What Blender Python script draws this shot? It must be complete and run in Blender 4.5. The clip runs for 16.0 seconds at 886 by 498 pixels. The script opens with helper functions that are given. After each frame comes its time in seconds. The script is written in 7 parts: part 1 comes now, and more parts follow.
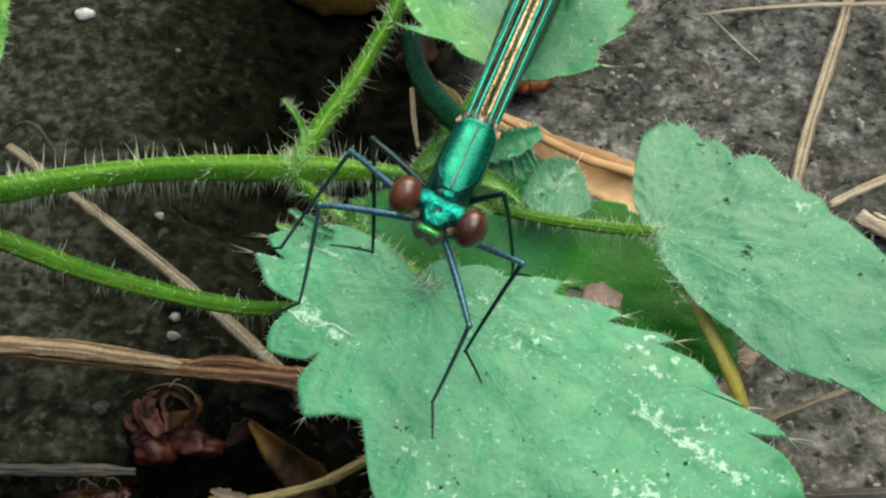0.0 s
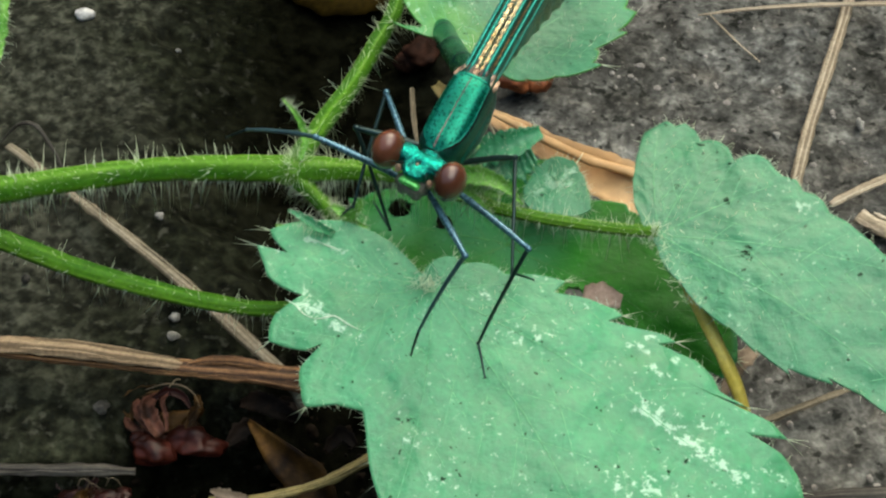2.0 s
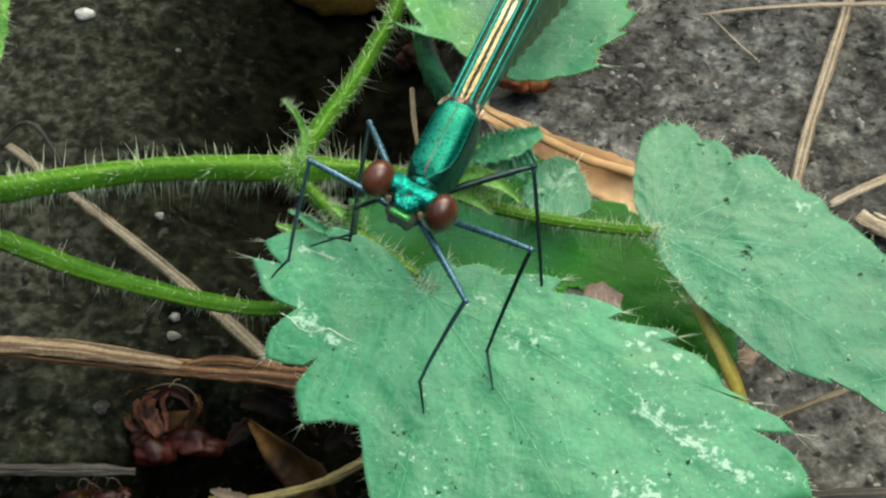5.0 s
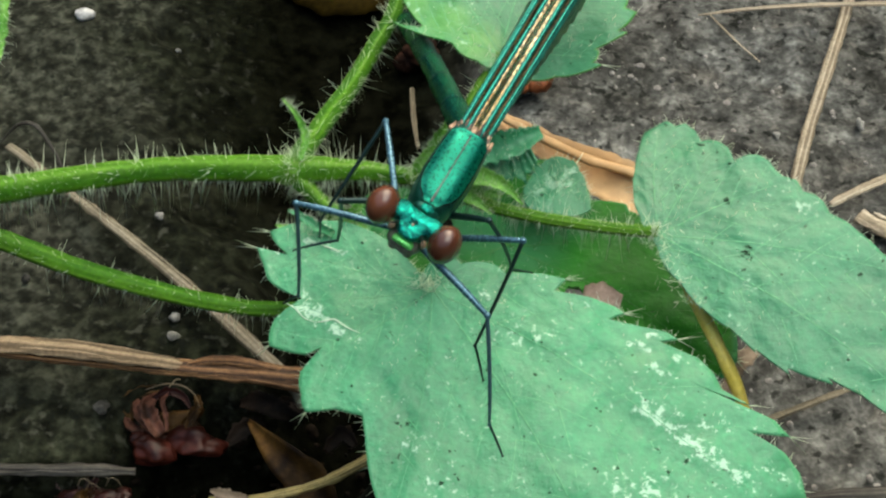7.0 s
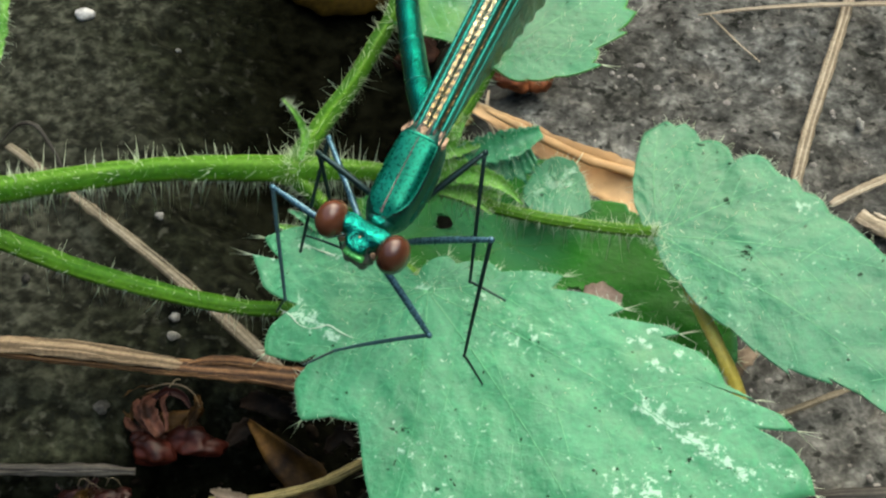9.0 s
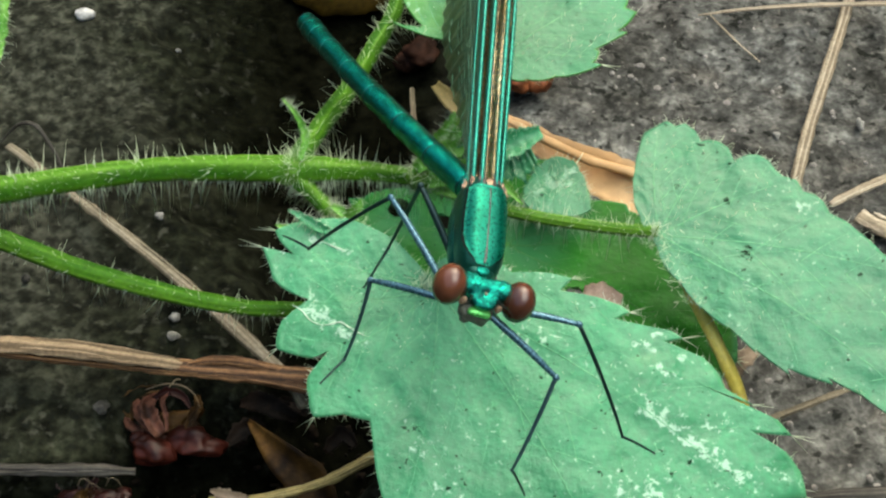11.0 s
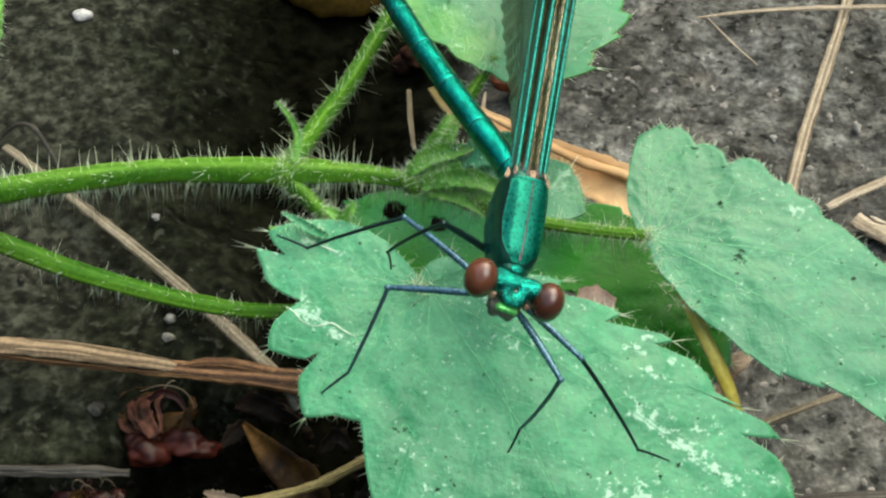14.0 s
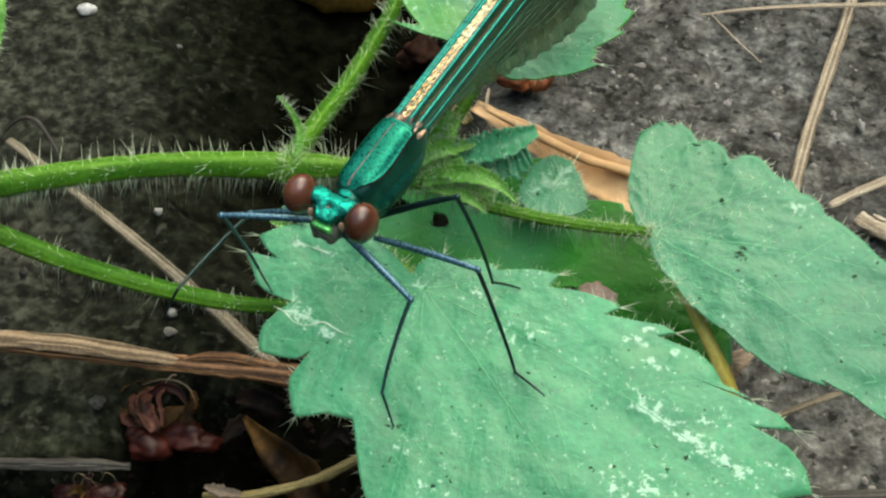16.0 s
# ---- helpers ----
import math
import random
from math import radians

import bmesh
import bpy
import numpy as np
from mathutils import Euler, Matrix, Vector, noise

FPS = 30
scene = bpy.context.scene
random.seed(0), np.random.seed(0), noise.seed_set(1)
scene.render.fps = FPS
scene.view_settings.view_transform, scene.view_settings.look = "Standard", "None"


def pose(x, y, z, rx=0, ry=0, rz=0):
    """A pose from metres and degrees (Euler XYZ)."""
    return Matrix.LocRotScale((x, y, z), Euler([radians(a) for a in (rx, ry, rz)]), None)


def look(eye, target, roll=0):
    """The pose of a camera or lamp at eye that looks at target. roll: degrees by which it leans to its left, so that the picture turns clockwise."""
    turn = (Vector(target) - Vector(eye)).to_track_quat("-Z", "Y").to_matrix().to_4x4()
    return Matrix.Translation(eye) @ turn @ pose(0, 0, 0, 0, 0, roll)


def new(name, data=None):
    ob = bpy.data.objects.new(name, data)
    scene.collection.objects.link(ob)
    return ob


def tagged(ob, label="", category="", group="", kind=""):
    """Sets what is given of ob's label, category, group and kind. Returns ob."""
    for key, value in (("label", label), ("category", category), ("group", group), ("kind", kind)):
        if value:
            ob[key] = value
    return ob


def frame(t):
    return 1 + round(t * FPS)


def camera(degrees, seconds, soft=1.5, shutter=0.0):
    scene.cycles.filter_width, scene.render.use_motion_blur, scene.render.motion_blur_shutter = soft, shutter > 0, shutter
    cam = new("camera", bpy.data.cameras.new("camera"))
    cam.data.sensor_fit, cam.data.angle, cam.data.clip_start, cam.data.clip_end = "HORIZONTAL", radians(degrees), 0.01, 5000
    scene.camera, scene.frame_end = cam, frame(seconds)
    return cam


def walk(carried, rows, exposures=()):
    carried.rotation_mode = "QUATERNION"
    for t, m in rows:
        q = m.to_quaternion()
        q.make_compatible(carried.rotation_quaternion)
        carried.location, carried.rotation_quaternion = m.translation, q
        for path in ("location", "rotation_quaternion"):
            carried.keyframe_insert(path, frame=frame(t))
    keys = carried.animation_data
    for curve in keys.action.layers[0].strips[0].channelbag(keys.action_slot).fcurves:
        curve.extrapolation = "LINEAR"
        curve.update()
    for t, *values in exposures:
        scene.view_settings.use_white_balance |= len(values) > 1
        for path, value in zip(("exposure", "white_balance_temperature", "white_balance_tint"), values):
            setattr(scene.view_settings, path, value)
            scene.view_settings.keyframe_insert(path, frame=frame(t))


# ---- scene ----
# A metallic green damselfly on a bristly plant over stony ground. Lengths below are in millimetres.
MM = 0.001

cam = camera(36, 16.0, soft=2.35)
walk(cam, [(0.0, look((0.000000, -0.082277, 0.098054), (0.000000, 0.000000, 0.000000))),
           (8.0, look((0.000000, -0.082277, 0.098054), (0.000000, 0.000000, 0.000000))),
           (13.0, look((0.000000, -0.082277, 0.098054), (0.000000, 0.000000, 0.000000))),
           (13.5, look((0.000531, -0.082216, 0.098105), (0.000103, -0.000019, -0.000015))),
           (13.8, look((0.000678, -0.082104, 0.098199), (0.000270, 0.000068, 0.000058))),
           (14.0, look((0.000734, -0.082147, 0.098163), (0.000412, 0.000163, 0.000137))),
           (14.5, look((0.000678, -0.082147, 0.098163), (0.000243, 0.000061, 0.000052))),
           (15.0, look((0.000565, -0.082190, 0.098126), (0.000119, -0.000027, -0.000022))),
           (15.5, look((0.001299, -0.082147, 0.098163), (0.000292, -0.000083, -0.000064))),
           (16.0, look((0.001130, -0.082234, 0.098090), (0.000211, -0.000137, -0.000111)))],
     exposures=[(0, 1, 7000, 1), (0.8, 1.06, 7000, 1), (2, 1, 7000, 1), (4.2, 1, 7000, 1), (6.5, 1.08, 7000, 1), (7, 1.07, 7000, 1), (8, 1.15, 7000, 1), (9.2, 1.13, 7000, 1), (11.3, 1.25, 7000, 1), (14.2, 1.25, 7000, 1), (14.8, 1.09, 7000, 1), (16, 1.07, 7000, 1)])

# ---- world and light: open shade under a bright overcast sky ----
world = bpy.data.worlds.new("sky")
scene.world = world
world.use_nodes = True
wn = world.node_tree.nodes
sky = wn.new("ShaderNodeTexSky")
sky.sky_type, sky.sun_disc = "NISHITA", False
sky.sun_elevation, sky.sun_rotation = radians(55), radians(20)
sky.air_density, sky.dust_density, sky.ozone_density = 1.0, 4.0, 1.0
wn["Background"].inputs["Strength"].default_value = 0.16
world.node_tree.links.new(sky.outputs[0], wn["Background"].inputs[0])
sun = new("sun", bpy.data.lights.new("sun", "SUN"))
sun.data.energy, sun.data.angle, sun.data.color = 1.0, radians(45), (1, 0.97, 0.92)
sun.matrix_world = look((0.24, -0.16, 0.78), (0, 0, 0))


# ---- materials ----
def material(name, rough=0.6, metal=0.0, spec=0.5):
    m = bpy.data.materials.new(name)
    m.use_nodes = True
    b = m.node_tree.nodes["Principled BSDF"]
    b.inputs["Roughness"].default_value = rough
    b.inputs["Metallic"].default_value = metal
    b.inputs["Specular IOR Level"].default_value = spec
    return m, m.node_tree.nodes, m.node_tree.links, b


def coords(nodes):
    """Object space in millimetres, so that patterns keep their true size."""
    tc = nodes.new("ShaderNodeTexCoord")
    sc = nodes.new("ShaderNodeVectorMath")
    sc.operation = "SCALE"
    sc.inputs["Scale"].default_value = 1000
    nodes.id_data.links.new(tc.outputs["Object"], sc.inputs[0])
    return sc.outputs[0]


def noise_tex(nodes, vec, scale, detail=4, rough=0.6):
    n = nodes.new("ShaderNodeTexNoise")
    n.inputs["Scale"].default_value = scale
    n.inputs["Detail"].default_value = detail
    n.inputs["Roughness"].default_value = rough
    nodes.id_data.links.new(vec, n.inputs["Vector"])
    return n.outputs["Fac"]


def voronoi_tex(nodes, vec, scale, feature="F1"):
    n = nodes.new("ShaderNodeTexVoronoi")
    n.feature = feature
    n.inputs["Scale"].default_value = scale
    nodes.id_data.links.new(vec, n.inputs["Vector"])
    return n.outputs["Distance"]


def ramp(nodes, fac, stops):
    n = nodes.new("ShaderNodeValToRGB")
    e = n.color_ramp.elements
    while len(e) < len(stops):
        e.new(0.5)
    for el, (p, c) in zip(e, stops):
        el.position = p
        el.color = (*c, 1) if isinstance(c, tuple) else (c, c, c, 1)
    nodes.id_data.links.new(fac, n.inputs[0])
    return n.outputs[0]


def mix(nodes, fac, a, b, kind="MIX"):
    n = nodes.new("ShaderNodeMix")
    n.data_type, n.blend_type = "RGBA", kind
    for sock, v in ((n.inputs["Factor"], fac), (n.inputs["A"], a), (n.inputs["B"], b)):
        if isinstance(v, (tuple, float, int)):
            sock.default_value = (*v, 1) if isinstance(v, tuple) else v
        else:
            nodes.id_data.links.new(v, sock)
    return n.outputs["Result"]


def bump(nodes, height, bsdf, strength, mm):
    n = nodes.new("ShaderNodeBump")
    n.inputs["Strength"].default_value = strength
    n.inputs["Distance"].default_value = mm * MM
    nodes.id_data.links.new(height, n.inputs["Height"])
    nodes.id_data.links.new(n.outputs[0], bsdf.inputs["Normal"])


def mottled(name, dark, light, scale=1.0, rough=0.7, metal=0.0, relief=0.15, spec=0.4, grain=0.6):
    """Two-scale mottling between two colours, with fine relief."""
    m, n, l, b = material(name, rough, metal, spec)
    v = coords(n)
    big = noise_tex(n, v, 0.25 * scale, 5)
    fine = noise_tex(n, v, 2.2 * scale, 4)
    c = ramp(n, big, [(0.38, dark), (0.62, light)])
    c2 = ramp(n, fine, [(0.36, 0.5), (0.64, 1.4)])
    c = mix(n, grain, c, c2, "MULTIPLY")
    l.new(c, b.inputs["Base Color"])
    if relief:
        bump(n, fine, b, 0.6, relief)
    return m


def leaf_material(name, dark, light, vein, sheen_mildew=0.8, spec=0.5):
    m, n, l, b = material(name, 0.42, 0.0, spec)
    v = coords(n)
    big = noise_tex(n, v, 0.12, 4)
    fine = noise_tex(n, v, 2.5, 4)
    cell = voronoi_tex(n, v, 0.9, "DISTANCE_TO_EDGE")
    c = ramp(n, big, [(0.38, dark), (0.62, light)])
    c = mix(n, 0.45, c, ramp(n, fine, [(0.3, 0.65), (0.7, 1.3)]), "MULTIPLY")
    c = mix(n, 0.15, c, ramp(n, cell, [(0.0, 1.5), (0.12, 0.9)]), "MULTIPLY")
    at = n.new("ShaderNodeAttribute")
    at.attribute_name = "vein"
    sep = n.new("ShaderNodeSeparateColor")
    l.new(at.outputs["Color"], sep.inputs[0])
    c = mix(n, sep.outputs[0], c, vein)
    # wide greyish patches: a pale sheen put into the colour
    dull = noise_tex(n, v, 0.2, 5, 0.65)
    c = mix(n, ramp(n, dull, [(0.42, 0.0), (0.68, 0.3 * sheen_mildew)]), c, (0.075, 0.3, 0.14))
    # pale specks and mildew, thick where the leaf is damaged
    sp = noise_tex(n, v, 1.7, 3, 0.7)
    add = n.new("ShaderNodeMath")
    add.operation = "ADD"
    l.new(sp, add.inputs[0])
    l.new(sep.outputs[1], add.inputs[1])
    c = mix(n, ramp(n, add.outputs[0], [(0.63, 0.0), (0.74, sheen_mildew)]), c, (0.42, 0.66, 0.48))
    # small pale marks scattered one by one
    sk = noise_tex(n, v, 1.9, 2, 0.5)
    c = mix(n, ramp(n, sk, [(0.728, 0.0), (0.76, sheen_mildew)]), c, (0.42, 0.66, 0.48))
    # dark specks and grit, dull where they lie
    dk = noise_tex(n, v, 1.5, 3, 0.6)
    dots = ramp(n, dk, [(0.295, 0.95), (0.322, 0.0)])
    blot = n.new("ShaderNodeMath")
    blot.operation = "MULTIPLY_ADD"
    l.new(noise_tex(n, v, 2.6, 4, 0.75), blot.inputs[0])
    blot.inputs[1].default_value = 0.9
    l.new(sep.outputs[2], blot.inputs[2])
    dots = mix(n, 1.0, dots, ramp(n, blot.outputs[0], [(0.655, 0.0), (0.68, 1.0)]), "LIGHTEN")
    c = mix(n, dots, c, (0.006, 0.022, 0.009))
    l.new(c, b.inputs["Base Color"])
    l.new(ramp(n, dots, [(0.0, spec), (1.0, 0.03)]), b.inputs["Specular IOR Level"])
    r = ramp(n, mix(n, 0.5, fine, big), [(0.35, 0.34), (0.65, 0.56)])
    l.new(r, b.inputs["Roughness"])
    quilt = mix(n, 0.5, voronoi_tex(n, v, 0.45, "SMOOTH_F1"), noise_tex(n, v, 0.5, 2, 0.5))
    h = mix(n, 0.12, quilt, fine)
    bump(n, h, b, 0.75, 0.8)
    return m


M_LEAF = leaf_material("leaf_green", (0.027, 0.21, 0.08), (0.049, 0.295, 0.127), (0.085, 0.325, 0.145), 0.8, 0.58)
M_LEAF_GREYISH = leaf_material("leaf_greyish_green", (0.021, 0.172, 0.069), (0.035, 0.225, 0.098), (0.075, 0.28, 0.135), 0.55, 0.6)
# its yellow-green second tone paints light coming through the blade
M_LEAF_BACKLIT = leaf_material("leaf_backlit_green", (0.021, 0.172, 0.069), (0.035, 0.225, 0.098), (0.075, 0.29, 0.035), 0.6, 0.5)
M_LEAF_VEIN = mottled("leaf_vein_green", (0.075, 0.31, 0.135), (0.14, 0.41, 0.2), 1.0, 0.5, relief=0, spec=0.3)
# vein and blade greens darkened as by the shadow of a higher leaf
M_LEAF_VEIN_SHADED = mottled("leaf_vein_green_in_shade", (0.04, 0.18, 0.03), (0.07, 0.24, 0.05), 1.0, 0.45, relief=0)
M_LEAF_SHADED = leaf_material("leaf_green_in_shade", (0.013, 0.135, 0.003), (0.025, 0.19, 0.014), (0.05, 0.23, 0.085), 0.15, 0.15)
M_PETIOLE = mottled("petiole_yellow", (0.72, 0.56, 0.08), (0.86, 0.70, 0.16), 1.0, 0.45, relief=0.03, grain=0.25)


M_SCAR = mottled("whitish_leaf_scar", (0.36, 0.55, 0.38), (0.6, 0.72, 0.58), 1.0, 0.5, relief=0)


def bristle_material():
    """Glassy white hairs that let light through."""
    m, n, l, b = material("bristle_white", 0.35, 0.0, 0.5)
    v = coords(n)
    c = ramp(n, noise_tex(n, v, 0.5), [(0.38, (0.66, 0.78, 0.55)), (0.62, (0.84, 0.94, 0.76))])
    l.new(c, b.inputs["Base Color"])
    tr = n.new("ShaderNodeBsdfTranslucent")
    l.new(c, tr.inputs["Color"])
    mx = n.new("ShaderNodeMixShader")
    mx.inputs[0].default_value = 0.5
    l.new(b.outputs[0], mx.inputs[1])
    l.new(tr.outputs[0], mx.inputs[2])
    l.new(mx.outputs[0], n["Material Output"].inputs["Surface"])
    return m


M_BRISTLE = bristle_material()


def streaked(name, dark, mid, light, rough=0.6, spec=0.3):
    """Dry grass: lengthwise streaks with blotches."""
    m, n, l, b = material(name, rough, 0.0, spec)
    v = coords(n)
    at = n.new("ShaderNodeAttribute")
    at.attribute_name = "streak"
    big = noise_tex(n, v, 0.3, 5)
    fine = noise_tex(n, v, 3.0, 4)
    f = mix(n, 0.45, at.outputs["Color"], big)
    c = ramp(n, f, [(0.25, dark), (0.5, mid), (0.75, light)])
    c = mix(n, 0.7, c, ramp(n, fine, [(0.3, 0.55), (0.7, 1.35)]), "MULTIPLY")
    l.new(c, b.inputs["Base Color"])
    bump(n, mix(n, 0.5, at.outputs["Color"], fine), b, 0.6, 0.15)
    return m


M_STEM = streaked("stem_green", (0.03, 0.12, 0.005), (0.07, 0.195, 0.011), (0.12, 0.265, 0.024), 0.5, 0.2)
M_TWIG = streaked("grey_dry_twig", (0.02, 0.018, 0.014), (0.05, 0.046, 0.036), (0.10, 0.09, 0.075))
M_STRAW = streaked("dry_straw", (0.14, 0.11, 0.07), (0.29, 0.24, 0.165), (0.48, 0.42, 0.315))
M_STRAW_DULL = streaked("dull_tan_straw", (0.11, 0.077, 0.04), (0.20, 0.142, 0.08), (0.30, 0.225, 0.135))
M_STRAW_GREY = streaked("greyish_straw", (0.062, 0.052, 0.031), (0.145, 0.122, 0.078), (0.25, 0.22, 0.155))
M_STRAW_YELLOW = streaked("yellowish_straw", (0.12, 0.095, 0.03), (0.27, 0.21, 0.075), (0.42, 0.35, 0.15))
M_STRAW_DARK = streaked("brown_dry_grass", (0.028, 0.013, 0.005), (0.125, 0.06, 0.022), (0.32, 0.175, 0.075))
M_ORANGE = mottled("withered_orange_leaf", (0.44, 0.26, 0.11), (0.57, 0.38, 0.19), 0.35, 0.55, relief=0.06, grain=0.25)
M_BEIGE = streaked("pale_beige_scrap", (0.20, 0.15, 0.10), (0.36, 0.29, 0.21), (0.5, 0.43, 0.33))
M_RED = mottled("withered_red_petal", (0.006, 0.002, 0.0015), (0.05, 0.011, 0.007), 0.6, 0.38, relief=0.09, spec=0.2)
M_HUSK = mottled("brown_husk", (0.06, 0.016, 0.006), (0.22, 0.07, 0.026), 1.0, 0.5, spec=0.2)
# husk and yellow leaf colours are lowered to stand for deep shade
M_HUSK_SHADED = mottled("shaded_brown_husk", (0.012, 0.006, 0.004), (0.05, 0.021, 0.012), 0.6, 0.7, spec=0.05)
M_YELLOW_SHADED = mottled("shaded_yellow_leaf", (0.006, 0.004, 0.0005), (0.02, 0.013, 0.0018), 0.7, 0.7, spec=0.02)
M_PETAL = mottled("pinkish_withered_petal", (0.24, 0.16, 0.125), (0.46, 0.35, 0.29), 0.8, 0.5, grain=0.5)
M_BROWN_LEAF = mottled("brown_withered_leaf", (0.012, 0.006, 0.002), (0.095, 0.05, 0.013), 0.6, 0.5, spec=0.1)
M_PEBBLE_DULL = mottled("grey_pebble", (0.02, 0.02, 0.017), (0.07, 0.068, 0.06), 2.5, 0.8, spec=0.1)
M_PEBBLE = mottled("pale_pebble", (0.11, 0.11, 0.095), (0.28, 0.275, 0.25), 2.5, 0.7)
M_QUARTZ = mottled("white_quartz", (0.3, 0.3, 0.28), (0.6, 0.6, 0.57), 1.5, 0.4)


def ground_material():
    m, n, l, b = material("gritty_stone", 0.9, 0.0, 0.04)
    v = coords(n)
    big = noise_tex(n, v, 0.06, 5)
    mid = noise_tex(n, v, 0.42, 5, 0.62)
    fine = noise_tex(n, v, 1.5, 3, 0.6)
    at = n.new("ShaderNodeAttribute")
    at.attribute_name = "soil"
    sep = n.new("ShaderNodeSeparateColor")
    l.new(at.outputs["Color"], sep.inputs[0])
    c = ramp(n, big, [(0.3, (0.036, 0.0355, 0.030)), (0.46, (0.069, 0.0695, 0.062)), (0.7, (0.108, 0.111, 0.102))])
    c = mix(n, ramp(n, noise_tex(n, v, 0.13, 4, 0.6), [(0.56, 0.0), (0.70, 0.4)]), c, (0.042, 0.033, 0.023))
    # greenish moss tone, darkened further so that shade lies in its colour
    moss_shade = ramp(n, big, [(0.3, (0.0056, 0.0066, 0.0038)), (0.7, (0.0115, 0.0132, 0.0076))])
    moss_shade = mix(n, sep.outputs[2], moss_shade, (0.0255, 0.0272, 0.0195))
    moss_shade = mix(n, 0.85, moss_shade, ramp(n, noise_tex(n, v, 0.75, 2, 0.45), [(0.34, 0.3), (0.5, 0.95), (0.66, 2.1)]), "MULTIPLY")
    c = mix(n, sep.outputs[1], c, moss_shade)
    c = mix(n, ramp(n, sep.outputs[1], [(0.0, 1.0), (1.0, 0.5)]), c, ramp(n, mid, [(0.34, 0.36), (0.46, 0.74), (0.56, 1.22), (0.68, 2.2)]), "MULTIPLY")
    c = mix(n, ramp(n, sep.outputs[1], [(0.0, 0.6), (1.0, 0.25)]), c, ramp(n, fine, [(0.34, 0.45), (0.5, 1.0), (0.66, 1.7)]), "MULTIPLY")
    fleck = noise_tex(n, v, 0.95, 2, 0.5)
    pale = mix(n, sep.outputs[1], (0.20, 0.19, 0.165), (0.075, 0.078, 0.06))
    c = mix(n, ramp(n, fleck, [(0.60, 0.0), (0.72, 0.45)]), c, pale)
    pit = noise_tex(n, v, 0.8, 3, 0.5)
    c = mix(n, ramp(n, pit, [(0.34, 0.8), (0.41, 0.0)]), c, (0.007, 0.008, 0.006))
    # soil near black and without gloss: the hollow's shade is put into its colour
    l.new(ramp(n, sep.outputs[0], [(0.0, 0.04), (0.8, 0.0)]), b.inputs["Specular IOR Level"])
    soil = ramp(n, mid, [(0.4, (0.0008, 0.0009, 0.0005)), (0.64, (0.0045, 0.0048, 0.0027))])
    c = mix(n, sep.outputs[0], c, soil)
    l.new(c, b.inputs["Base Color"])
    bump(n, mix(n, 0.3, mid, fine), b, 0.7, 0.7)
    return m


M_GROUND = ground_material()


# ---- mesh helpers ----
def finish(name, bm, mat, smooth=True):
    bmesh.ops.recalc_face_normals(bm, faces=bm.faces)
    me = bpy.data.meshes.new(name)
    for v in bm.verts:
        v.co *= MM
    bm.to_mesh(me)
    bm.free()
    me.materials.append(mat)
    if smooth:
        me.polygons.foreach_set("use_smooth", [True] * len(me.polygons))
    return me


def part(name, bm, mat, parent, label="", smooth=True):
    ob = new(name, finish(name, bm, mat, smooth))
    ob.parent = parent
    if label:
        tagged(ob, label)
    return ob


def thing(name, label, category, group="", at=(0, 0, 0)):
    ob = new(name)
    ob.empty_display_size = 0.002
    ob.location = Vector(at) * MM
    return tagged(ob, label, category, group)


def spline(pts, per=8):
    """A smooth line through the points."""
    p = [Vector(q) for q in pts]
    p = [2 * p[0] - p[1]] + p + [2 * p[-1] - p[-2]]
    out = []
    for i in range(1, len(p) - 2):
        a, b, c, d = p[i - 1:i + 3]
        for k in range(per):
            t = k / per
            out.append(0.5 * (2 * b + (c - a) * t + (2 * a - 5 * b + 4 * c - d) * t * t + (3 * b - a - 3 * c + d) * t ** 3))
    return out + [p[-2]]


def along(values, f):
    """The value at fraction f of an evenly spaced list."""
    x = f * (len(values) - 1)
    i = min(int(x), len(values) - 2)
    return values[i] + (values[i + 1] - values[i]) * (x - i)


def frames_of(line, up=(0, 0, 1)):
    """Side and normal vectors along a line."""
    out = []
    for i, p in enumerate(line):
        t = (line[min(i + 1, len(line) - 1)] - line[max(i - 1, 0)]).normalized()
        s = t.cross(Vector(up))
        if s.length < 1e-4:
            s = t.cross(Vector((1, 0.2, 0)))
        s.normalize()
        out.append((t, s, s.cross(t)))
    return out


def tube(bm, pts, radii, sides=14, flat=1.0, ridges=0, ridge=0.06, per=8, wobble=0.0, up=(0, 0, 1), streak=0, rag=0.0):
    line = spline(pts, per)
    rows = []
    lay = bm.verts.layers.float_color.new("streak") if streak else None
    tones = [random.Random(streak * 31 + k).random() for k in range(sides)]
    for i, (p, (t, s, n)) in enumerate(zip(line, frames_of(line, up))):
        f = i / (len(line) - 1)
        r = along(radii, f) * (1 + wobble * noise.noise(p * 0.9))
        row = []
        for k in range(sides):
            a = 2 * math.pi * k / sides
            q = r * (1 + ridge * math.cos(ridges * a)) if ridges else r
            q *= 1 + rag * noise.noise(p * 0.6 + Vector((k * 1.7, 0, streak)))
            row.append(bm.verts.new(p + s * math.cos(a) * q + n * math.sin(a) * q * flat))
            if lay:
                g = min(1, max(0, tones[k] + 0.3 * noise.noise(p * 0.5 + Vector((k, 0, 0)))))
                row[-1][lay] = (g, g, g, 1)
        rows.append(row)
    for r1, r2 in zip(rows, rows[1:]):
        for k in range(sides):
            bm.faces.new((r1[k], r1[(k + 1) % sides], r2[(k + 1) % sides], r2[k]))
    bm.faces.new(rows[0])
    bm.faces.new(rows[-1])
    return line


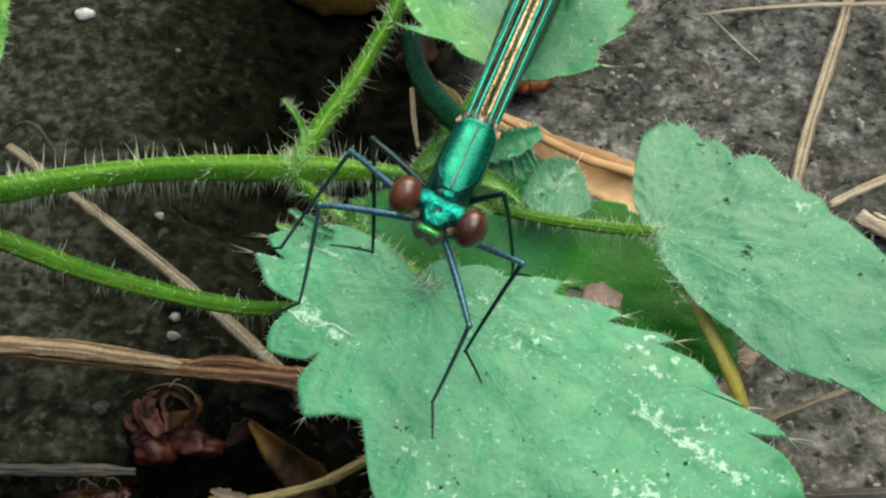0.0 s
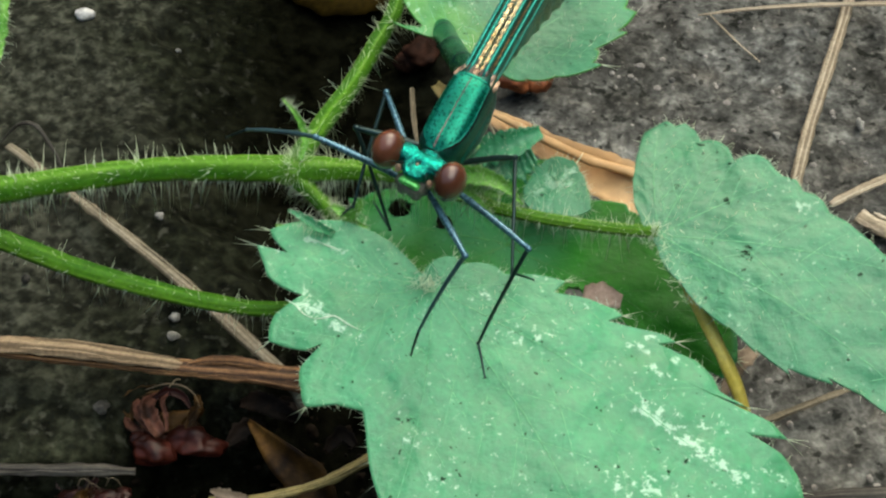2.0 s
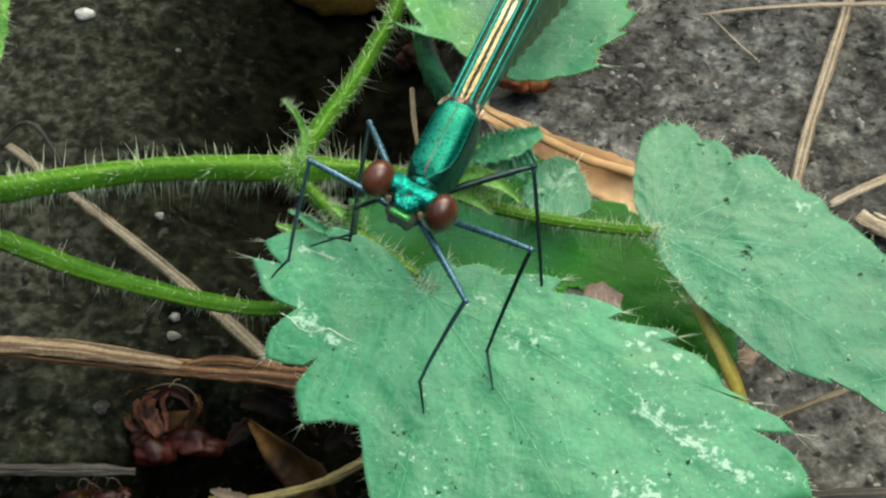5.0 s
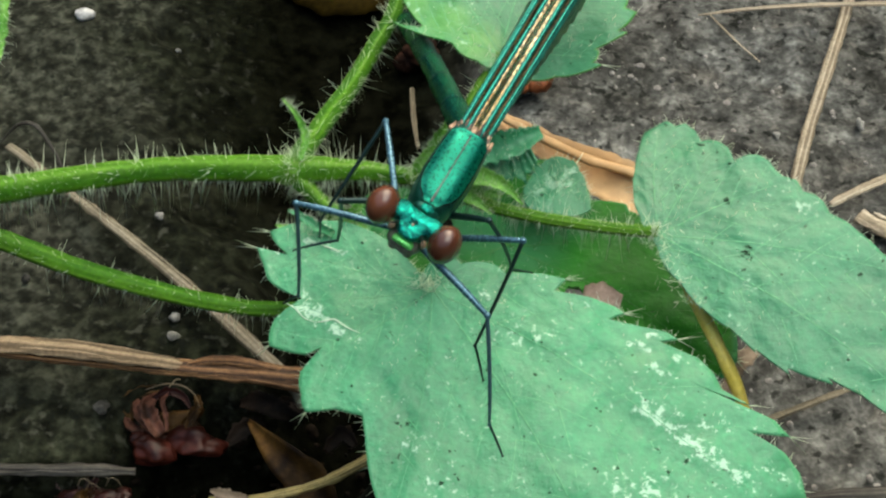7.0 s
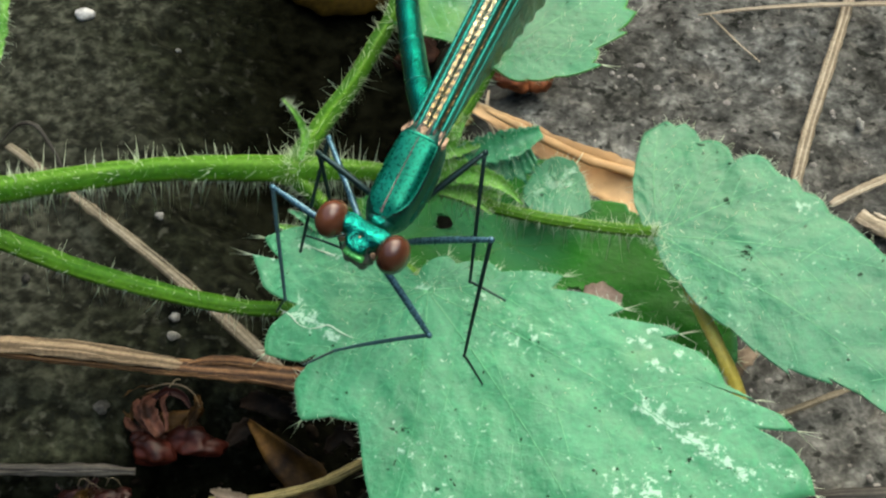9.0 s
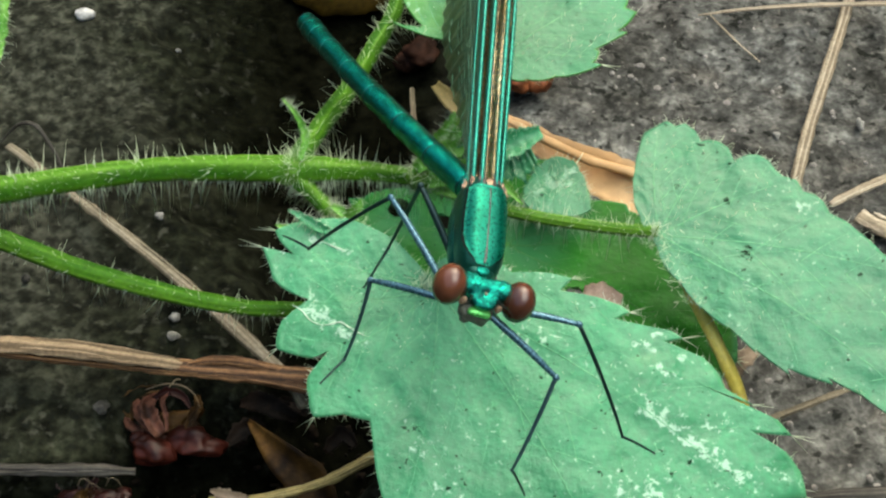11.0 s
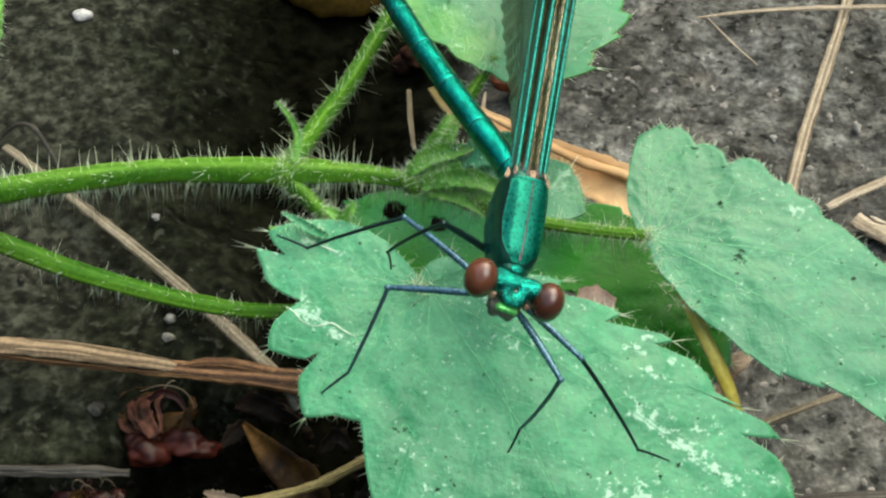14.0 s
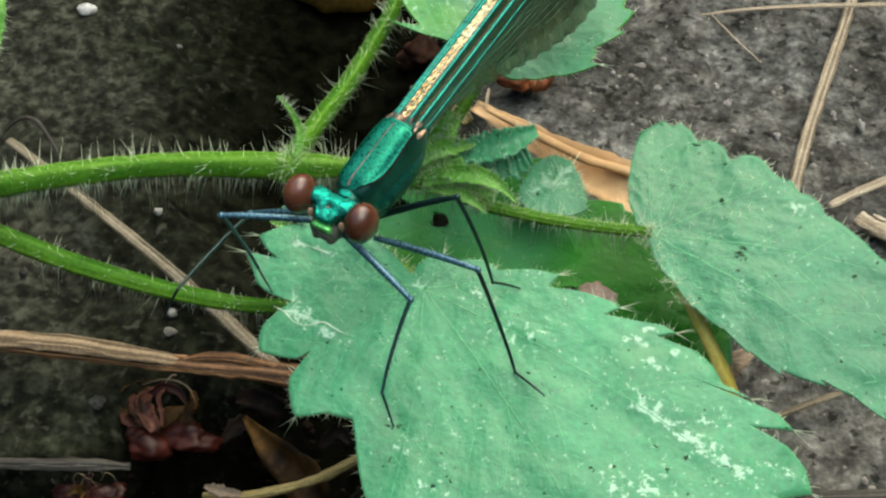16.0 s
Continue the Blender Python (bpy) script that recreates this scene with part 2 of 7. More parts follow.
def needle(bm, p, way, length, r):
    """One tapering hair."""
    way = way.normalized()
    s = way.orthogonal().normalized()
    n = s.cross(way)
    ring = [bm.verts.new(p + (s * math.cos(a) + n * math.sin(a)) * r) for a in (0, 2.1, 4.2)]
    tip = bm.verts.new(p + way * length)
    for k in range(3):
        bm.faces.new((ring[k], ring[(k + 1) % 3], tip))


def bristles(line, radii, density, length, seed, r=0.035, lean=0.25, droop=0.0):
    """Hairs standing all round a stem."""
    rng = random.Random(seed)
    bm = bmesh.new()
    fr = frames_of(line)
    total = sum((b - a).length for a, b in zip(line, line[1:]))
    for _ in range(int(total * density)):
        f = rng.random()
        x = f * (len(line) - 1)
        i = min(int(x), len(line) - 2)
        p = line[i].lerp(line[i + 1], x - i)
        t, s, n = fr[i]
        a = rng.uniform(0, 2 * math.pi)
        out = s * math.cos(a) + n * math.sin(a)
        if rng.random() < droop:
            out = (Vector((rng.uniform(-0.15, 0.15), -0.77, -0.64)) + out * 0.15).normalized()
        far = 1.0
        if out.z < -0.3:
            far = 1.3
        way = out + t * rng.uniform(-lean, lean) + Vector((rng.uniform(-0.2, 0.2), rng.uniform(-0.2, 0.2), rng.uniform(-0.2, 0.2)))
        needle(bm, p + out * along(radii, f) * 0.93, way, far * length * rng.choice((0.2, 0.3, 0.45, 0.8, 1.1)) * rng.uniform(0.7, 1.2), r * rng.uniform(0.6, 1.1))
    return bm


def stem(parent, name, pts, radii, density, length, seed, mat=None, ridges=5, label=""):
    bm = bmesh.new()
    line = tube(bm, pts, radii, 20, 1.0, ridges, 0.05, 10, 0.08, streak=seed, rag=0.05)
    ob = part(name, bm, mat or M_STEM, parent, label)
    if density:
        tagged(part("bristles", bristles(line, radii, density, length, seed, 0.036, droop=0.4 if name == "main_stem" else 0.15), M_BRISTLE, ob, "fine stiff white bristles"), kind="stuff")
        tagged(part("fuzz", bristles(line, radii, density * 2.8, 0.42, seed + 90, 0.014, lean=0.6), M_BRISTLE, ob, "short soft pale fuzz"), kind="stuff")
    return ob


def near_segments(x, y, segs):
    """Distance of points to the nearest of some line segments."""
    best = np.full(x.shape, 1e9)
    for ax, ay, bx, by in segs:
        ux, uy = bx - ax, by - ay
        t = np.clip(((x - ax) * ux + (y - ay) * uy) / (ux * ux + uy * uy + 1e-9), 0, 1)
        best = np.minimum(best, np.hypot(x - ax - t * ux, y - ay - t * uy))
    return best


def leaf(parent, name, base, turn, teeth, veins, mat, label, notch=0.1, lean=0.2, apex=-55, cup=0.004, ripple=0.5, seed=1,
         holes=(), damage=(), smuts=(), hair=1.0, side_veins=5, scars=(), pale=(), tips=2.0):
    """A toothed blade round the place where its stalk meets it. teeth: angle and reach of each tooth; veins: angle and length of each main vein."""
    rng = random.Random(seed)
    n = len(teeth)
    per, rings = (7 if n > 30 else 12), 30
    ang, rad = [], []
    for i in range(n):
        a0, r0, *deep = teeth[i]
        a1, r1, *deep1 = teeth[(i + 1) % n]
        if i == n - 1:
            a1 += 360
        for k in range(per):
            s = k / per
            # the notch lies just past each tooth on the way to the leaf's tip, and the edge swells to the next tooth
            on = ((apex - (a0 + a1) / 2 + 180) % 360) - 180 > 0
            w = s if on else 1 - s
            cut = (deep or [notch])[0] if on else (deep1 or [notch])[0]
            if cut < 0:
                dip = math.sin(math.pi * w)
            else:
                dip = (w / lean) ** 0.8 if w < lean else 1 - ((w - lean) / (1 - lean)) ** 0.42
            ang.append(radians(a0 + (a1 - a0) * s))
            rad.append((r0 + (r1 - r0) * s) * (1 - cut * dip))
    ang, rad = np.array(ang), np.array(rad)
    m = len(ang)
    fr = (np.arange(1, rings + 1) / rings) ** 0.85
    x = (fr[:, None] * rad[None] * np.cos(ang)[None]).ravel()
    y = (fr[:, None] * rad[None] * np.sin(ang)[None]).ravel()
    x, y = np.append(x, 0), np.append(y, 0)
    main, side = [], []
    for a, length in veins:
        a = radians(a)
        main.append((0, 0, length * math.cos(a), length * math.sin(a)))
        for k in range(1, side_veins + 1):
            f = k / (side_veins + 1)
            for sg in (1, -1):
                b = a + sg * radians(42)
                px, py, w = f * length * math.cos(a), f * length * math.sin(a), length * 0.5 * (1 - 0.4 * f)
                side.append((px, py, px + w * math.cos(b), py + w * math.sin(b)))

    def surface(px, py):
        """The blade's height: cupped, rippled and sunk a little along its veins."""
        h = -cup * (px * px + py * py) - 0.11 * (1 - np.exp(-(px * px + py * py) / 50)) * np.exp(-(near_segments(px, py, main) / 0.8) ** 2) - 0.085 * np.exp(-(near_segments(px, py, side) / 0.6) ** 2)
        return h + np.array([ripple * noise.noise(Vector((a * 0.16, b * 0.16, seed))) + 0.36 * ripple * noise.noise(Vector((a * 0.42, b * 0.42, seed))) for a, b in zip(px, py)])

    z0 = surface(np.zeros(1), np.zeros(1))[0] + 0.3
    z = surface(x, y) - z0
    inside = np.zeros(x.shape, bool)
    for hx, hy, hr in holes:
        ex, ey = x - hx, y - hy
        dh = np.hypot(ex, ey)
        rim = np.array([hr * (1 + 0.3 * noise.noise(Vector((2 * q / max(w, 1e-3), 2 * s / max(w, 1e-3), hx)))) for q, s, w in zip(ex, ey, dh)])
        now = dh < rim
        inside |= now
        k = np.where(now, rim / np.maximum(dh, 1e-3), 1)
        x, y = hx + ex * k, hy + ey * k
    hurt = np.zeros(x.shape)
    for ax, ay, bx, by, w, k in damage:
        hurt = np.maximum(hurt, k * np.exp(-(near_segments(x, y, [(ax, ay, bx, by)]) / w) ** 2))
    smut = np.zeros(x.shape)
    for sx, sy, sr in smuts:
        smut = np.maximum(smut, 0.27 * np.exp(-((x - sx) ** 2 + (y - sy) ** 2) / sr ** 2))
    # patches of sheen and backlight put into the blade's colour
    lit_patch = np.zeros(x.shape)
    for sx, sy, sr in pale:
        lit_patch = np.maximum(lit_patch, 0.85 * np.exp(-(((x - sx) ** 2 + (y - sy) ** 2) / sr ** 2) ** 1.5))
    bm = bmesh.new()
    col = bm.verts.layers.float_color.new("vein")
    layers = []
    for lift in (0.0, -0.16):
        vs = []
        for i in range(len(x)):
            v = bm.verts.new((x[i], y[i], z[i] + lift))
            v[col] = (1.0 if (rings - 1) * m <= i < rings * m else lit_patch[i], hurt[i], smut[i], 1)
            vs.append(v)
        layers.append(vs)
    for q, vs in enumerate(layers):
        for j in range(m):
            k = (j + 1) % m
            if not (inside[-1] and inside[j] and inside[k]):
                bm.faces.new((vs[-1], vs[j], vs[k]) if q == 0 else (vs[-1], vs[k], vs[j]))
            for i in range(rings - 1):
                a, b, c, d = i * m + j, i * m + k, (i + 1) * m + k, (i + 1) * m + j
                if inside[a] and inside[b] and inside[c] and inside[d]:
                    continue
                f = (vs[a], vs[d], vs[c], vs[b])
                bm.faces.new(f if q == 0 else f[::-1])
    o = (rings - 1) * m
    for j in range(m):
        k = (j + 1) % m
        bm.faces.new((layers[0][o + j], layers[1][o + j], layers[1][o + k], layers[0][o + k]))
    ob = part(name, bm, mat, parent, label)
    ob.matrix_basis = pose(*(c * MM for c in base), *turn)
    edge = lambda a: float(np.interp(a % (2 * math.pi), sweep, reach))
    order = np.argsort(ang % (2 * math.pi))
    sweep, reach = (ang % (2 * math.pi))[order], rad[order]

    def vein_tube(bm, ax, ay, bx, by, r):
        k = max(4, int(math.hypot(bx - ax, by - ay) / 0.8))
        f = np.linspace(0, 1, k)
        bend = 0.04 * np.sin(f * math.pi) * math.hypot(bx - ax, by - ay)
        px, py = ax + (bx - ax) * f - bend * (by - ay) / (math.hypot(bx - ax, by - ay) + 1e-6), ay + (by - ay) * f + bend * (bx - ax) / (math.hypot(bx - ax, by - ay) + 1e-6)
        pz = surface(px, py) - z0
        pts = [Vector(q) for q in zip(px, py, pz) if math.hypot(q[0], q[1]) < 0.97 * edge(math.atan2(q[1], q[0]))]
        if len(pts) > 3:
            tube(bm, pts, (r, r * 0.75, r * 0.35), 8, 0.4, per=2)
    for ax, ay, bx, by in main:
        bm = bmesh.new()
        vein_tube(bm, ax, ay, bx * 1.3, by * 1.3, 0.055)
        part("vein", bm, M_LEAF_VEIN_SHADED if mat == M_LEAF_SHADED else M_LEAF_VEIN, ob)
    bm = bmesh.new()
    for s in side:
        vein_tube(bm, *s, 0.032)
    tagged(part("vein_net", bm, M_LEAF_VEIN_SHADED if mat == M_LEAF_SHADED else M_LEAF_VEIN, ob, "fine paler side veins of the leaf"), kind="stuff")
    for scar in scars:
        line = [Vector((q.x + 0.25 * noise.noise(q * 0.8), q.y + 0.25 * noise.noise(q * 0.8 + Vector((5, 0, 0))), 0)) for q in spline([(a, b, 0) for a, b in scar], 6)]
        h = surface(np.array([q.x for q in line]), np.array([q.y for q in line])) - z0
        bm = bmesh.new()
        tube(bm, [Vector((q.x, q.y, w + 0.03)) for q, w in zip(line, h)], (0.02, 0.07, 0.04, 0.09, 0.05, 0.02), 8, 0.5, per=2, wobble=1.2)
        part("scar", bm, M_SCAR, ob, "thin whitish scar on the leaf")
    if hair:
        bm = bmesh.new()
        for j in range(0, m):
            if rng.random() < 0.75 * hair:
                p = Vector((x[o + j], y[o + j], z[o + j] - 0.08))
                t = Vector((x[o + (j + 1) % m] - x[o + j - 1], y[o + (j + 1) % m] - y[o + j - 1], 0)).normalized()
                out = Vector((t.y, -t.x, 0)) + t * rng.uniform(-0.5, 0.9) + Vector((0, 0, rng.uniform(-0.3, 0.4)))
                needle(bm, p, out, rng.choice((0.2, 0.3, 0.45, 0.8)), 0.026)
        for i in range(n):
            if teeth[i][1] > max(teeth[i - 1][1], teeth[(i + 1) % n][1]):
                q = o + i * per
                for _ in range(3):
                    out = Vector((x[q], y[q], 0)).normalized() + Vector((rng.uniform(-0.5, 0.5), rng.uniform(-0.5, 0.5), rng.uniform(-0.2, 0.4)))
                    needle(bm, Vector((x[q], y[q], z[q] - 0.08)), out, tips * rng.uniform(0.4, 1.0), 0.02 + 0.011 * tips)
        for _ in range(int(160 * hair)):
            i = rng.randrange(len(x) - 1)
            needle(bm, Vector((x[i], y[i], z[i])), Vector((rng.uniform(-0.6, 0.6), rng.uniform(-0.6, 0.6), 1)), rng.uniform(0.3, 0.7), 0.018)
        tagged(part("bristles", bm, M_BRISTLE, ob, "fine pale hairs on the leaf margin"), kind="stuff")
    return ob


def blade(bm, pts, widths, thick=0.12, curl=0.0, up=(0, 0, 1), crease=0.0, per=8, ragged=0.0, seed=0, teeth=0.0):
    """A long thin leaf or petal: a strip with thickness, curled across and creased along its middle."""
    line = spline(pts, per)
    cols = 7
    rows = []
    for i, (p, (t, s, n)) in enumerate(zip(line, frames_of(line, up))):
        f = i / (len(line) - 1)
        w = along(widths, f)
        w *= 1 + ragged * noise.noise(Vector((i * 0.45, seed, 0)))
        cut = 1 - teeth * (1 - (i % 5) / 4)
        row = []
        for lift in (0, -thick):
            for k in range(cols):
                c = (k / (cols - 1)) * 2 - 1
                h = curl * c * c * w - crease * (1 - abs(c)) * w + 0.06 * w * noise.noise(Vector((i * 0.4, k * 0.9, seed + 5)))
                row.append(bm.verts.new(p + s * c * w * (cut if abs(c) > 0.9 else 1) + n * (h + lift)))
        rows.append(row)
    for a, b in zip(rows, rows[1:]):
        for k in range(cols - 1):
            bm.faces.new((a[k], a[k + 1], b[k + 1], b[k]))
            bm.faces.new((a[cols + k], b[cols + k], b[cols + k + 1], a[cols + k + 1]))
        bm.faces.new((a[0], b[0], b[cols], a[cols]))
        bm.faces.new((a[cols - 1], a[-1], b[-1], b[cols - 1]))
    for r in (rows[0], rows[-1]):
        for k in range(cols - 1):
            bm.faces.new((r[k], r[k + 1], r[cols + k + 1], r[cols + k]))


def lump(bm, at, size, seed, rough=0.25, level=3, freq=0.9):
    """An uneven rounded body."""
    made = bmesh.ops.create_icosphere(bm, subdivisions=level, radius=1.0)
    for v in made["verts"]:
        k = 1 + rough * noise.noise(v.co * freq + Vector((seed * 3.7, 0, 0))) + 0.4 * rough * noise.noise(v.co * freq * 3 + Vector((0, seed, 0)))
        v.co = Vector((v.co.x * size[0], v.co.y * size[1], v.co.z * size[2])) * k + Vector(at)


# ---- ground: gritty stone with a soil-filled hollow, its shade put into the colour ----
HOLLOW = [(-42.35, -28.94, 0.00), (-28.92, -27.92, 0.00), (-21.31, -22.92, 0.00), (-10.66, -20.44, 0.00), (-7.43, -5.32, 0.00), (-11.35, 14.97, 0.00), (-10.47, 26.79, 0.00), (-11.82, 42.01, 0.00)]
HOLLOW_WIDTH = (3, 3.6, 5.2, 5, 6.2, 12.5, 14, 13.5)
HOLLOW_DEPTH = (8, 9, 11, 12, 10, 7, 7, 7)


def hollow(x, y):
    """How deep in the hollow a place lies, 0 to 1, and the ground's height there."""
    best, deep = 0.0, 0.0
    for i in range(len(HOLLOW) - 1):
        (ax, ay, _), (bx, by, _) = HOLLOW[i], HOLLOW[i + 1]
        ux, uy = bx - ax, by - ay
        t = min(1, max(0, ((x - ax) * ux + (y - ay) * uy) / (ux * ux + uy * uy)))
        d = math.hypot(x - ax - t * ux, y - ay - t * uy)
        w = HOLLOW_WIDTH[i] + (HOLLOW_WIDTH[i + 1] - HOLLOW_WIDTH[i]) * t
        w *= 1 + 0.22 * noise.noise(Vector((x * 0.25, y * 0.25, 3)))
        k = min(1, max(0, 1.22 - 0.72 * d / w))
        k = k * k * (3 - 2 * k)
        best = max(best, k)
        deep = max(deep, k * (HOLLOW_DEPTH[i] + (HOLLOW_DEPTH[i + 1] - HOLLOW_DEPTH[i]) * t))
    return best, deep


def ground_height(x, y):
    p = Vector((x, y, 0))
    far = max(0.0, 1 - math.hypot(x, y) / 400)
    h = 1.2 * noise.noise(p * 0.08) + 0.5 * noise.noise(p * 0.35) + 0.28 * noise.noise(p * 1.1)
    return (h - hollow(x, y)[1]) * far - 0.6


def ground():
    def axis(lo, hi, step):
        mid = list(np.arange(lo, hi, step))
        out = [hi + 3 * 1.7 ** k for k in range(19)]
        return [lo - (v - hi) for v in reversed(out)] + mid + out
    xs, ys = axis(-52, 52, 0.45), axis(-40, 62, 0.45)
    bm = bmesh.new()
    col = bm.verts.layers.float_color.new("soil")
    rows = []
    for yv in ys:
        row = []
        for xv in xs:
            v = bm.verts.new((xv, yv, ground_height(xv, yv)))
            # share of the shade-darkened soil colour, following the hollow
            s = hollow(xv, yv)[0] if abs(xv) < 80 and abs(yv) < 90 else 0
            # a paler stretch of the stone
            pale = 1 / (1 + math.exp(min(50, (xv + 33 + 7 * noise.noise(Vector((xv * 0.12, yv * 0.12, 1))) + 4 * noise.noise(Vector((xv * 0.4, yv * 0.4, 5)))) / 2.5)))
            # moss-grown stone with painted shade on one side, bare grey opposite; far off both mix
            moss_shade = 1 / (1 + math.exp(max(-50, min(50, (xv - 3 + 3 * noise.noise(Vector((xv * 0.15, yv * 0.15, 7)))) / 1.5))))
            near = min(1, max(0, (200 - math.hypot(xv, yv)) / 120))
            moss_shade = moss_shade * near + (1 - near) * (0.5 + 0.5 * noise.noise(Vector((xv * 0.004, yv * 0.004, 9))))
            v[col] = (s, moss_shade, pale * near * min(1, max(0, (yv + 24) / 12)), 1)
            row.append(v)
        rows.append(row)
    for a, b in zip(rows, rows[1:]):
        for i in range(len(xs) - 1):
            bm.faces.new((a[i], a[i + 1], b[i + 1], b[i]))
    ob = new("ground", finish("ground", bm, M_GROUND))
    return tagged(ob, "dark gritty grey stone ground with a soil-filled hollow, shade in its colours", "ground", kind="structure")


ground()


def sky_blocker(name, x, y, sx, sy):
    """A plain dark wall out of view, added to block light from the low sky."""
    bm = bmesh.new()
    made = bmesh.ops.create_grid(bm, x_segments=24, y_segments=24, size=0.5)
    bmesh.ops.solidify(bm, geom=bm.faces[:], thickness=0.08)
    for v in bm.verts:
        u, w, d = v.co.x * 1400, (v.co.y + 0.5) * 440 - 12, v.co.z * 1000
        d += 12 * noise.noise(Vector((u * 0.01, w * 0.01, x)))
        v.co = (x + d, u, w) if sx else (u, y + d, w)
    tagged(new(name, finish(name, bm, M_BLOCKER)), "plain dark wall out of view, added to block low sky light", "wall", kind="structure")


M_BLOCKER = mottled("dark_blocker", (0.018, 0.026, 0.012), (0.05, 0.06, 0.03), 0.08, 0.9, spec=0.1)
# four unseen walls added round the place to darken the horizon
sky_blocker("blocker_north", 0, 640, 0, 1)
sky_blocker("blocker_south", 0, -700, 0, 1)
sky_blocker("blocker_east", 640, 0, 1, 0)
sky_blocker("blocker_west", -640, 0, 1, 0)

# ---- the bristly plant ----
plant = thing("bristly_plant", "green bristly-stemmed plant with broad toothed leaves", "plant")
stem(plant, "main_stem", [(-39.51, -14.44, 23.13), (-32.82, -14.02, 23.48), (-27.38, -13.41, 23.99), (-20.26, -12.83, 24.48), (-11.15, -13.52, 25.21), (-6.03, -12.93, 24.40), (-1.01, -12.73, 23.26)], (0.95, 1.0, 0.95, 0.9, 1.05, 0.75, 0.6), 21, 1.9, 11)
stem(plant, "upper_stem", [(-11.20, -13.18, 24.84), (-9.75, -7.92, 23.38), (-7.54, -0.85, 21.48), (-5.62, 4.07, 21.69), (-4.04, 7.98, 22.36), (-3.35, 11.91, 24.35)], (0.8, 0.75, 0.75, 0.7, 0.65, 0.6), 13, 1.6, 12)
stem(plant, "side_stem", [(-11.15, -13.68, 25.07), (-9.28, -15.11, 23.87), (-7.21, -16.70, 22.54), (-4.22, -19.56, 22.75), (-0.95, -22.77, 23.19)], (0.8, 0.6, 0.55, 0.5, 0.4), 30, 1.3, 13)
stem(plant, "lower_stem", [(-41.47, -12.09, 18.58), (-34.12, -14.25, 18.07), (-28.62, -16.38, 17.58), (-22.79, -18.26, 17.31), (-17.50, -19.76, 17.36), (-12.72, -20.79, 17.80), (-6.69, -22.06, 20.00), (-0.95, -22.98, 23.14)], (0.8, 0.8, 0.75, 0.7, 0.65, 0.6, 0.5, 0.4), 7, 1.3, 14)
stem(plant, "leaf_stalk", [(-1.01, -12.73, 23.26), (2.78, -14.42, 22.49), (6.95, -15.56, 22.19), (11.44, -16.76, 22.49), (15.55, -18.06, 23.36)], (0.5, 0.5, 0.48, 0.45, 0.5), 18, 1.4, 15)
stem(plant, "leaf_stalk", [(-1.86, -12.54, 23.42), (0.26, -9.82, 24.39), (2.41, -6.48, 25.89), (4.37, -3.63, 27.63)], (0.55, 0.5, 0.45, 0.4), 16, 1.3, 16)
stem(plant, "leaf_stalk", [(16.28, -18.17, 22.35), (17.88, -21.28, 20.66), (19.41, -24.08, 18.96), (21.08, -26.88, 16.61), (22.31, -28.40, 13.38)], (0.3, 0.45, 0.5, 0.5, 0.42), 3, 0.4, 17, M_PETIOLE, label="yellowish bare stalk")

M_NODE = streaked("pale_stem_node", (0.075, 0.19, 0.015), (0.135, 0.27, 0.03), (0.21, 0.36, 0.06), 0.5, 0.2)


def node(at, size, seed):
    """A swollen pale joint of the stem, fuzzy all over."""
    bm = bmesh.new()
    lump(bm, at, size, seed, 0.25, 3, 1.0)
    ob = part("stem_node", bm, M_NODE, plant, "swollen pale green stem joint")
    rng = random.Random(seed)
    bm = bmesh.new()
    for _ in range(170):
        d = Vector((rng.gauss(0, 1), rng.gauss(0, 1), rng.gauss(0, 1))).normalized()
        needle(bm, Vector(at) + Vector((d.x * size[0], d.y * size[1], d.z * size[2])) * 0.93, d + Vector((0, -0.2, 0.2)), rng.choice((0.3, 0.45, 0.8, 1.2)), 0.02)
    tagged(part("bristles", bm, M_BRISTLE, ob, "fine pale hairs on a stem joint"), kind="stuff")


node((-10.95, -13.55, 25.1), (1.35, 1.15, 1.1), 5)
node((-1.4, -12.95, 23.6), (1.5, 1.2, 1.1), 8)

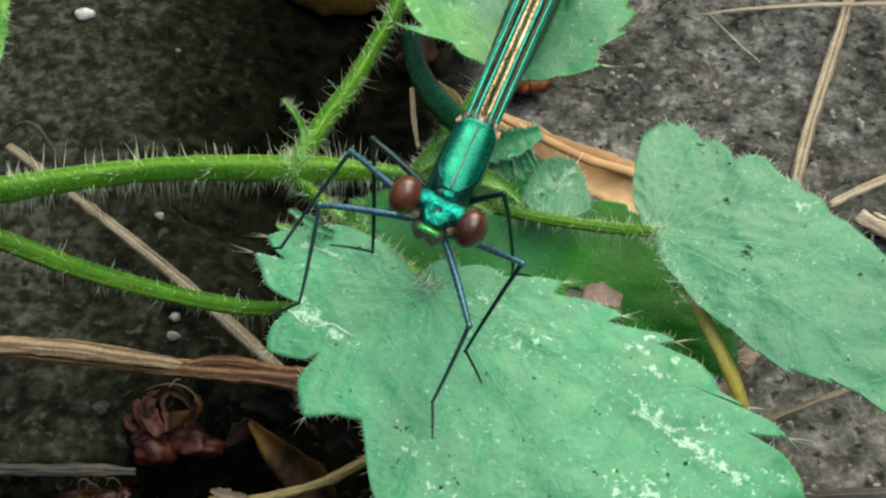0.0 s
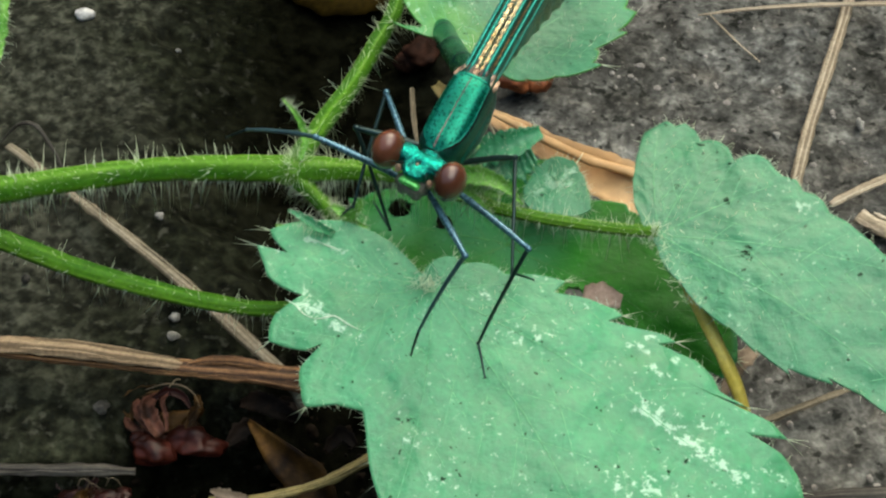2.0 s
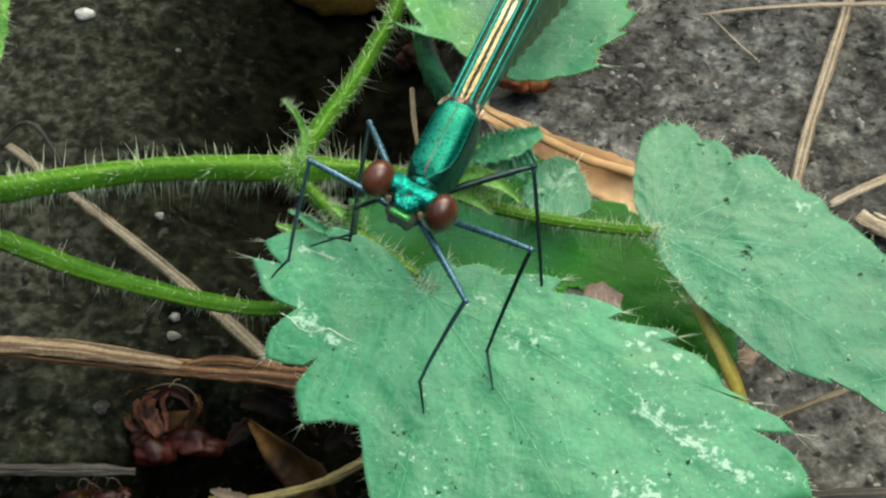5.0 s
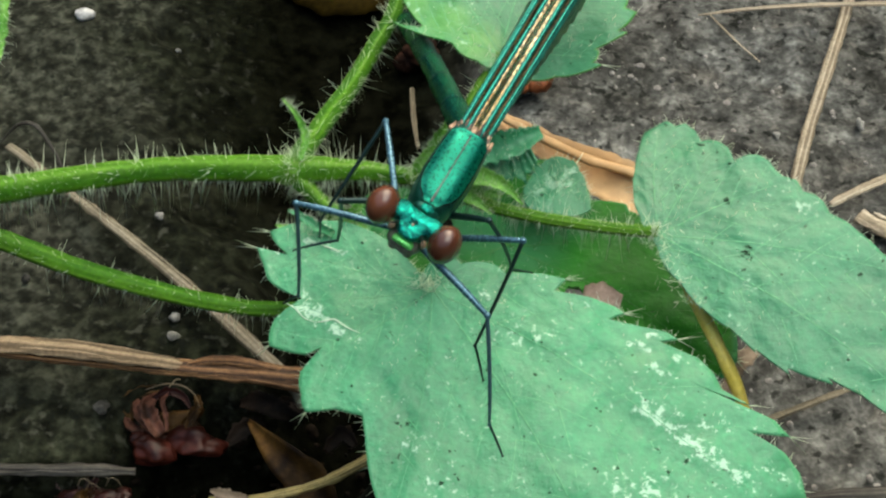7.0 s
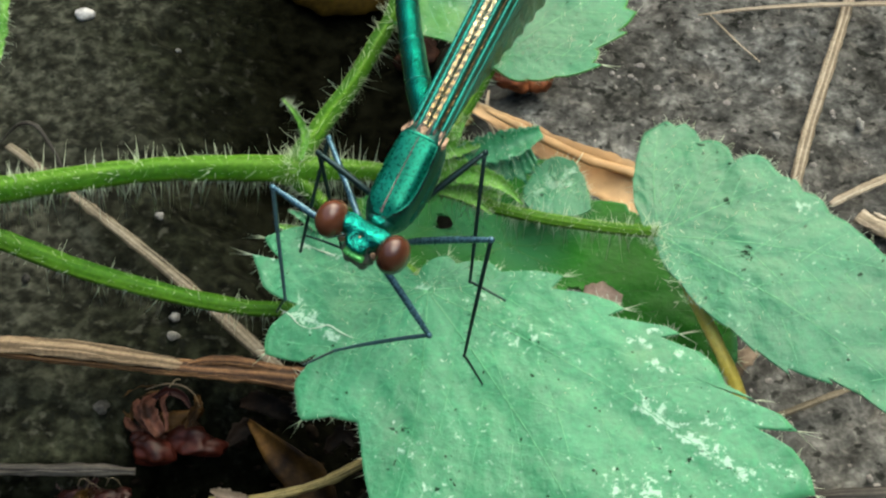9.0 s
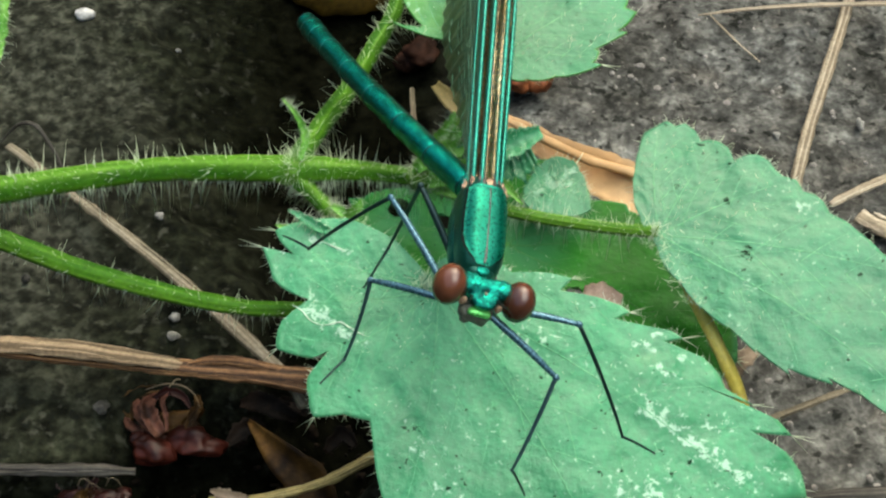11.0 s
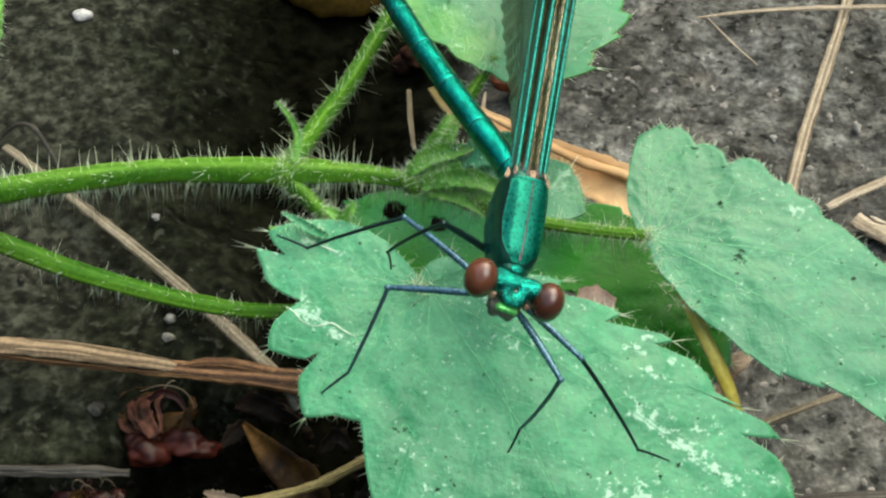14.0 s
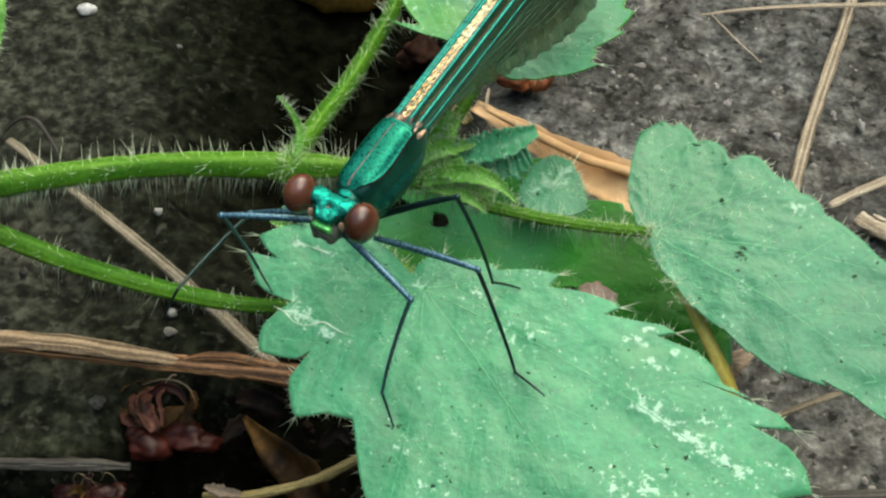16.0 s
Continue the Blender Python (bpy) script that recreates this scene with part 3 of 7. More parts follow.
leaf_front = leaf(plant, "leaf", (-0.74, -23.60, 23.93), (14.05, 2.69, 0.67),
    [(-176.04, 9.05, 0.00), (-168.65, 11.10, -0.01), (-159.81, 11.89, 0.00), (-151.01, 9.89, 0.00), (-150.15, 8.68, 0.00), (-146.03, 10.77, -0.01), (-139.48, 11.61, -0.01), (-133.50, 12.25, 0.00), (-126.61, 10.83, 0.00), (-116.98, 10.25, 0.00), (-112.88, 11.39, 0.00), (-105.04, 14.61, 0.00), (-99.03, 16.89, 0.04), (-87.19, 19.55, 0.06), (-76.70, 23.96, 0.06), (-66.42, 27.62, 0.06), (-53.48, 28.89, 0.06), (-39.86, 29.53, 0.06), (-31.81, 27.07, -0.05), (-28.71, 28.85, 0.00), (-25.99, 27.78, 0.00), (-24.41, 26.30, 0.00), (-23.76, 23.74, 0.00), (-21.67, 26.32, 0.00), (-20.22, 25.05, 0.00), (-19.33, 19.26, 0.00), (-19.33, 23.10, 0.00), (-18.32, 20.96, 0.00), (-15.68, 20.16, 0.00), (-13.33, 18.89, 0.00), (-12.04, 16.11, 0.00), (-10.24, 17.35, 0.00), (-9.05, 16.49, 0.00), (-8.94, 15.22, 0.00), (-8.51, 12.38, 0.00), (-5.54, 13.44, 0.00), (-3.73, 12.87, 0.00), (-1.85, 11.14, 0.00), (0.38, 8.46, 0.00), (5.78, 9.34, 0.00), (15.13, 5.24, -0.04), (22.92, 4.94, 0.00), (44.70, 2.78, -0.04), (61.60, 2.90, 0.00), (126.70, 1.32), (129.45, 4.72, 0.03), (141.13, 8.51, 0.03), (150.95, 10.77, 0.00), (158.91, 12.39, -0.02), (165.29, 10.55, -0.02), (165.53, 12.80, 0.00), (170.94, 12.03, 0.00), (175.94, 11.58, -0.02)],
    [(-35, 27), (-62, 24), (-100, 14), (-150, 11.5), (-178, 11), (0, 14), (160, 10), (35, 4)], M_LEAF,
    "broad green toothed leaf with pale specks, bearing the damselfly", notch=0.13, apex=-52, cup=0.003, ripple=0.35, seed=4,
    scars=[[(-10.17, -0.95), (-9.21, -1.69), (-8.29, -2.38), (-6.56, -2.56), (-4.80, -3.35)], [(-8.95, 3.72), (-7.75, 3.40), (-6.47, 2.90)]],
    damage=[(14.29, -7.86, 21.43, -13.15, 0.75, 0.17), (13.82, -7.94, 16.07, -9.66, 0.28, 0.28), (16.07, -9.66, 17.87, -10.88, 0.3, 0.3), (17.87, -10.88, 20.37, -12.47, 0.28, 0.28), (15.00, -2.87, 15.78, -3.07, 0.35, 0.19), (14.85, -5.16, 15.97, -5.76, 0.35, 0.2), (16.66, -4.39, 17.41, -4.70, 0.3, 0.19), (19.95, -8.92, 20.29, -9.31, 0.4, 0.19), (-10.42, -0.74, -7.91, -2.29, 0.22, 0.26), (-7.91, -2.29, -5.10, -3.82, 0.3, 0.22), (-9.11, 3.81, -6.54, 2.90, 0.25, 0.24), (-9.14, -0.63, -7.53, -2.28, 0.5, 0.18), (-1.64, -10.65, -0.89, -10.83, 0.8, 0.16), (12.43, -13.50, 15.39, -13.84, 1.0, 0.15), (-0.59, 0.42, 0.19, 0.43, 0.5, 0.15), (4.45, -3.71, 7.57, -3.23, 0.9, 0.1), (13.98, -3.52, 14.74, -3.92, 0.5, 0.15), (18.76, -9.34, 19.67, -9.91, 0.4, 0.16), (22.66, -12.21, 23.76, -12.58, 0.5, 0.15), (0.60, -13.67, 1.33, -13.66, 0.7, 0.14)])
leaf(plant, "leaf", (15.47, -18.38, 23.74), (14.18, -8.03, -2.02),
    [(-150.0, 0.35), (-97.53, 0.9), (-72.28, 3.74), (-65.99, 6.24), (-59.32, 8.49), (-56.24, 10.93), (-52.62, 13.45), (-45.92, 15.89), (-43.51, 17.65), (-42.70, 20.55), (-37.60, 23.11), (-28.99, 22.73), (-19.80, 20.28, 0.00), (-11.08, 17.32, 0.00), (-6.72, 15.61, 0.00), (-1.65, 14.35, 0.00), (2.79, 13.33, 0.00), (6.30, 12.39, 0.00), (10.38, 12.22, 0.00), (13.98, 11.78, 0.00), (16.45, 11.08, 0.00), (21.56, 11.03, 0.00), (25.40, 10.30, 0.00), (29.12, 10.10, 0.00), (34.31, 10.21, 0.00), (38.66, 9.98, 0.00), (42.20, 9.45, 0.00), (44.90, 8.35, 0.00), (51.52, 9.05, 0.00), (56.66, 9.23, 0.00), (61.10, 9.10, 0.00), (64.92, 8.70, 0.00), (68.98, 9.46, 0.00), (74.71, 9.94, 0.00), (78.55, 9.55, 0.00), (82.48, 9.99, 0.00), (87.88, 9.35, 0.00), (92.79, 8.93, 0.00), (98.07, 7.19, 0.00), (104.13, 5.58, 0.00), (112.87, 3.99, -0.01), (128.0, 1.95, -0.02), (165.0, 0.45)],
    [(-40, 21), (-15, 20), (20, 11), (55, 9), (-60, 8), (85, 8)], M_LEAF_GREYISH, "broad green leaf with a scalloped margin and dark specks", notch=0.07, apex=-30, cup=0.006, ripple=0.35, seed=7, tips=0.7,
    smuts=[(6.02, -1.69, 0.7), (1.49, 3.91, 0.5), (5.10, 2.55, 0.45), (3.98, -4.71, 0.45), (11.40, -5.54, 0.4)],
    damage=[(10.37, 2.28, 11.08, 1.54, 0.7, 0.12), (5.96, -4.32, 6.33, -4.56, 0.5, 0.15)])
# the pale patches of this leaf are backlight put into the colour
leaf(plant, "leaf", (4.35, -3.90, 28.05), (11.32, 2.75, 0.55),
    [(-150.56, 1.85), (-99.31, 1.51), (-48.78, 2.86), (-23.51, 4.41), (-4.92, 7.84), (4.89, 7.74), (14.79, 10.37), (24.04, 12.02), (43.89, 14.46), (67.43, 14.49), (89.80, 13.73), (113.26, 11.49), (137.13, 11.05), (156.08, 6.63), (158.10, 8.89), (165.69, 3.78)],
    [(0, 7), (35, 12), (70, 13), (110, 11), (150, 8)], M_LEAF_BACKLIT, "pale green toothed leaf on a thin stalk", pale=[(-7.0, 4.8, 2.4), (-4.1, 3.1, 2.2), (-1.9, 0.8, 2.2)], notch=0.1, apex=60, cup=0.004, seed=9)
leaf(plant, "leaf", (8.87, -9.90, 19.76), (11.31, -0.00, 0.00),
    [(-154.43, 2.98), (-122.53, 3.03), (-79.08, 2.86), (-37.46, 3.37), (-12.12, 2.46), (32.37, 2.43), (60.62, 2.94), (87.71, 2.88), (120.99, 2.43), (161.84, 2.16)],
    [(80, 3), (40, 3), (120, 3), (0, 2.5), (180, 2.5)], M_LEAF_GREYISH, "small pale green leaf with a white blotch", tips=0.6, notch=0.05, apex=90, cup=0.01, ripple=0.3, seed=15,
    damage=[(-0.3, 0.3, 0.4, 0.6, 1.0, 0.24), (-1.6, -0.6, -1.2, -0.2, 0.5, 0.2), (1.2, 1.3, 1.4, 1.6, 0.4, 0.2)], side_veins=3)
# shadow is in this blade's green; its pale patches are painted sheen
leaf(plant, "leaf", (5.19, -12.48, 15.64), (5.71, -0.00, 0.00),
    [(-166.44, 9.17), (-121.61, 4.38), (-57.71, 6.25), (-39.97, 11.00), (-39.18, 17.81), (-35.97, 15.01), (-35.88, 19.61, 0.00), (-30.40, 19.85, 0.00), (-23.59, 18.92, 0.00), (-15.96, 17.34, 0.00), (2.32, 13.49), (22.37, 10.49), (34.93, 8.27), (55.03, 10.17), (88.45, 8.81), (121.24, 8.58), (147.03, 10.81), (158.82, 13.89), (177.75, 13.91)],
    [(-35, 17), (0, 12), (45, 9), (100, 8), (160, 12), (-160, 8)], M_LEAF_SHADED, "green leaf with an eaten hole, shade and sheen in its colour", pale=[(-9.0, 2.7, 2.6), (-3.1, 1.8, 3.6), (0.9, 0.3, 3.6), (3.7, 3.0, 2.8)], notch=0.06, apex=-20, cup=0.002, ripple=0.8, seed=12,
    holes=[(-5.10, 2.20, 0.75), (5.04, -4.51, 0.8), (-8.67, 3.84, 1.0)], damage=[(4.13, 6.87, 4.34, 6.46, 1.2, 0.2), (2.92, 5.59, 5.91, 1.64, 2.5, 0.08)])

# small young leaves at the joints of the stem
M_YOUNG = mottled("young_leaf_green", (0.09, 0.29, 0.03), (0.21, 0.46, 0.085), 2.0, 0.5, relief=0.06)


def young_leaf(pts, widths, label, curl=0.5, seed=0, up=(0, 0, 1), mat=None, ragged=0.4):
    bm = bmesh.new()
    blade(bm, pts, widths, 0.12, curl, up, 0.25, 12, ragged, seed, 0.22)
    ob = part("young_leaf", bm, mat or M_YOUNG, plant, label)
    line = spline(pts, 8)
    tagged(part("bristles", bristles(line, [w * 0.9 for w in widths], 40, 0.8, seed + 40, 0.022), M_BRISTLE, ob, "pale hairs along a young leaf"), kind="stuff")


young_leaf([(-1.34, -13.60, 24.20), (0.66, -13.12, 25.80), (2.91, -13.22, 26.80), (4.95, -12.97, 27.30), (7.15, -12.00, 27.60)], (0.5, 0.8, 1.15, 1.25, 0.5), "young folded green leaf with a hairy edge", 0.3, 1, (0, -0.8, 1), M_LEAF, 0.3)
young_leaf([(2.77, -12.76, 24.40), (4.22, -12.68, 24.80), (5.67, -12.60, 25.20), (6.70, -12.29, 25.60)], (0.6, 1.3, 1.6, 0.9), "pale bluish-green underside of a young leaf", 0.15, 33, (0, -0.8, 1), M_LEAF_GREYISH, 0.6)
young_leaf([(-1.20, -14.19, 24.40), (0.66, -14.38, 25.40), (2.70, -14.66, 25.70), (4.46, -15.39, 25.40), (5.75, -16.61, 24.80)], (0.5, 0.75, 0.8, 0.5, 0.08), "young yellow-green leaf lobe with a hairy edge", 0.3, 19, (0, -0.8, 1), None, 0.3)
young_leaf([(-1.43, -13.55, 23.40), (0.46, -13.91, 23.30), (2.78, -13.75, 23.00), (4.48, -13.66, 22.40)], (0.4, 0.7, 0.65, 0.1), "young narrow green leaf", 0.35, 2, (0, -0.7, 1), None, 0.25)
young_leaf([(-1.64, -12.57, 24.20), (-0.38, -12.08, 25.20), (0.67, -11.60, 26.20), (1.59, -10.14, 26.80)], (0.3, 0.6, 0.55, 0.1), "young narrow green leaf", 0.4, 34, (0.3, -0.5, 1), None, 0.3)
young_leaf([(-2.07, -12.54, 23.42), (-0.80, -11.01, 24.70), (0.25, -9.88, 25.65), (0.89, -8.84, 26.52)], (0.3, 0.6, 0.55, 0.15), "young narrow green leaf", 0.5, 3, (0.3, -0.5, 1))
young_leaf([(-10.42, -13.74, 26.33), (-10.01, -12.48, 27.38), (-10.57, -11.58, 28.79), (-11.53, -11.01, 29.93)], (0.25, 0.34, 0.24, 0.05), "small pointed green stipule", 0.5, 4, (0.2, -0.6, 1))
young_leaf([(-7.88, -18.63, 23.53), (-9.25, -19.11, 23.78), (-10.61, -18.91, 24.60), (-11.90, -18.60, 24.86)], (0.3, 0.55, 0.4, 0.06), "small pointed green stipule", 0.4, 5, (0, -0.5, 1))
young_leaf([(-7.68, -19.45, 24.80), (-8.79, -19.38, 25.51), (-9.81, -19.02, 26.07), (-10.88, -18.57, 26.45)], (0.25, 0.42, 0.35, 0.05), "small ragged green stipule with white hairs", 0.4, 15, (0, -0.5, 1), M_LEAF)
young_leaf([(-6.95, -18.49, 24.30), (-6.67, -18.20, 25.19), (-6.08, -18.01, 26.01), (-5.76, -17.52, 26.42)], (0.25, 0.5, 0.4, 0.06), "small pointed green stipule", 0.4, 16, (0.4, -0.5, 1))
young_leaf([(-8.16, -16.25, 24.22), (-7.47, -17.14, 24.78), (-6.55, -18.09, 24.64), (-5.39, -18.73, 24.76)], (0.2, 0.4, 0.35, 0.06), "small pointed green stipule", 0.4, 17, (0, -0.5, 1))
young_leaf([(-0.80, -12.83, 24.48), (0.04, -12.22, 25.64), (0.66, -11.78, 26.67), (0.91, -11.05, 27.28)], (0.3, 0.55, 0.4, 0.06), "young narrow green leaf", 0.5, 18, (0.3, -0.5, 1))
young_leaf([(-32.74, -7.49, 30.27), (-32.41, -5.90, 31.60), (-32.16, -4.00, 33.20), (-31.91, -2.09, 34.80)], (0.3, 0.5, 0.4, 0.1), "green leaf tip with white hairs", 0.4, 6, (0.2, -0.6, 1))
young_leaf([(-2.34, -13.60, 24.20), (-0.37, -13.52, 25.20), (1.48, -14.23, 25.60), (3.45, -15.02, 25.00)], (0.6, 1.0, 0.95, 0.1), "young yellow-green leaf with a hairy toothed edge", 0.3, 61, (0, -0.8, 1), None, 0.3)
young_leaf([(-2.04, -13.33, 25.00), (-0.50, -12.87, 26.20), (1.27, -12.88, 26.80), (2.71, -12.85, 27.00)], (0.5, 0.8, 0.7, 0.15), "young yellow-green leaf with a hairy toothed edge", 0.3, 62, (0, -0.8, 1), None, 0.3)
young_leaf([(-1.84, -13.73, 23.60), (0.25, -14.57, 24.20), (2.11, -15.34, 24.00), (3.64, -16.17, 23.20)], (0.4, 0.6, 0.5, 0.06), "young narrow green leaf", 0.3, 63, (0, -0.8, 1), None, 0.3)


# tufts of white hairs where stalks meet
def tuft(at, count, length, seed, host):
    rng = random.Random(seed)
    bm = bmesh.new()
    for _ in range(count):
        needle(bm, Vector(at) + Vector((rng.gauss(0, 0.5), rng.gauss(0, 0.4), rng.gauss(0, 0.2))), Vector((rng.uniform(-1, 1), rng.uniform(-1, 1), rng.uniform(-0.1, 0.9))), length * rng.uniform(0.4, 1.2), 0.035)
    tagged(part("bristles", bm, M_BRISTLE, host, "tuft of white hairs at a joint of the plant"), kind="stuff")


for spot, count, length, seed in (((-11.09, -13.80, 25.62), 60, 1.7, 71), ((-1.63, -13.22, 24.15), 70, 1.5, 72), ((15.27, -18.32, 23.79), 40, 0.9, 73), ((-1.02, -23.37, 24.38), 45, 1.0, 74), ((3.71, -4.50, 27.56), 30, 0.9, 75), ((15.31, -18.62, 23.20), 30, 0.9, 76), ((15.92, -20.24, 22.80), 26, 0.9, 77), ((16.65, -21.94, 22.60), 26, 0.8, 78), ((17.41, -23.33, 22.30), 20, 0.8, 79), ((-7.43, -18.22, 24.60), 30, 1.0, 80), ((-9.02, -18.84, 24.40), 30, 1.0, 81), ((-1.52, -23.65, 24.30), 40, 0.9, 82)):
    tuft(spot, count, length, seed, plant)


# ---- dry litter on the ground ----
def litter(name, label, category, build, mat, group=""):
    bm = bmesh.new()
    build(bm)
    ob = new(name, finish(name, bm, mat))
    return tagged(ob, label, category, group)


def straw(pts, radii, label, mat, flat=0.4, ridges=5, strands=2):
    """A flattened dry stalk with loose fibres along it."""
    seed = 1 + int(abs(pts[0][0] * 10))
    rng = random.Random(seed)
    ob = thing("dry_grass_stalk", label, "dry grass", "dry grass stalks on the ground")
    bm = bmesh.new()
    tube(bm, pts, radii, 22, flat, ridges, 0.07, 12, 0.25, streak=seed, rag=0.25)
    part("stalk", bm, mat, ob)
    line = spline(pts, 6)
    fr = frames_of(line)
    for k in range(strands):
        lo = rng.randrange(0, max(1, len(line) // 2))
        hi = min(len(line), lo + max(5, int(len(line) * rng.uniform(0.4, 0.7))))
        side = rng.choice((-1, 1)) * rng.uniform(0.5, 0.95)
        path = []
        for i in range(lo, hi, 2):
            r = along(radii, i / (len(line) - 1))
            path.append(line[i] + fr[i][1] * side * r * rng.uniform(0.85, 1.1) + fr[i][2] * r * flat * rng.uniform(0.5, 0.9))
        if len(path) > 2:
            bm = bmesh.new()
            r = along(radii, 0.5)
            tube(bm, path, (r * 0.08, r * 0.28, r * 0.22, r * 0.05), 10, 0.5, 3, 0.15, 6, 0.3, streak=seed + k + 3, rag=0.3)
            part("fibre", bm, mat, ob)


straw([(-42.90, 12.07, 1.50), (-34.08, 4.42, 1.50), (-23.08, -5.93, 2.00), (-14.16, -15.36, 2.50), (-11.68, -18.27, 1.00)], (0.42, 0.5, 0.58, 0.6, 0.45), "dull greyish straw stalk lying on dark stone", M_STRAW_GREY)
straw([(-44.66, -11.90, 1.50), (-38.37, -13.05, 2.00), (-29.20, -14.66, 2.50), (-20.29, -15.89, 3.00), (-11.62, -16.76, 3.00), (-4.97, -17.22, 2.00)], (0.75, 0.7, 0.6, 0.75, 1.0, 0.85), "brown shrivelled grass blade lying over the hollow", M_STRAW_DARK, 0.5, 5, 6)
straw([(-40.24, -12.70, 2.60), (-36.11, -13.35, 3.00), (-31.56, -14.05, 3.30), (-27.29, -14.90, 3.50), (-23.67, -15.34, 3.30), (-21.08, -15.57, 2.80), (-18.53, -15.33, 2.20)], (0.7, 0.8, 0.75, 0.7, 0.6, 0.4, 0.12), "pale dry blade folded along a brown one", M_STRAW_DULL, 0.45, 4, 4)
straw([(-23.21, -15.75, 2.80), (-20.31, -15.29, 3.40), (-17.40, -15.44, 3.60), (-14.50, -15.99, 3.40), (-11.65, -16.50, 2.80)], (0.12, 0.35, 0.4, 0.4, 0.3), "brown strand curled off a dry grass blade", M_STRAW_DARK, 0.6, 4, 2)
straw([(-28.55, -14.22, 1.20), (-21.99, -14.90, 2.00), (-15.92, -16.64, 3.00), (-10.65, -17.63, 2.60), (-4.02, -18.27, 1.00)], (0.35, 0.5, 0.6, 0.6, 0.4), "dark brown shrivelled grass blade lying over the hollow", M_STRAW_DARK, 0.6)
straw([(46.19, 40.49, 1.20), (44.13, 33.67, 1.20), (40.58, 24.47, 1.30), (36.88, 15.17, 1.40), (34.37, 8.10, 1.50), (33.09, 3.97, 1.20)], (0.6, 0.6, 0.62, 0.62, 0.6, 0.5), "pale tan straw stalk lying on grey stone", M_STRAW, 0.5, 3, 1)
straw([(27.55, 31.60, 1.60), (33.92, 32.25, 2.00), (41.17, 32.33, 2.40), (49.96, 33.09, 2.00)], (0.12, 0.25, 0.33, 0.35), "thin pale straw stalk across another stalk", M_STRAW)
straw([(37.04, 4.73, 1.00), (40.55, 6.56, 1.40), (45.85, 8.87, 1.80)], (0.4, 0.5, 0.55), "thin pale straw stalk lying on grey stone", M_STRAW)
straw([(39.45, 3.29, 1.00), (41.66, 1.28, 1.20), (44.87, -0.94, 1.20)], (0.9, 1.1, 1.0), "broad pale straw stalk lying on grey stone", M_STRAW)
straw([(22.87, -21.50, 0.80), (29.41, -18.73, 1.00), (35.58, -16.22, 1.20), (39.88, -14.49, 1.00)], (0.25, 0.32, 0.25, 0.22), "thin brown stalk lying on grey stone", M_STRAW_GREY)
straw([(-18.74, -27.43, 1.50), (-15.04, -27.77, 2.00), (-10.06, -26.97, 3.00), (-6.03, -25.34, 4.00), (-1.10, -22.43, 4.00)], (0.25, 0.36, 0.42, 0.45, 0.42), "yellow-brown curved stalk over the hollow", M_STRAW_YELLOW, 0.8)
straw([(-40.40, -23.62, 0.00), (-33.64, -24.13, 0.50), (-28.90, -24.31, 0.80), (-25.38, -24.00, 0.00)], (0.5, 0.55, 0.5, 0.3), "grey dry twig lying in the hollow", M_TWIG, 0.9)
straw([(-2.49, 13.22, 0.00), (-2.82, 16.11, -0.50), (-3.12, 20.17, -1.50), (-3.34, 24.92, -3.00)], (0.15, 0.25, 0.28, 0.25), "dull broken stalk standing in the hollow", M_STRAW_GREY, 0.7)
straw([(29.15, 33.44, 0.20), (31.30, 29.04, 0.40), (33.56, 25.68, 0.20)], (0.08, 0.12, 0.06), "hair-thin straw fibre on grey stone", M_STRAW)
straw([(-44.04, 13.22, 0.80), (-42.19, 13.90, 2.50), (-40.19, 13.40, 3.00), (-38.55, 11.76, 1.50), (-37.30, 9.80, 0.50)], (0.1, 0.16, 0.2, 0.16, 0.1), "thin dark looped stalk on dark stone", M_TWIG, 0.9)
straw([(28.23, -26.75, 0.30), (31.81, -26.62, 0.80), (35.46, -26.52, 0.90), (39.25, -26.30, 0.60)], (0.3, 0.5, 0.55, 0.5), "olive-brown dry stalk lying on grey stone", M_TWIG)
straw([(4.71, 20.51, 1.00), (4.40, 16.35, 3.00), (4.48, 11.92, 5.00), (4.98, 10.01, 5.00)], (0.12, 0.2, 0.22, 0.15), "thin pale broken stalk beside a withered leaf", M_STRAW)

litter("withered_leaf", "curled orange-tan withered leaf below the plant", "dry leaf",
       lambda bm: (blade(bm, [(3.06, 12.84, 6.00), (7.22, 8.40, 7.00), (11.77, 4.73, 7.00), (15.71, 1.90, 7.00), (19.71, -0.30, 6.00)], (0.6, 1.1, 1.7, 2.4, 2.2), 0.15, 0.35, (0, -0.5, 1), 0.1, 8, 0.2, 3), tube(bm, [(4.19, 11.14, 7.20), (6.92, 8.57, 7.80), (9.94, 5.96, 8.20), (13.39, 3.47, 8.40), (17.07, 2.30, 8.00), (18.75, 1.55, 7.00)], (0.2, 0.4, 0.5, 0.55, 0.5, 0.2), 14, 0.7, wobble=0.2)), M_ORANGE)
litter("withered_leaf", "curled yellow-brown withered leaf, deep shade in its colour", "dry leaf",
       lambda bm: blade(bm, [(-20.44, 47.29, -5.00), (-14.68, 42.11, -4.00), (-9.42, 41.71, -4.00), (-4.26, 44.67, -5.00)], (0.8, 2.2, 2.2, 0.8), 0.15, -0.3, (0, -0.3, 1), 0.0, 8, 0.25, 8), M_YELLOW_SHADED)
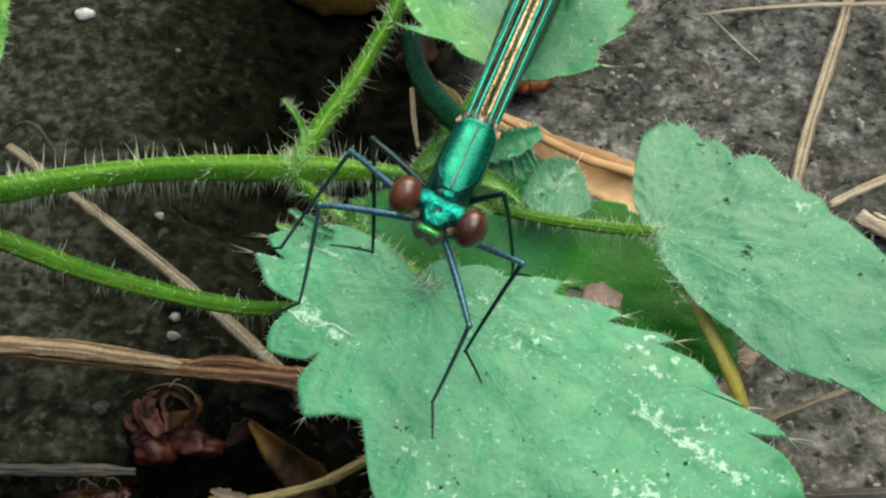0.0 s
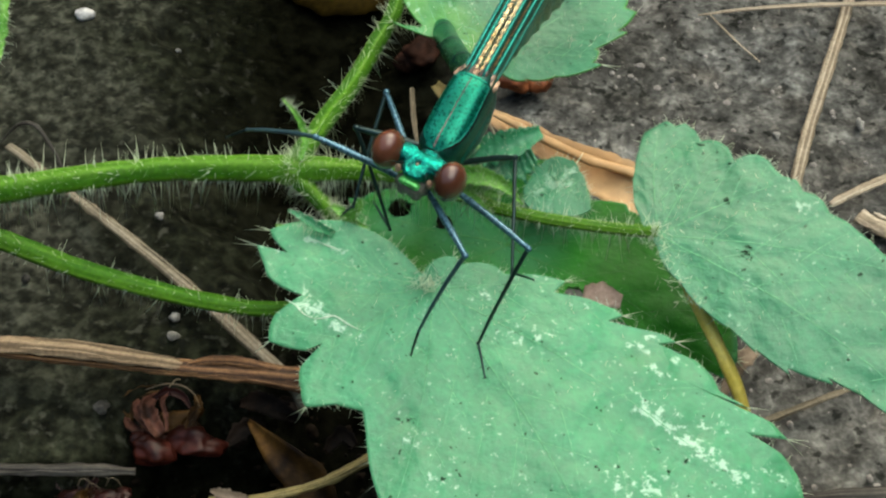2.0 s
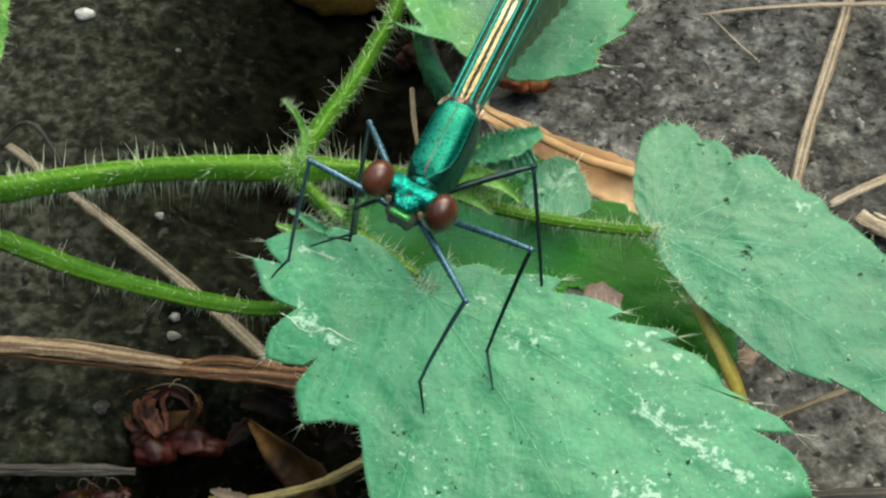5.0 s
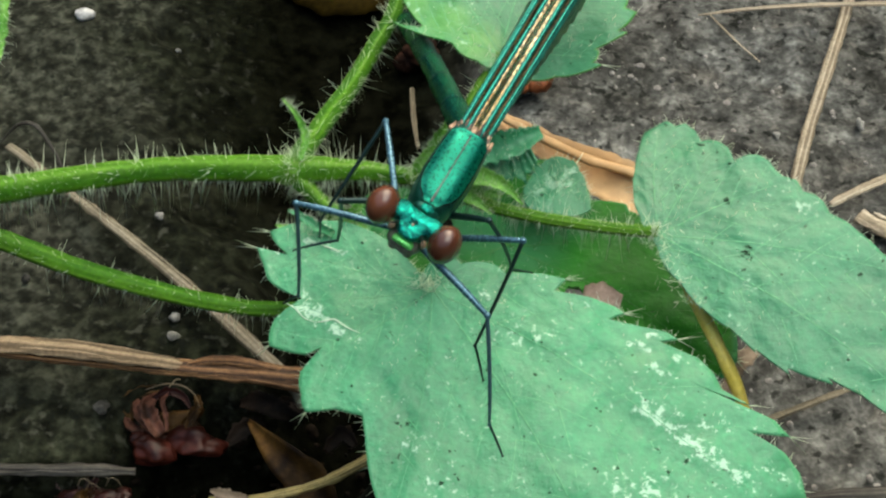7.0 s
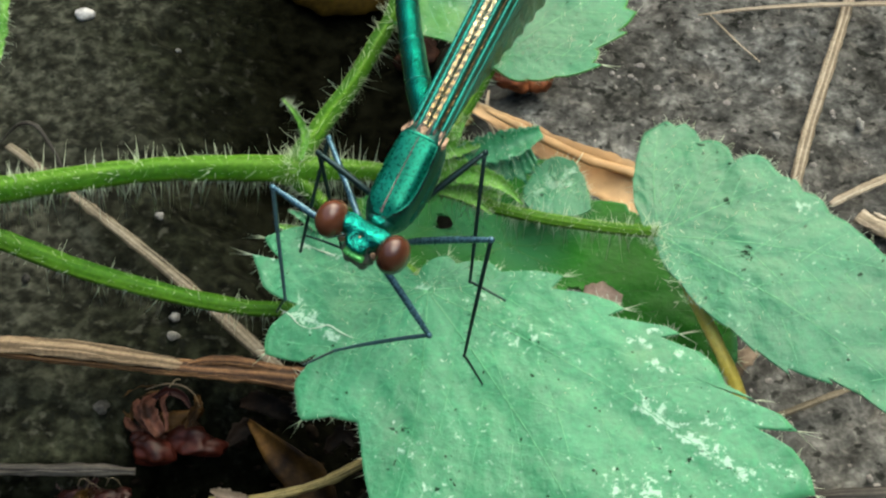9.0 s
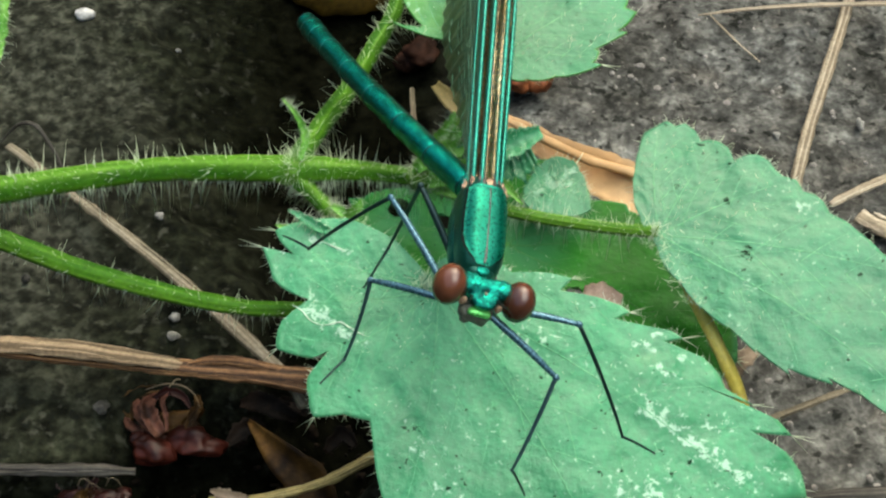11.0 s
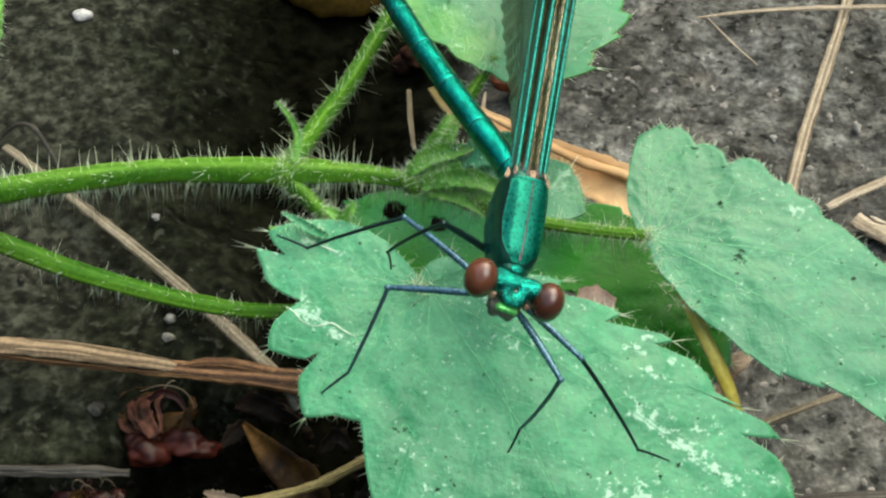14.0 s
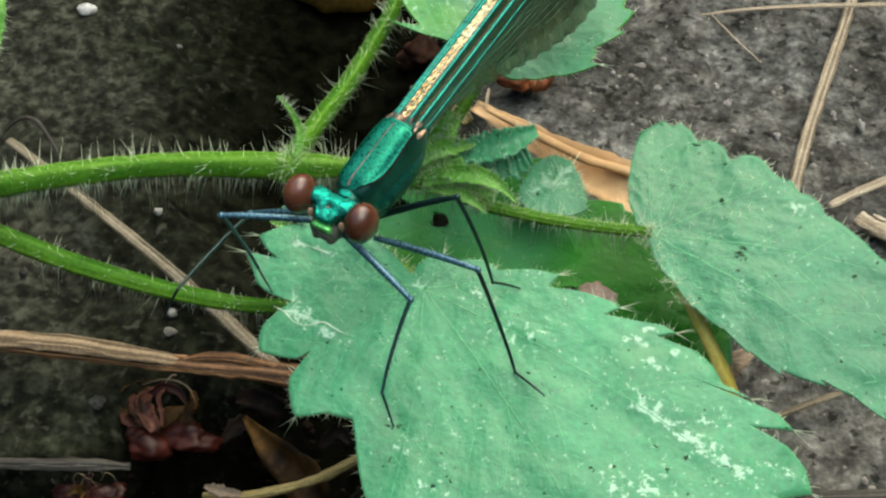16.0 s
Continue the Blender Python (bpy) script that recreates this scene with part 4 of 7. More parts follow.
litter("withered_leaf", "yellow withered leaf strip in the hollow", "dry leaf",
       lambda bm: blade(bm, [(-0.81, 20.28, 2.00), (0.91, 17.27, 2.50), (2.59, 14.56, 2.00)], (0.5, 1.0, 0.6), 0.12, 0.3, (0, -0.5, 1), 0.1, 8, 0.2, 9), M_STRAW_YELLOW)
litter("withered_leaf", "pale tan withered leaf scrap on the stone", "dry leaf",
       lambda bm: blade(bm, [(26.94, -14.08, 4.00), (25.45, -15.43, 4.00), (24.45, -16.29, 3.00), (23.65, -17.80, 2.00)], (0.5, 0.75, 0.7, 0.3), 0.12, 0.3, (0, -0.4, 1), 0.1, 8, 0.5, 13), M_BEIGE)
litter("withered_leaf", "pinkish withered petal under the leaves", "dry leaf",
       lambda bm: blade(bm, [(10.78, -17.49, 15.50), (12.03, -17.83, 15.80), (13.67, -18.26, 15.50)], (0.7, 1.15, 0.6), 0.12, 0.1, (0, -0.1, 1), 0.0, 8, 0.2, 14), M_PETAL)
litter("withered_leaf", "brown withered leaf standing in the hollow", "dry leaf",
       lambda bm: blade(bm, [(-16.50, -19.04, 0.00), (-13.72, -22.72, 1.00), (-11.10, -24.80, 0.00), (-9.43, -26.85, -1.00)], (0.2, 1.2, 1.9, 1.4), 0.15, 0.35, (-0.4, -0.6, 1), 0.15, 8, 0.2, 10), M_BROWN_LEAF)
litter("withered_leaf", "whitish torn scrap at the tip of a dry stalk", "dry leaf",
       lambda bm: blade(bm, [(-18.60, -27.01, 2.20), (-17.59, -27.55, 2.60), (-16.54, -27.81, 2.60), (-15.47, -27.73, 2.20)], (0.15, 0.45, 0.4, 0.2), 0.12, 0.3, (0, -0.4, 1), 0.2, 8, 0.6, 41), M_BEIGE)
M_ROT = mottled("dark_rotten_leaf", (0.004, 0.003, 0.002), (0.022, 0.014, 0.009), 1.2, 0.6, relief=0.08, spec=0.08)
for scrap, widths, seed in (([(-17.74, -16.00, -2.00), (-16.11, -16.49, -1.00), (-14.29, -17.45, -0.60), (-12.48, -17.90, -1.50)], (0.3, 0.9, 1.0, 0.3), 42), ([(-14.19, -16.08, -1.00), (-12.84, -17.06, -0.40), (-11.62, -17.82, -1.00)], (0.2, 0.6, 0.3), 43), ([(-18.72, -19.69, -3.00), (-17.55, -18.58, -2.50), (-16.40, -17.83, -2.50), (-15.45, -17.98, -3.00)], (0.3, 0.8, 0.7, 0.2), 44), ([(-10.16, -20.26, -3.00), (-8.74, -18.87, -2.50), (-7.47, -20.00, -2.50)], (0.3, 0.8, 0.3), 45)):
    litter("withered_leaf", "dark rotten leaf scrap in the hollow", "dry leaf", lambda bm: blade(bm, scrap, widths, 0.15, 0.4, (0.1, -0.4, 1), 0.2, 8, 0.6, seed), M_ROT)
litter("seed_husk", "reddish-brown rounded husk on grey stone", "husk", lambda bm: (lump(bm, (8.3, 22.8, 1.2), (2.5, 2.0, 1.6), 3, 0.6, 4, 1.2), lump(bm, (10.1, 21.6, 1.2), (1.3, 1.2, 1.0), 5, 0.5)), M_HUSK)
litter("seed_husk", "dusky pink-brown crumpled husk, shade in its colour", "husk", lambda bm: (lump(bm, (-2.26, 31.98, -4.00), (2.1, 2.3, 1.5), 8, 0.45, 4, 1.1), lump(bm, (-3.91, 31.61, -5.00), (1.6, 1.3, 1.0), 9, 0.5)), M_HUSK_SHADED)
litter("seed_husk", "red-brown rounded husk behind a yellow stalk", "husk", lambda bm: lump(bm, (20.88, -13.10, 8.00), (0.7, 0.9, 0.6), 11, 0.4), M_HUSK)


def withered_flower(name_at, size, seed, label):
    """A crumpled heap of shrunken petals with curled brown sepals."""
    rng = random.Random(seed)
    ob = thing("withered_flower", label, "dry flower", "withered flowers in the hollow", name_at)
    bm = bmesh.new()
    for k in range(3):
        at = ((k - 1) * 0.75 * size + rng.uniform(-0.1, 0.1) * size, rng.uniform(-0.25, 0.0) * size, rng.uniform(0.05, 0.2) * size)
        s = rng.uniform(0.42, 0.55) * size
        lump(bm, at, (s * rng.uniform(1.0, 1.4), s * 0.8, s * 0.6), seed + k, 0.6, 4, 0.8)
    part("flower_head", bm, M_RED, ob, "folded dark red flower head")
    for k in range(9):
        a = rng.uniform(0.3, 2.8) if k % 2 else rng.uniform(0, 6.28)
        c = Vector((rng.uniform(-0.8, 0.8), rng.uniform(-0.2, 0.4), 0.25)) * size
        w = Vector((math.cos(a), math.sin(a), 0))
        pts = [c]
        for q in range(3):
            pts.append(pts[-1] + (w * rng.uniform(0.25, 0.5) + Vector((rng.uniform(-0.2, 0.2), rng.uniform(-0.2, 0.2), rng.uniform(-0.15, 0.35)))) * size * 0.6)
        bm = bmesh.new()
        s = size * (rng.uniform(0.8, 1.2) if k % 2 else rng.uniform(0.35, 0.6))
        blade(bm, pts, (0.2 * s, 0.34 * s, 0.26 * s, 0.06 * s), 0.1, rng.uniform(0.4, 0.9), (rng.uniform(-0.4, 0.4), rng.uniform(-0.8, 0.0), 1), 0.2, 8, 0.4, seed + k)
        part("petal" if k % 2 else "sepal", bm, M_RED if k % 2 else M_BROWN_LEAF, ob, "" if k % 2 else "curled brown sepal")
    for k in range(4):
        c = Vector((rng.uniform(-0.7, 0.7), rng.uniform(-0.2, 0.4), 0.5)) * size
        bm = bmesh.new()
        tube(bm, [c, c + Vector((0.2, 0.1, 0.35)) * size, c + Vector((0.45, 0.05, 0.3)) * size, c + Vector((0.6, -0.1, 0.05)) * size], (0.05, 0.06, 0.05, 0.02), 6, per=5)
        part("filament", bm, M_STRAW, ob, "thin pale curled filament")
    return ob


M_FADED = mottled("faded_pink_brown_petal", (0.02, 0.008, 0.005), (0.17, 0.07, 0.045), 0.9, 0.5, spec=0.15)


def large_withered_flower():
    """Two swollen dark red lobes under shrivelled brown petals and thin bent filaments."""
    ob = thing("withered_flower", "crumpled dark red withered flower lying in the hollow", "dry flower", "withered flowers in the hollow", (-23.71, -18.84, -3.00))
    for place, size, seed in (((-1.12, -1.28, 0.50), (1.9, 1.5, 1.2), 21), ((2.38, -0.88, 0.50), (2.3, 1.3, 1.1), 25)):
        bm = bmesh.new()
        lump(bm, place, size, seed, 0.55, 4, 0.9)
        part("lobe", bm, M_RED, ob, "glossy folded dark red lobe")
    bm = bmesh.new()
    lump(bm, (-0.02, 1.86, -0.20), (2.6, 2.0, 0.8), 29, 0.7, 4, 1.2)
    part("flower_base", bm, M_BROWN_LEAF, ob, "dark shrivelled flower base")
    for pts, widths, mat, seed in (
            ([(-0.34, -0.85, 1.80), (-1.27, 0.49, 2.20), (-1.73, 1.91, 2.40), (-1.00, 3.23, 2.00)], (0.5, 0.75, 0.6, 0.2), M_FADED, 81),
            ([(-3.32, 1.09, 1.00), (-3.73, 2.62, 1.60), (-2.75, 3.55, 1.80), (-0.31, 4.22, 1.50), (1.06, 3.73, 1.00)], (0.3, 0.5, 0.45, 0.3, 0.1), M_BROWN_LEAF, 82),
            ([(1.74, -0.60, 1.40), (1.98, 1.15, 1.80), (2.47, 2.62, 1.60), (1.67, 3.89, 1.20)], (0.15, 0.3, 0.3, 0.08), M_BROWN_LEAF, 83),
            ([(-4.87, 2.00, 0.50), (-6.20, 2.69, 0.60), (-7.15, 3.79, 0.20)], (0.3, 0.6, 0.1), M_FADED, 84),
            ([(-1.10, -0.60, 1.70), (-2.30, 0.70, 1.90), (-2.90, 2.10, 1.90), (-2.60, 3.30, 1.40)], (0.2, 0.35, 0.25, 0.08), M_FADED, 85),
            ([(0.10, -0.50, 1.70), (-0.10, 0.90, 2.20), (-0.50, 2.20, 2.50), (0.20, 3.40, 2.30)], (0.12, 0.22, 0.2, 0.06), M_FADED, 86),
            ([(-2.00, -0.30, 1.40), (-3.20, 0.40, 1.30), (-3.90, 1.50, 1.10)], (0.25, 0.4, 0.1), M_FADED, 88),
            ([(-1.50, 2.60, 2.10), (-0.20, 3.10, 2.50), (1.10, 2.80, 2.30), (1.90, 1.80, 1.80)], (0.15, 0.4, 0.35, 0.1), M_RED, 89)):
        bm = bmesh.new()
        blade(bm, pts, widths, 0.12, 0.5, (0.2, -0.6, 1), 0.3, 8, 0.6, seed)
        part("petal", bm, mat, ob, "shrivelled curled petal")
    for pts in ([(-2.23, 3.65, 2.00), (-0.54, 3.97, 2.40), (1.12, 3.73, 2.40), (2.17, 2.92, 2.20), (2.63, 2.03, 1.60)], [(-0.36, 3.65, 2.00), (0.34, 4.58, 2.20), (1.22, 4.48, 2.00)]):
        bm = bmesh.new()
        tube(bm, pts, (0.05, 0.06, 0.07, 0.06, 0.03), 8, per=6)
        part("filament", bm, M_STRAW, ob, "thin pale curled filament")


large_withered_flower()
withered_flower((-29.65, -24.09, -4.00), 2.4, 22, "crumpled dark red withered flower lying in the hollow")


def pebble(at, size, seed, label, mat, rough=0.5):
    litter("pebble", label, "pebble", lambda bm: lump(bm, at, [c * 0.75 for c in size], seed, rough, 3, 1.1), mat, "pebbles on the ground")


pebble((-39.22, 33.35, 0.20), (1.5, 1.2, 0.8), 31, "small white quartz pebble on dark stone", M_QUARTZ, 0.2)
pebble((-24.23, -8.04, 0.00), (0.7, 0.6, 0.5), 32, "small pale pebble on dark stone", M_PEBBLE)
pebble((-23.97, -10.12, 0.00), (0.7, 0.6, 0.5), 33, "small pale pebble on dark stone", M_PEBBLE)
pebble((-27.19, 4.17, 0.00), (0.55, 0.5, 0.4), 34, "small pale pebble on dark stone", M_PEBBLE)
pebble((-28.28, 27.69, 0.00), (0.4, 0.35, 0.3), 35, "tiny pale pebble on dark stone", M_PEBBLE)
pebble((-29.21, -17.61, 0.00), (0.9, 0.8, 0.5), 36, "small grey pebble on dark stone", M_PEBBLE_DULL)
pebble((42.41, 16.58, 0.00), (0.5, 1.0, 0.5), 37, "pale chip of stone on grey stone", M_PEBBLE)
pebble((33.71, 14.97, 0.00), (0.5, 0.6, 0.4), 38, "pale chip of stone on grey stone", M_PEBBLE)
pebble((-38.52, -3.47, 0.00), (0.5, 0.6, 0.4), 39, "small grey pebble on dark stone", M_PEBBLE_DULL)


def grit():
    rng = random.Random(5)
    bm = bmesh.new()
    for _ in range(420):
        x, y = rng.uniform(-8, 45), rng.uniform(-30, 50)
        s = rng.choice((0.12, 0.18, 0.25, 0.4))
        if x < 5 or hollow(x, y)[0] > 0.05:
            continue
        made = bmesh.ops.create_icosphere(bm, subdivisions=1, radius=s)
        k = Vector((rng.uniform(0.7, 1.3), rng.uniform(0.7, 1.3), rng.uniform(0.5, 0.9)))
        for v in made["verts"]:
            v.co = Vector((v.co.x * k.x, v.co.y * k.y, v.co.z * k.z)) + Vector((x, y, ground_height(x, y)))
    ob = new("grit", finish("grit", bm, M_GRIT, False))
    tagged(ob, "loose grey grit scattered over the stone", "grit", kind="stuff")


M_GRIT = mottled("grey_grit", (0.05, 0.05, 0.045), (0.3, 0.28, 0.25), 0.8, 0.7)
grit()


def crumbs():
    """Crumbs of soil and rotten leaf in the hollow."""
    rng = random.Random(9)
    bm = bmesh.new()
    made = 0
    while made < 260:
        x, y = rng.uniform(-45, 6), rng.uniform(-34, -8)
        if hollow(x, y)[0] < 0.35:
            continue
        made += 1
        s = rng.choice((0.15, 0.22, 0.3, 0.5))
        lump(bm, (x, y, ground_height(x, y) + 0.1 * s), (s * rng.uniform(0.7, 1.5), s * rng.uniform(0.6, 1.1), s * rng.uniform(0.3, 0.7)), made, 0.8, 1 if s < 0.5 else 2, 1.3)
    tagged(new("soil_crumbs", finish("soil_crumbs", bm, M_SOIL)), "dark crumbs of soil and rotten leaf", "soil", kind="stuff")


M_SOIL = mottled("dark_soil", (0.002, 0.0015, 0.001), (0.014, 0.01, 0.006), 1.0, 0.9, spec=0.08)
crumbs()

# ---- the damselfly: x forward, y to its left, z up, all in its own space ----
def iridescent(name, a, b, rough, bumps=0.03, scale=3.0, metal=0.6, blotch=0.0, grain=0.6):
    m, n, l, bs = material(name, rough, metal, 0.6)
    v = coords(n)
    big = noise_tex(n, v, blotch or 0.5 * scale / 3, 3)
    fine = noise_tex(n, v, 5.0 * scale / 3, 4)
    c = ramp(n, big, [(0.32, a), (0.68, b)])
    c = mix(n, grain, c, ramp(n, fine, [(0.3, 0.6), (0.7, 1.4)]), "MULTIPLY")
    l.new(c, bs.inputs["Base Color"])
    r = ramp(n, fine, [(0.3, rough * 0.75), (0.7, rough * 1.25)])
    l.new(r, bs.inputs["Roughness"])
    bump(n, fine, bs, 0.5, bumps)
    return m


M_GREEN = iridescent("metallic_green", (0.003, 0.25, 0.155), (0.006, 0.34, 0.22), 0.3, 0.012, metal=0.65)
M_HEAD = iridescent("metallic_blue_green", (0.002, 0.08, 0.065), (0.015, 0.52, 0.375), 0.15, 0.35, 3.6, metal=0.88, blotch=1.9, grain=0.8)
M_LIP = iridescent("metallic_yellow_green", (0.06, 0.45, 0.09), (0.18, 0.75, 0.18), 0.25, metal=0.4)
M_TAIL = iridescent("metallic_teal", (0.001, 0.17, 0.125), (0.006, 0.40, 0.30), 0.17, 0.1, 5.0, metal=0.95)
M_FLANK = iridescent("dark_metallic_green", (0.004, 0.05, 0.035), (0.008, 0.10, 0.07), 0.35)
M_SIDE = iridescent("metallic_teal_side", (0.003, 0.06, 0.05), (0.006, 0.13, 0.11), 0.3)
M_BLUE = iridescent("metallic_blue_black", (0.03, 0.085, 0.115), (0.095, 0.215, 0.28), 0.28, 0.02, metal=0.5)
M_SHIN = iridescent("dull_blue_grey_shin", (0.028, 0.07, 0.085), (0.075, 0.155, 0.18), 0.35, 0.02, metal=0.35)
M_DARK = iridescent("green_black_horn", (0.008, 0.02, 0.02), (0.016, 0.048, 0.046), 0.35, 0.02)
M_EYE = mottled("brown_compound_eye", (0.05, 0.016, 0.008), (0.125, 0.042, 0.02), 0.55, 0.27, relief=0.012, spec=0.7, grain=0.3)
M_TAN = mottled("tan_wing_joint", (0.34, 0.20, 0.12), (0.62, 0.42, 0.28), 3.0, 0.45)
M_ROOT = mottled("dark_wing_root", (0.03, 0.022, 0.016), (0.13, 0.10, 0.075), 3.0, 0.4, relief=0.03)
M_SUTURE = mottled("pinkish_seam", (0.10, 0.09, 0.08), (0.20, 0.16, 0.145), 2.0, 0.4, relief=0)
M_BLACK = mottled("black_seam", (0.004, 0.008, 0.006), (0.008, 0.016, 0.012), 2.0, 0.5, relief=0, spec=0.15)
M_MOUTH = mottled("grey_mouthparts", (0.05, 0.055, 0.04), (0.14, 0.15, 0.11), 2.0, 0.4)
M_VEIN = iridescent("metallic_green_vein", (0.004, 0.13, 0.095), (0.009, 0.25, 0.185), 0.3, 0.01, metal=0.6)
M_VEIN_DULL = iridescent("dull_green_wing_vein", (0.012, 0.075, 0.042), (0.04, 0.155, 0.085), 0.4, 0.01, metal=0.35)
M_GOLD = mottled("gold_wing_cells", (0.34, 0.25, 0.09), (0.9, 0.77, 0.5), 0.7, 0.19, 0.92, relief=0.03, grain=0.4)
M_BRONZE = mottled("bronze_wing_cells", (0.06, 0.045, 0.018), (0.20, 0.145, 0.05), 2.5, 0.3, 0.5, relief=0.03)


def membrane():
    m, n, l, b = material("tinted_wing_membrane", 0.34, 0.55, 1.0)
    v = coords(n)
    c = ramp(n, noise_tex(n, v, 0.45, 4), [(0.36, (0.115, 0.155, 0.058)), (0.64, (0.255, 0.33, 0.155))])
    cell = voronoi_tex(n, v, 1.6, "DISTANCE_TO_EDGE")
    c = mix(n, ramp(n, cell, [(0.0, 0.75), (0.06, 0.0)]), c, (0.015, 0.07, 0.035))
    l.new(c, b.inputs["Base Color"])
    b.inputs["Alpha"].default_value = 0.8
    bump(n, cell, b, 0.5, 0.08)
    return m


M_WING = membrane()


def ball(bm, at, size, seg=20, dent=0.0, seed=0):
    made = bmesh.ops.create_uvsphere(bm, u_segments=seg, v_segments=seg * 2 // 3, radius=1.0)
    for v in made["verts"]:
        k = 1 + dent * noise.noise(v.co * 2.2 + Vector((seed, 0, 0)))
        v.co = Vector((v.co.x * size[0], v.co.y * size[1], v.co.z * size[2])) * k + Vector(at)


def fused(bm, centre, blobs, nu=60, nv=40, sharp=4.2):
    """One smooth body round several ellipsoids (place, radii, weight); a negative weight dents it."""
    u, w = np.meshgrid(np.linspace(0, 2 * math.pi, nu, endpoint=False), np.linspace(0.04, math.pi - 0.04, nv))
    ways = np.stack([np.cos(w), np.sin(w) * np.cos(u), np.sin(w) * np.sin(u)], -1)
    lo, hi = np.zeros(u.shape), np.full(u.shape, 4.0)
    for _ in range(24):
        mid = (lo + hi) / 2
        p = np.array(centre) + ways * mid[..., None]
        field = sum(k * np.exp(-sharp * (np.linalg.norm((p - np.array(c)) / np.array(r), axis=-1) - 1)) for c, r, k in blobs)
        lo, hi = np.where(field > 1, mid, lo), np.where(field > 1, hi, mid)
    p = np.array(centre) + ways * lo[..., None]
    rows = [[bm.verts.new(q) for q in row] for row in p]
    for r1, r2 in zip(rows, rows[1:]):
        for k in range(nu):
            bm.faces.new((r1[k], r1[(k + 1) % nu], r2[(k + 1) % nu], r2[k]))
    bm.faces.new(rows[0])
    bm.faces.new(rows[-1])


def loft(bm, rings, sides=32, power=3.1):
    """Rounded cross-sections along x: x, middle height, half width, half height."""
    rows = []
    for x, zc, hw, hh in rings:
        row = []
        for k in range(sides):
            a = 2 * math.pi * k / sides
            c, s = math.cos(a), math.sin(a)
            row.append(bm.verts.new((x, hw * math.copysign(abs(c) ** (2 / power), c), zc + hh * math.copysign(abs(s) ** (2 / power), s))))
        rows.append(row)
    for r1, r2 in zip(rows, rows[1:]):
        for k in range(sides):
            bm.faces.new((r1[k], r1[(k + 1) % sides], r2[(k + 1) % sides], r2[k]))
    bm.faces.new(rows[0])
    bm.faces.new(rows[-1])


THORAX = [(3.15, 0.5, 0.72, 0.75), (2.9, 0.44, 1.15, 1.2), (2.25, 0.36, 1.42, 1.6), (1.2, 0.3, 1.52, 1.87), (0.2, 0.3, 1.56, 2.1),
          (-0.8, 0.35, 1.58, 2.25), (-1.8, 0.45, 1.58, 2.3), (-2.6, 0.6, 1.54, 2.15), (-3.3, 0.8, 1.4, 1.75), (-3.9, 0.95, 1.1, 1.3), (-4.3, 0.8, 0.9, 1.0)]
HEAD_AT = Vector((2.9, 0, 0.4))
damselfly = thing("damselfly", "metallic green damselfly with brown eyes standing on a leaf", "damselfly")


def roof(x, side):
    """The height of the thorax's surface at x, a share side of its half width out."""
    for (x0, z0, w0, h0), (x1, z1, w1, h1) in zip(THORAX, THORAX[1:]):
        if x1 <= x <= x0:
            f = (x - x0) / (x1 - x0)
            zc, w, h = z0 + (z1 - z0) * f, w0 + (w1 - w0) * f, h0 + (h1 - h0) * f
            return Vector((x, side * w, zc + h * (1 - abs(side) ** 3.1) ** (1 / 3.1)))
    return Vector((x, 0, 1))


def back_plate(sg, grow, lift):
    """One of the two plates of the back: rounded towards the head, narrowing to the wings."""
    bm = bmesh.new()
    edge = (0.4, 0.72, 0.84, 0.88, 0.89, 0.885, 0.87, 0.85, 0.83, 0.81)
    rows = []
    for k in range(19):
        f = k / 18
        x = 3.0 + grow * 0.8 - f * (5.43 + grow)
        e = min(0.985, along(edge, f) + grow)
        row = []
        for j in range(9):
            p = roof(x, sg * e * (0.015 + 0.985 * j / 8))
            row.append(bm.verts.new(p + Vector((0, sg * 0.4, 1)).normalized() * lift))
        rows.append(row)
    for r1, r2 in zip(rows, rows[1:]):
        for j in range(8):
            bm.faces.new((r1[j], r1[j + 1], r2[j + 1], r2[j]))
    bmesh.ops.solidify(bm, geom=bm.faces[:], thickness=0.05)
    return bm


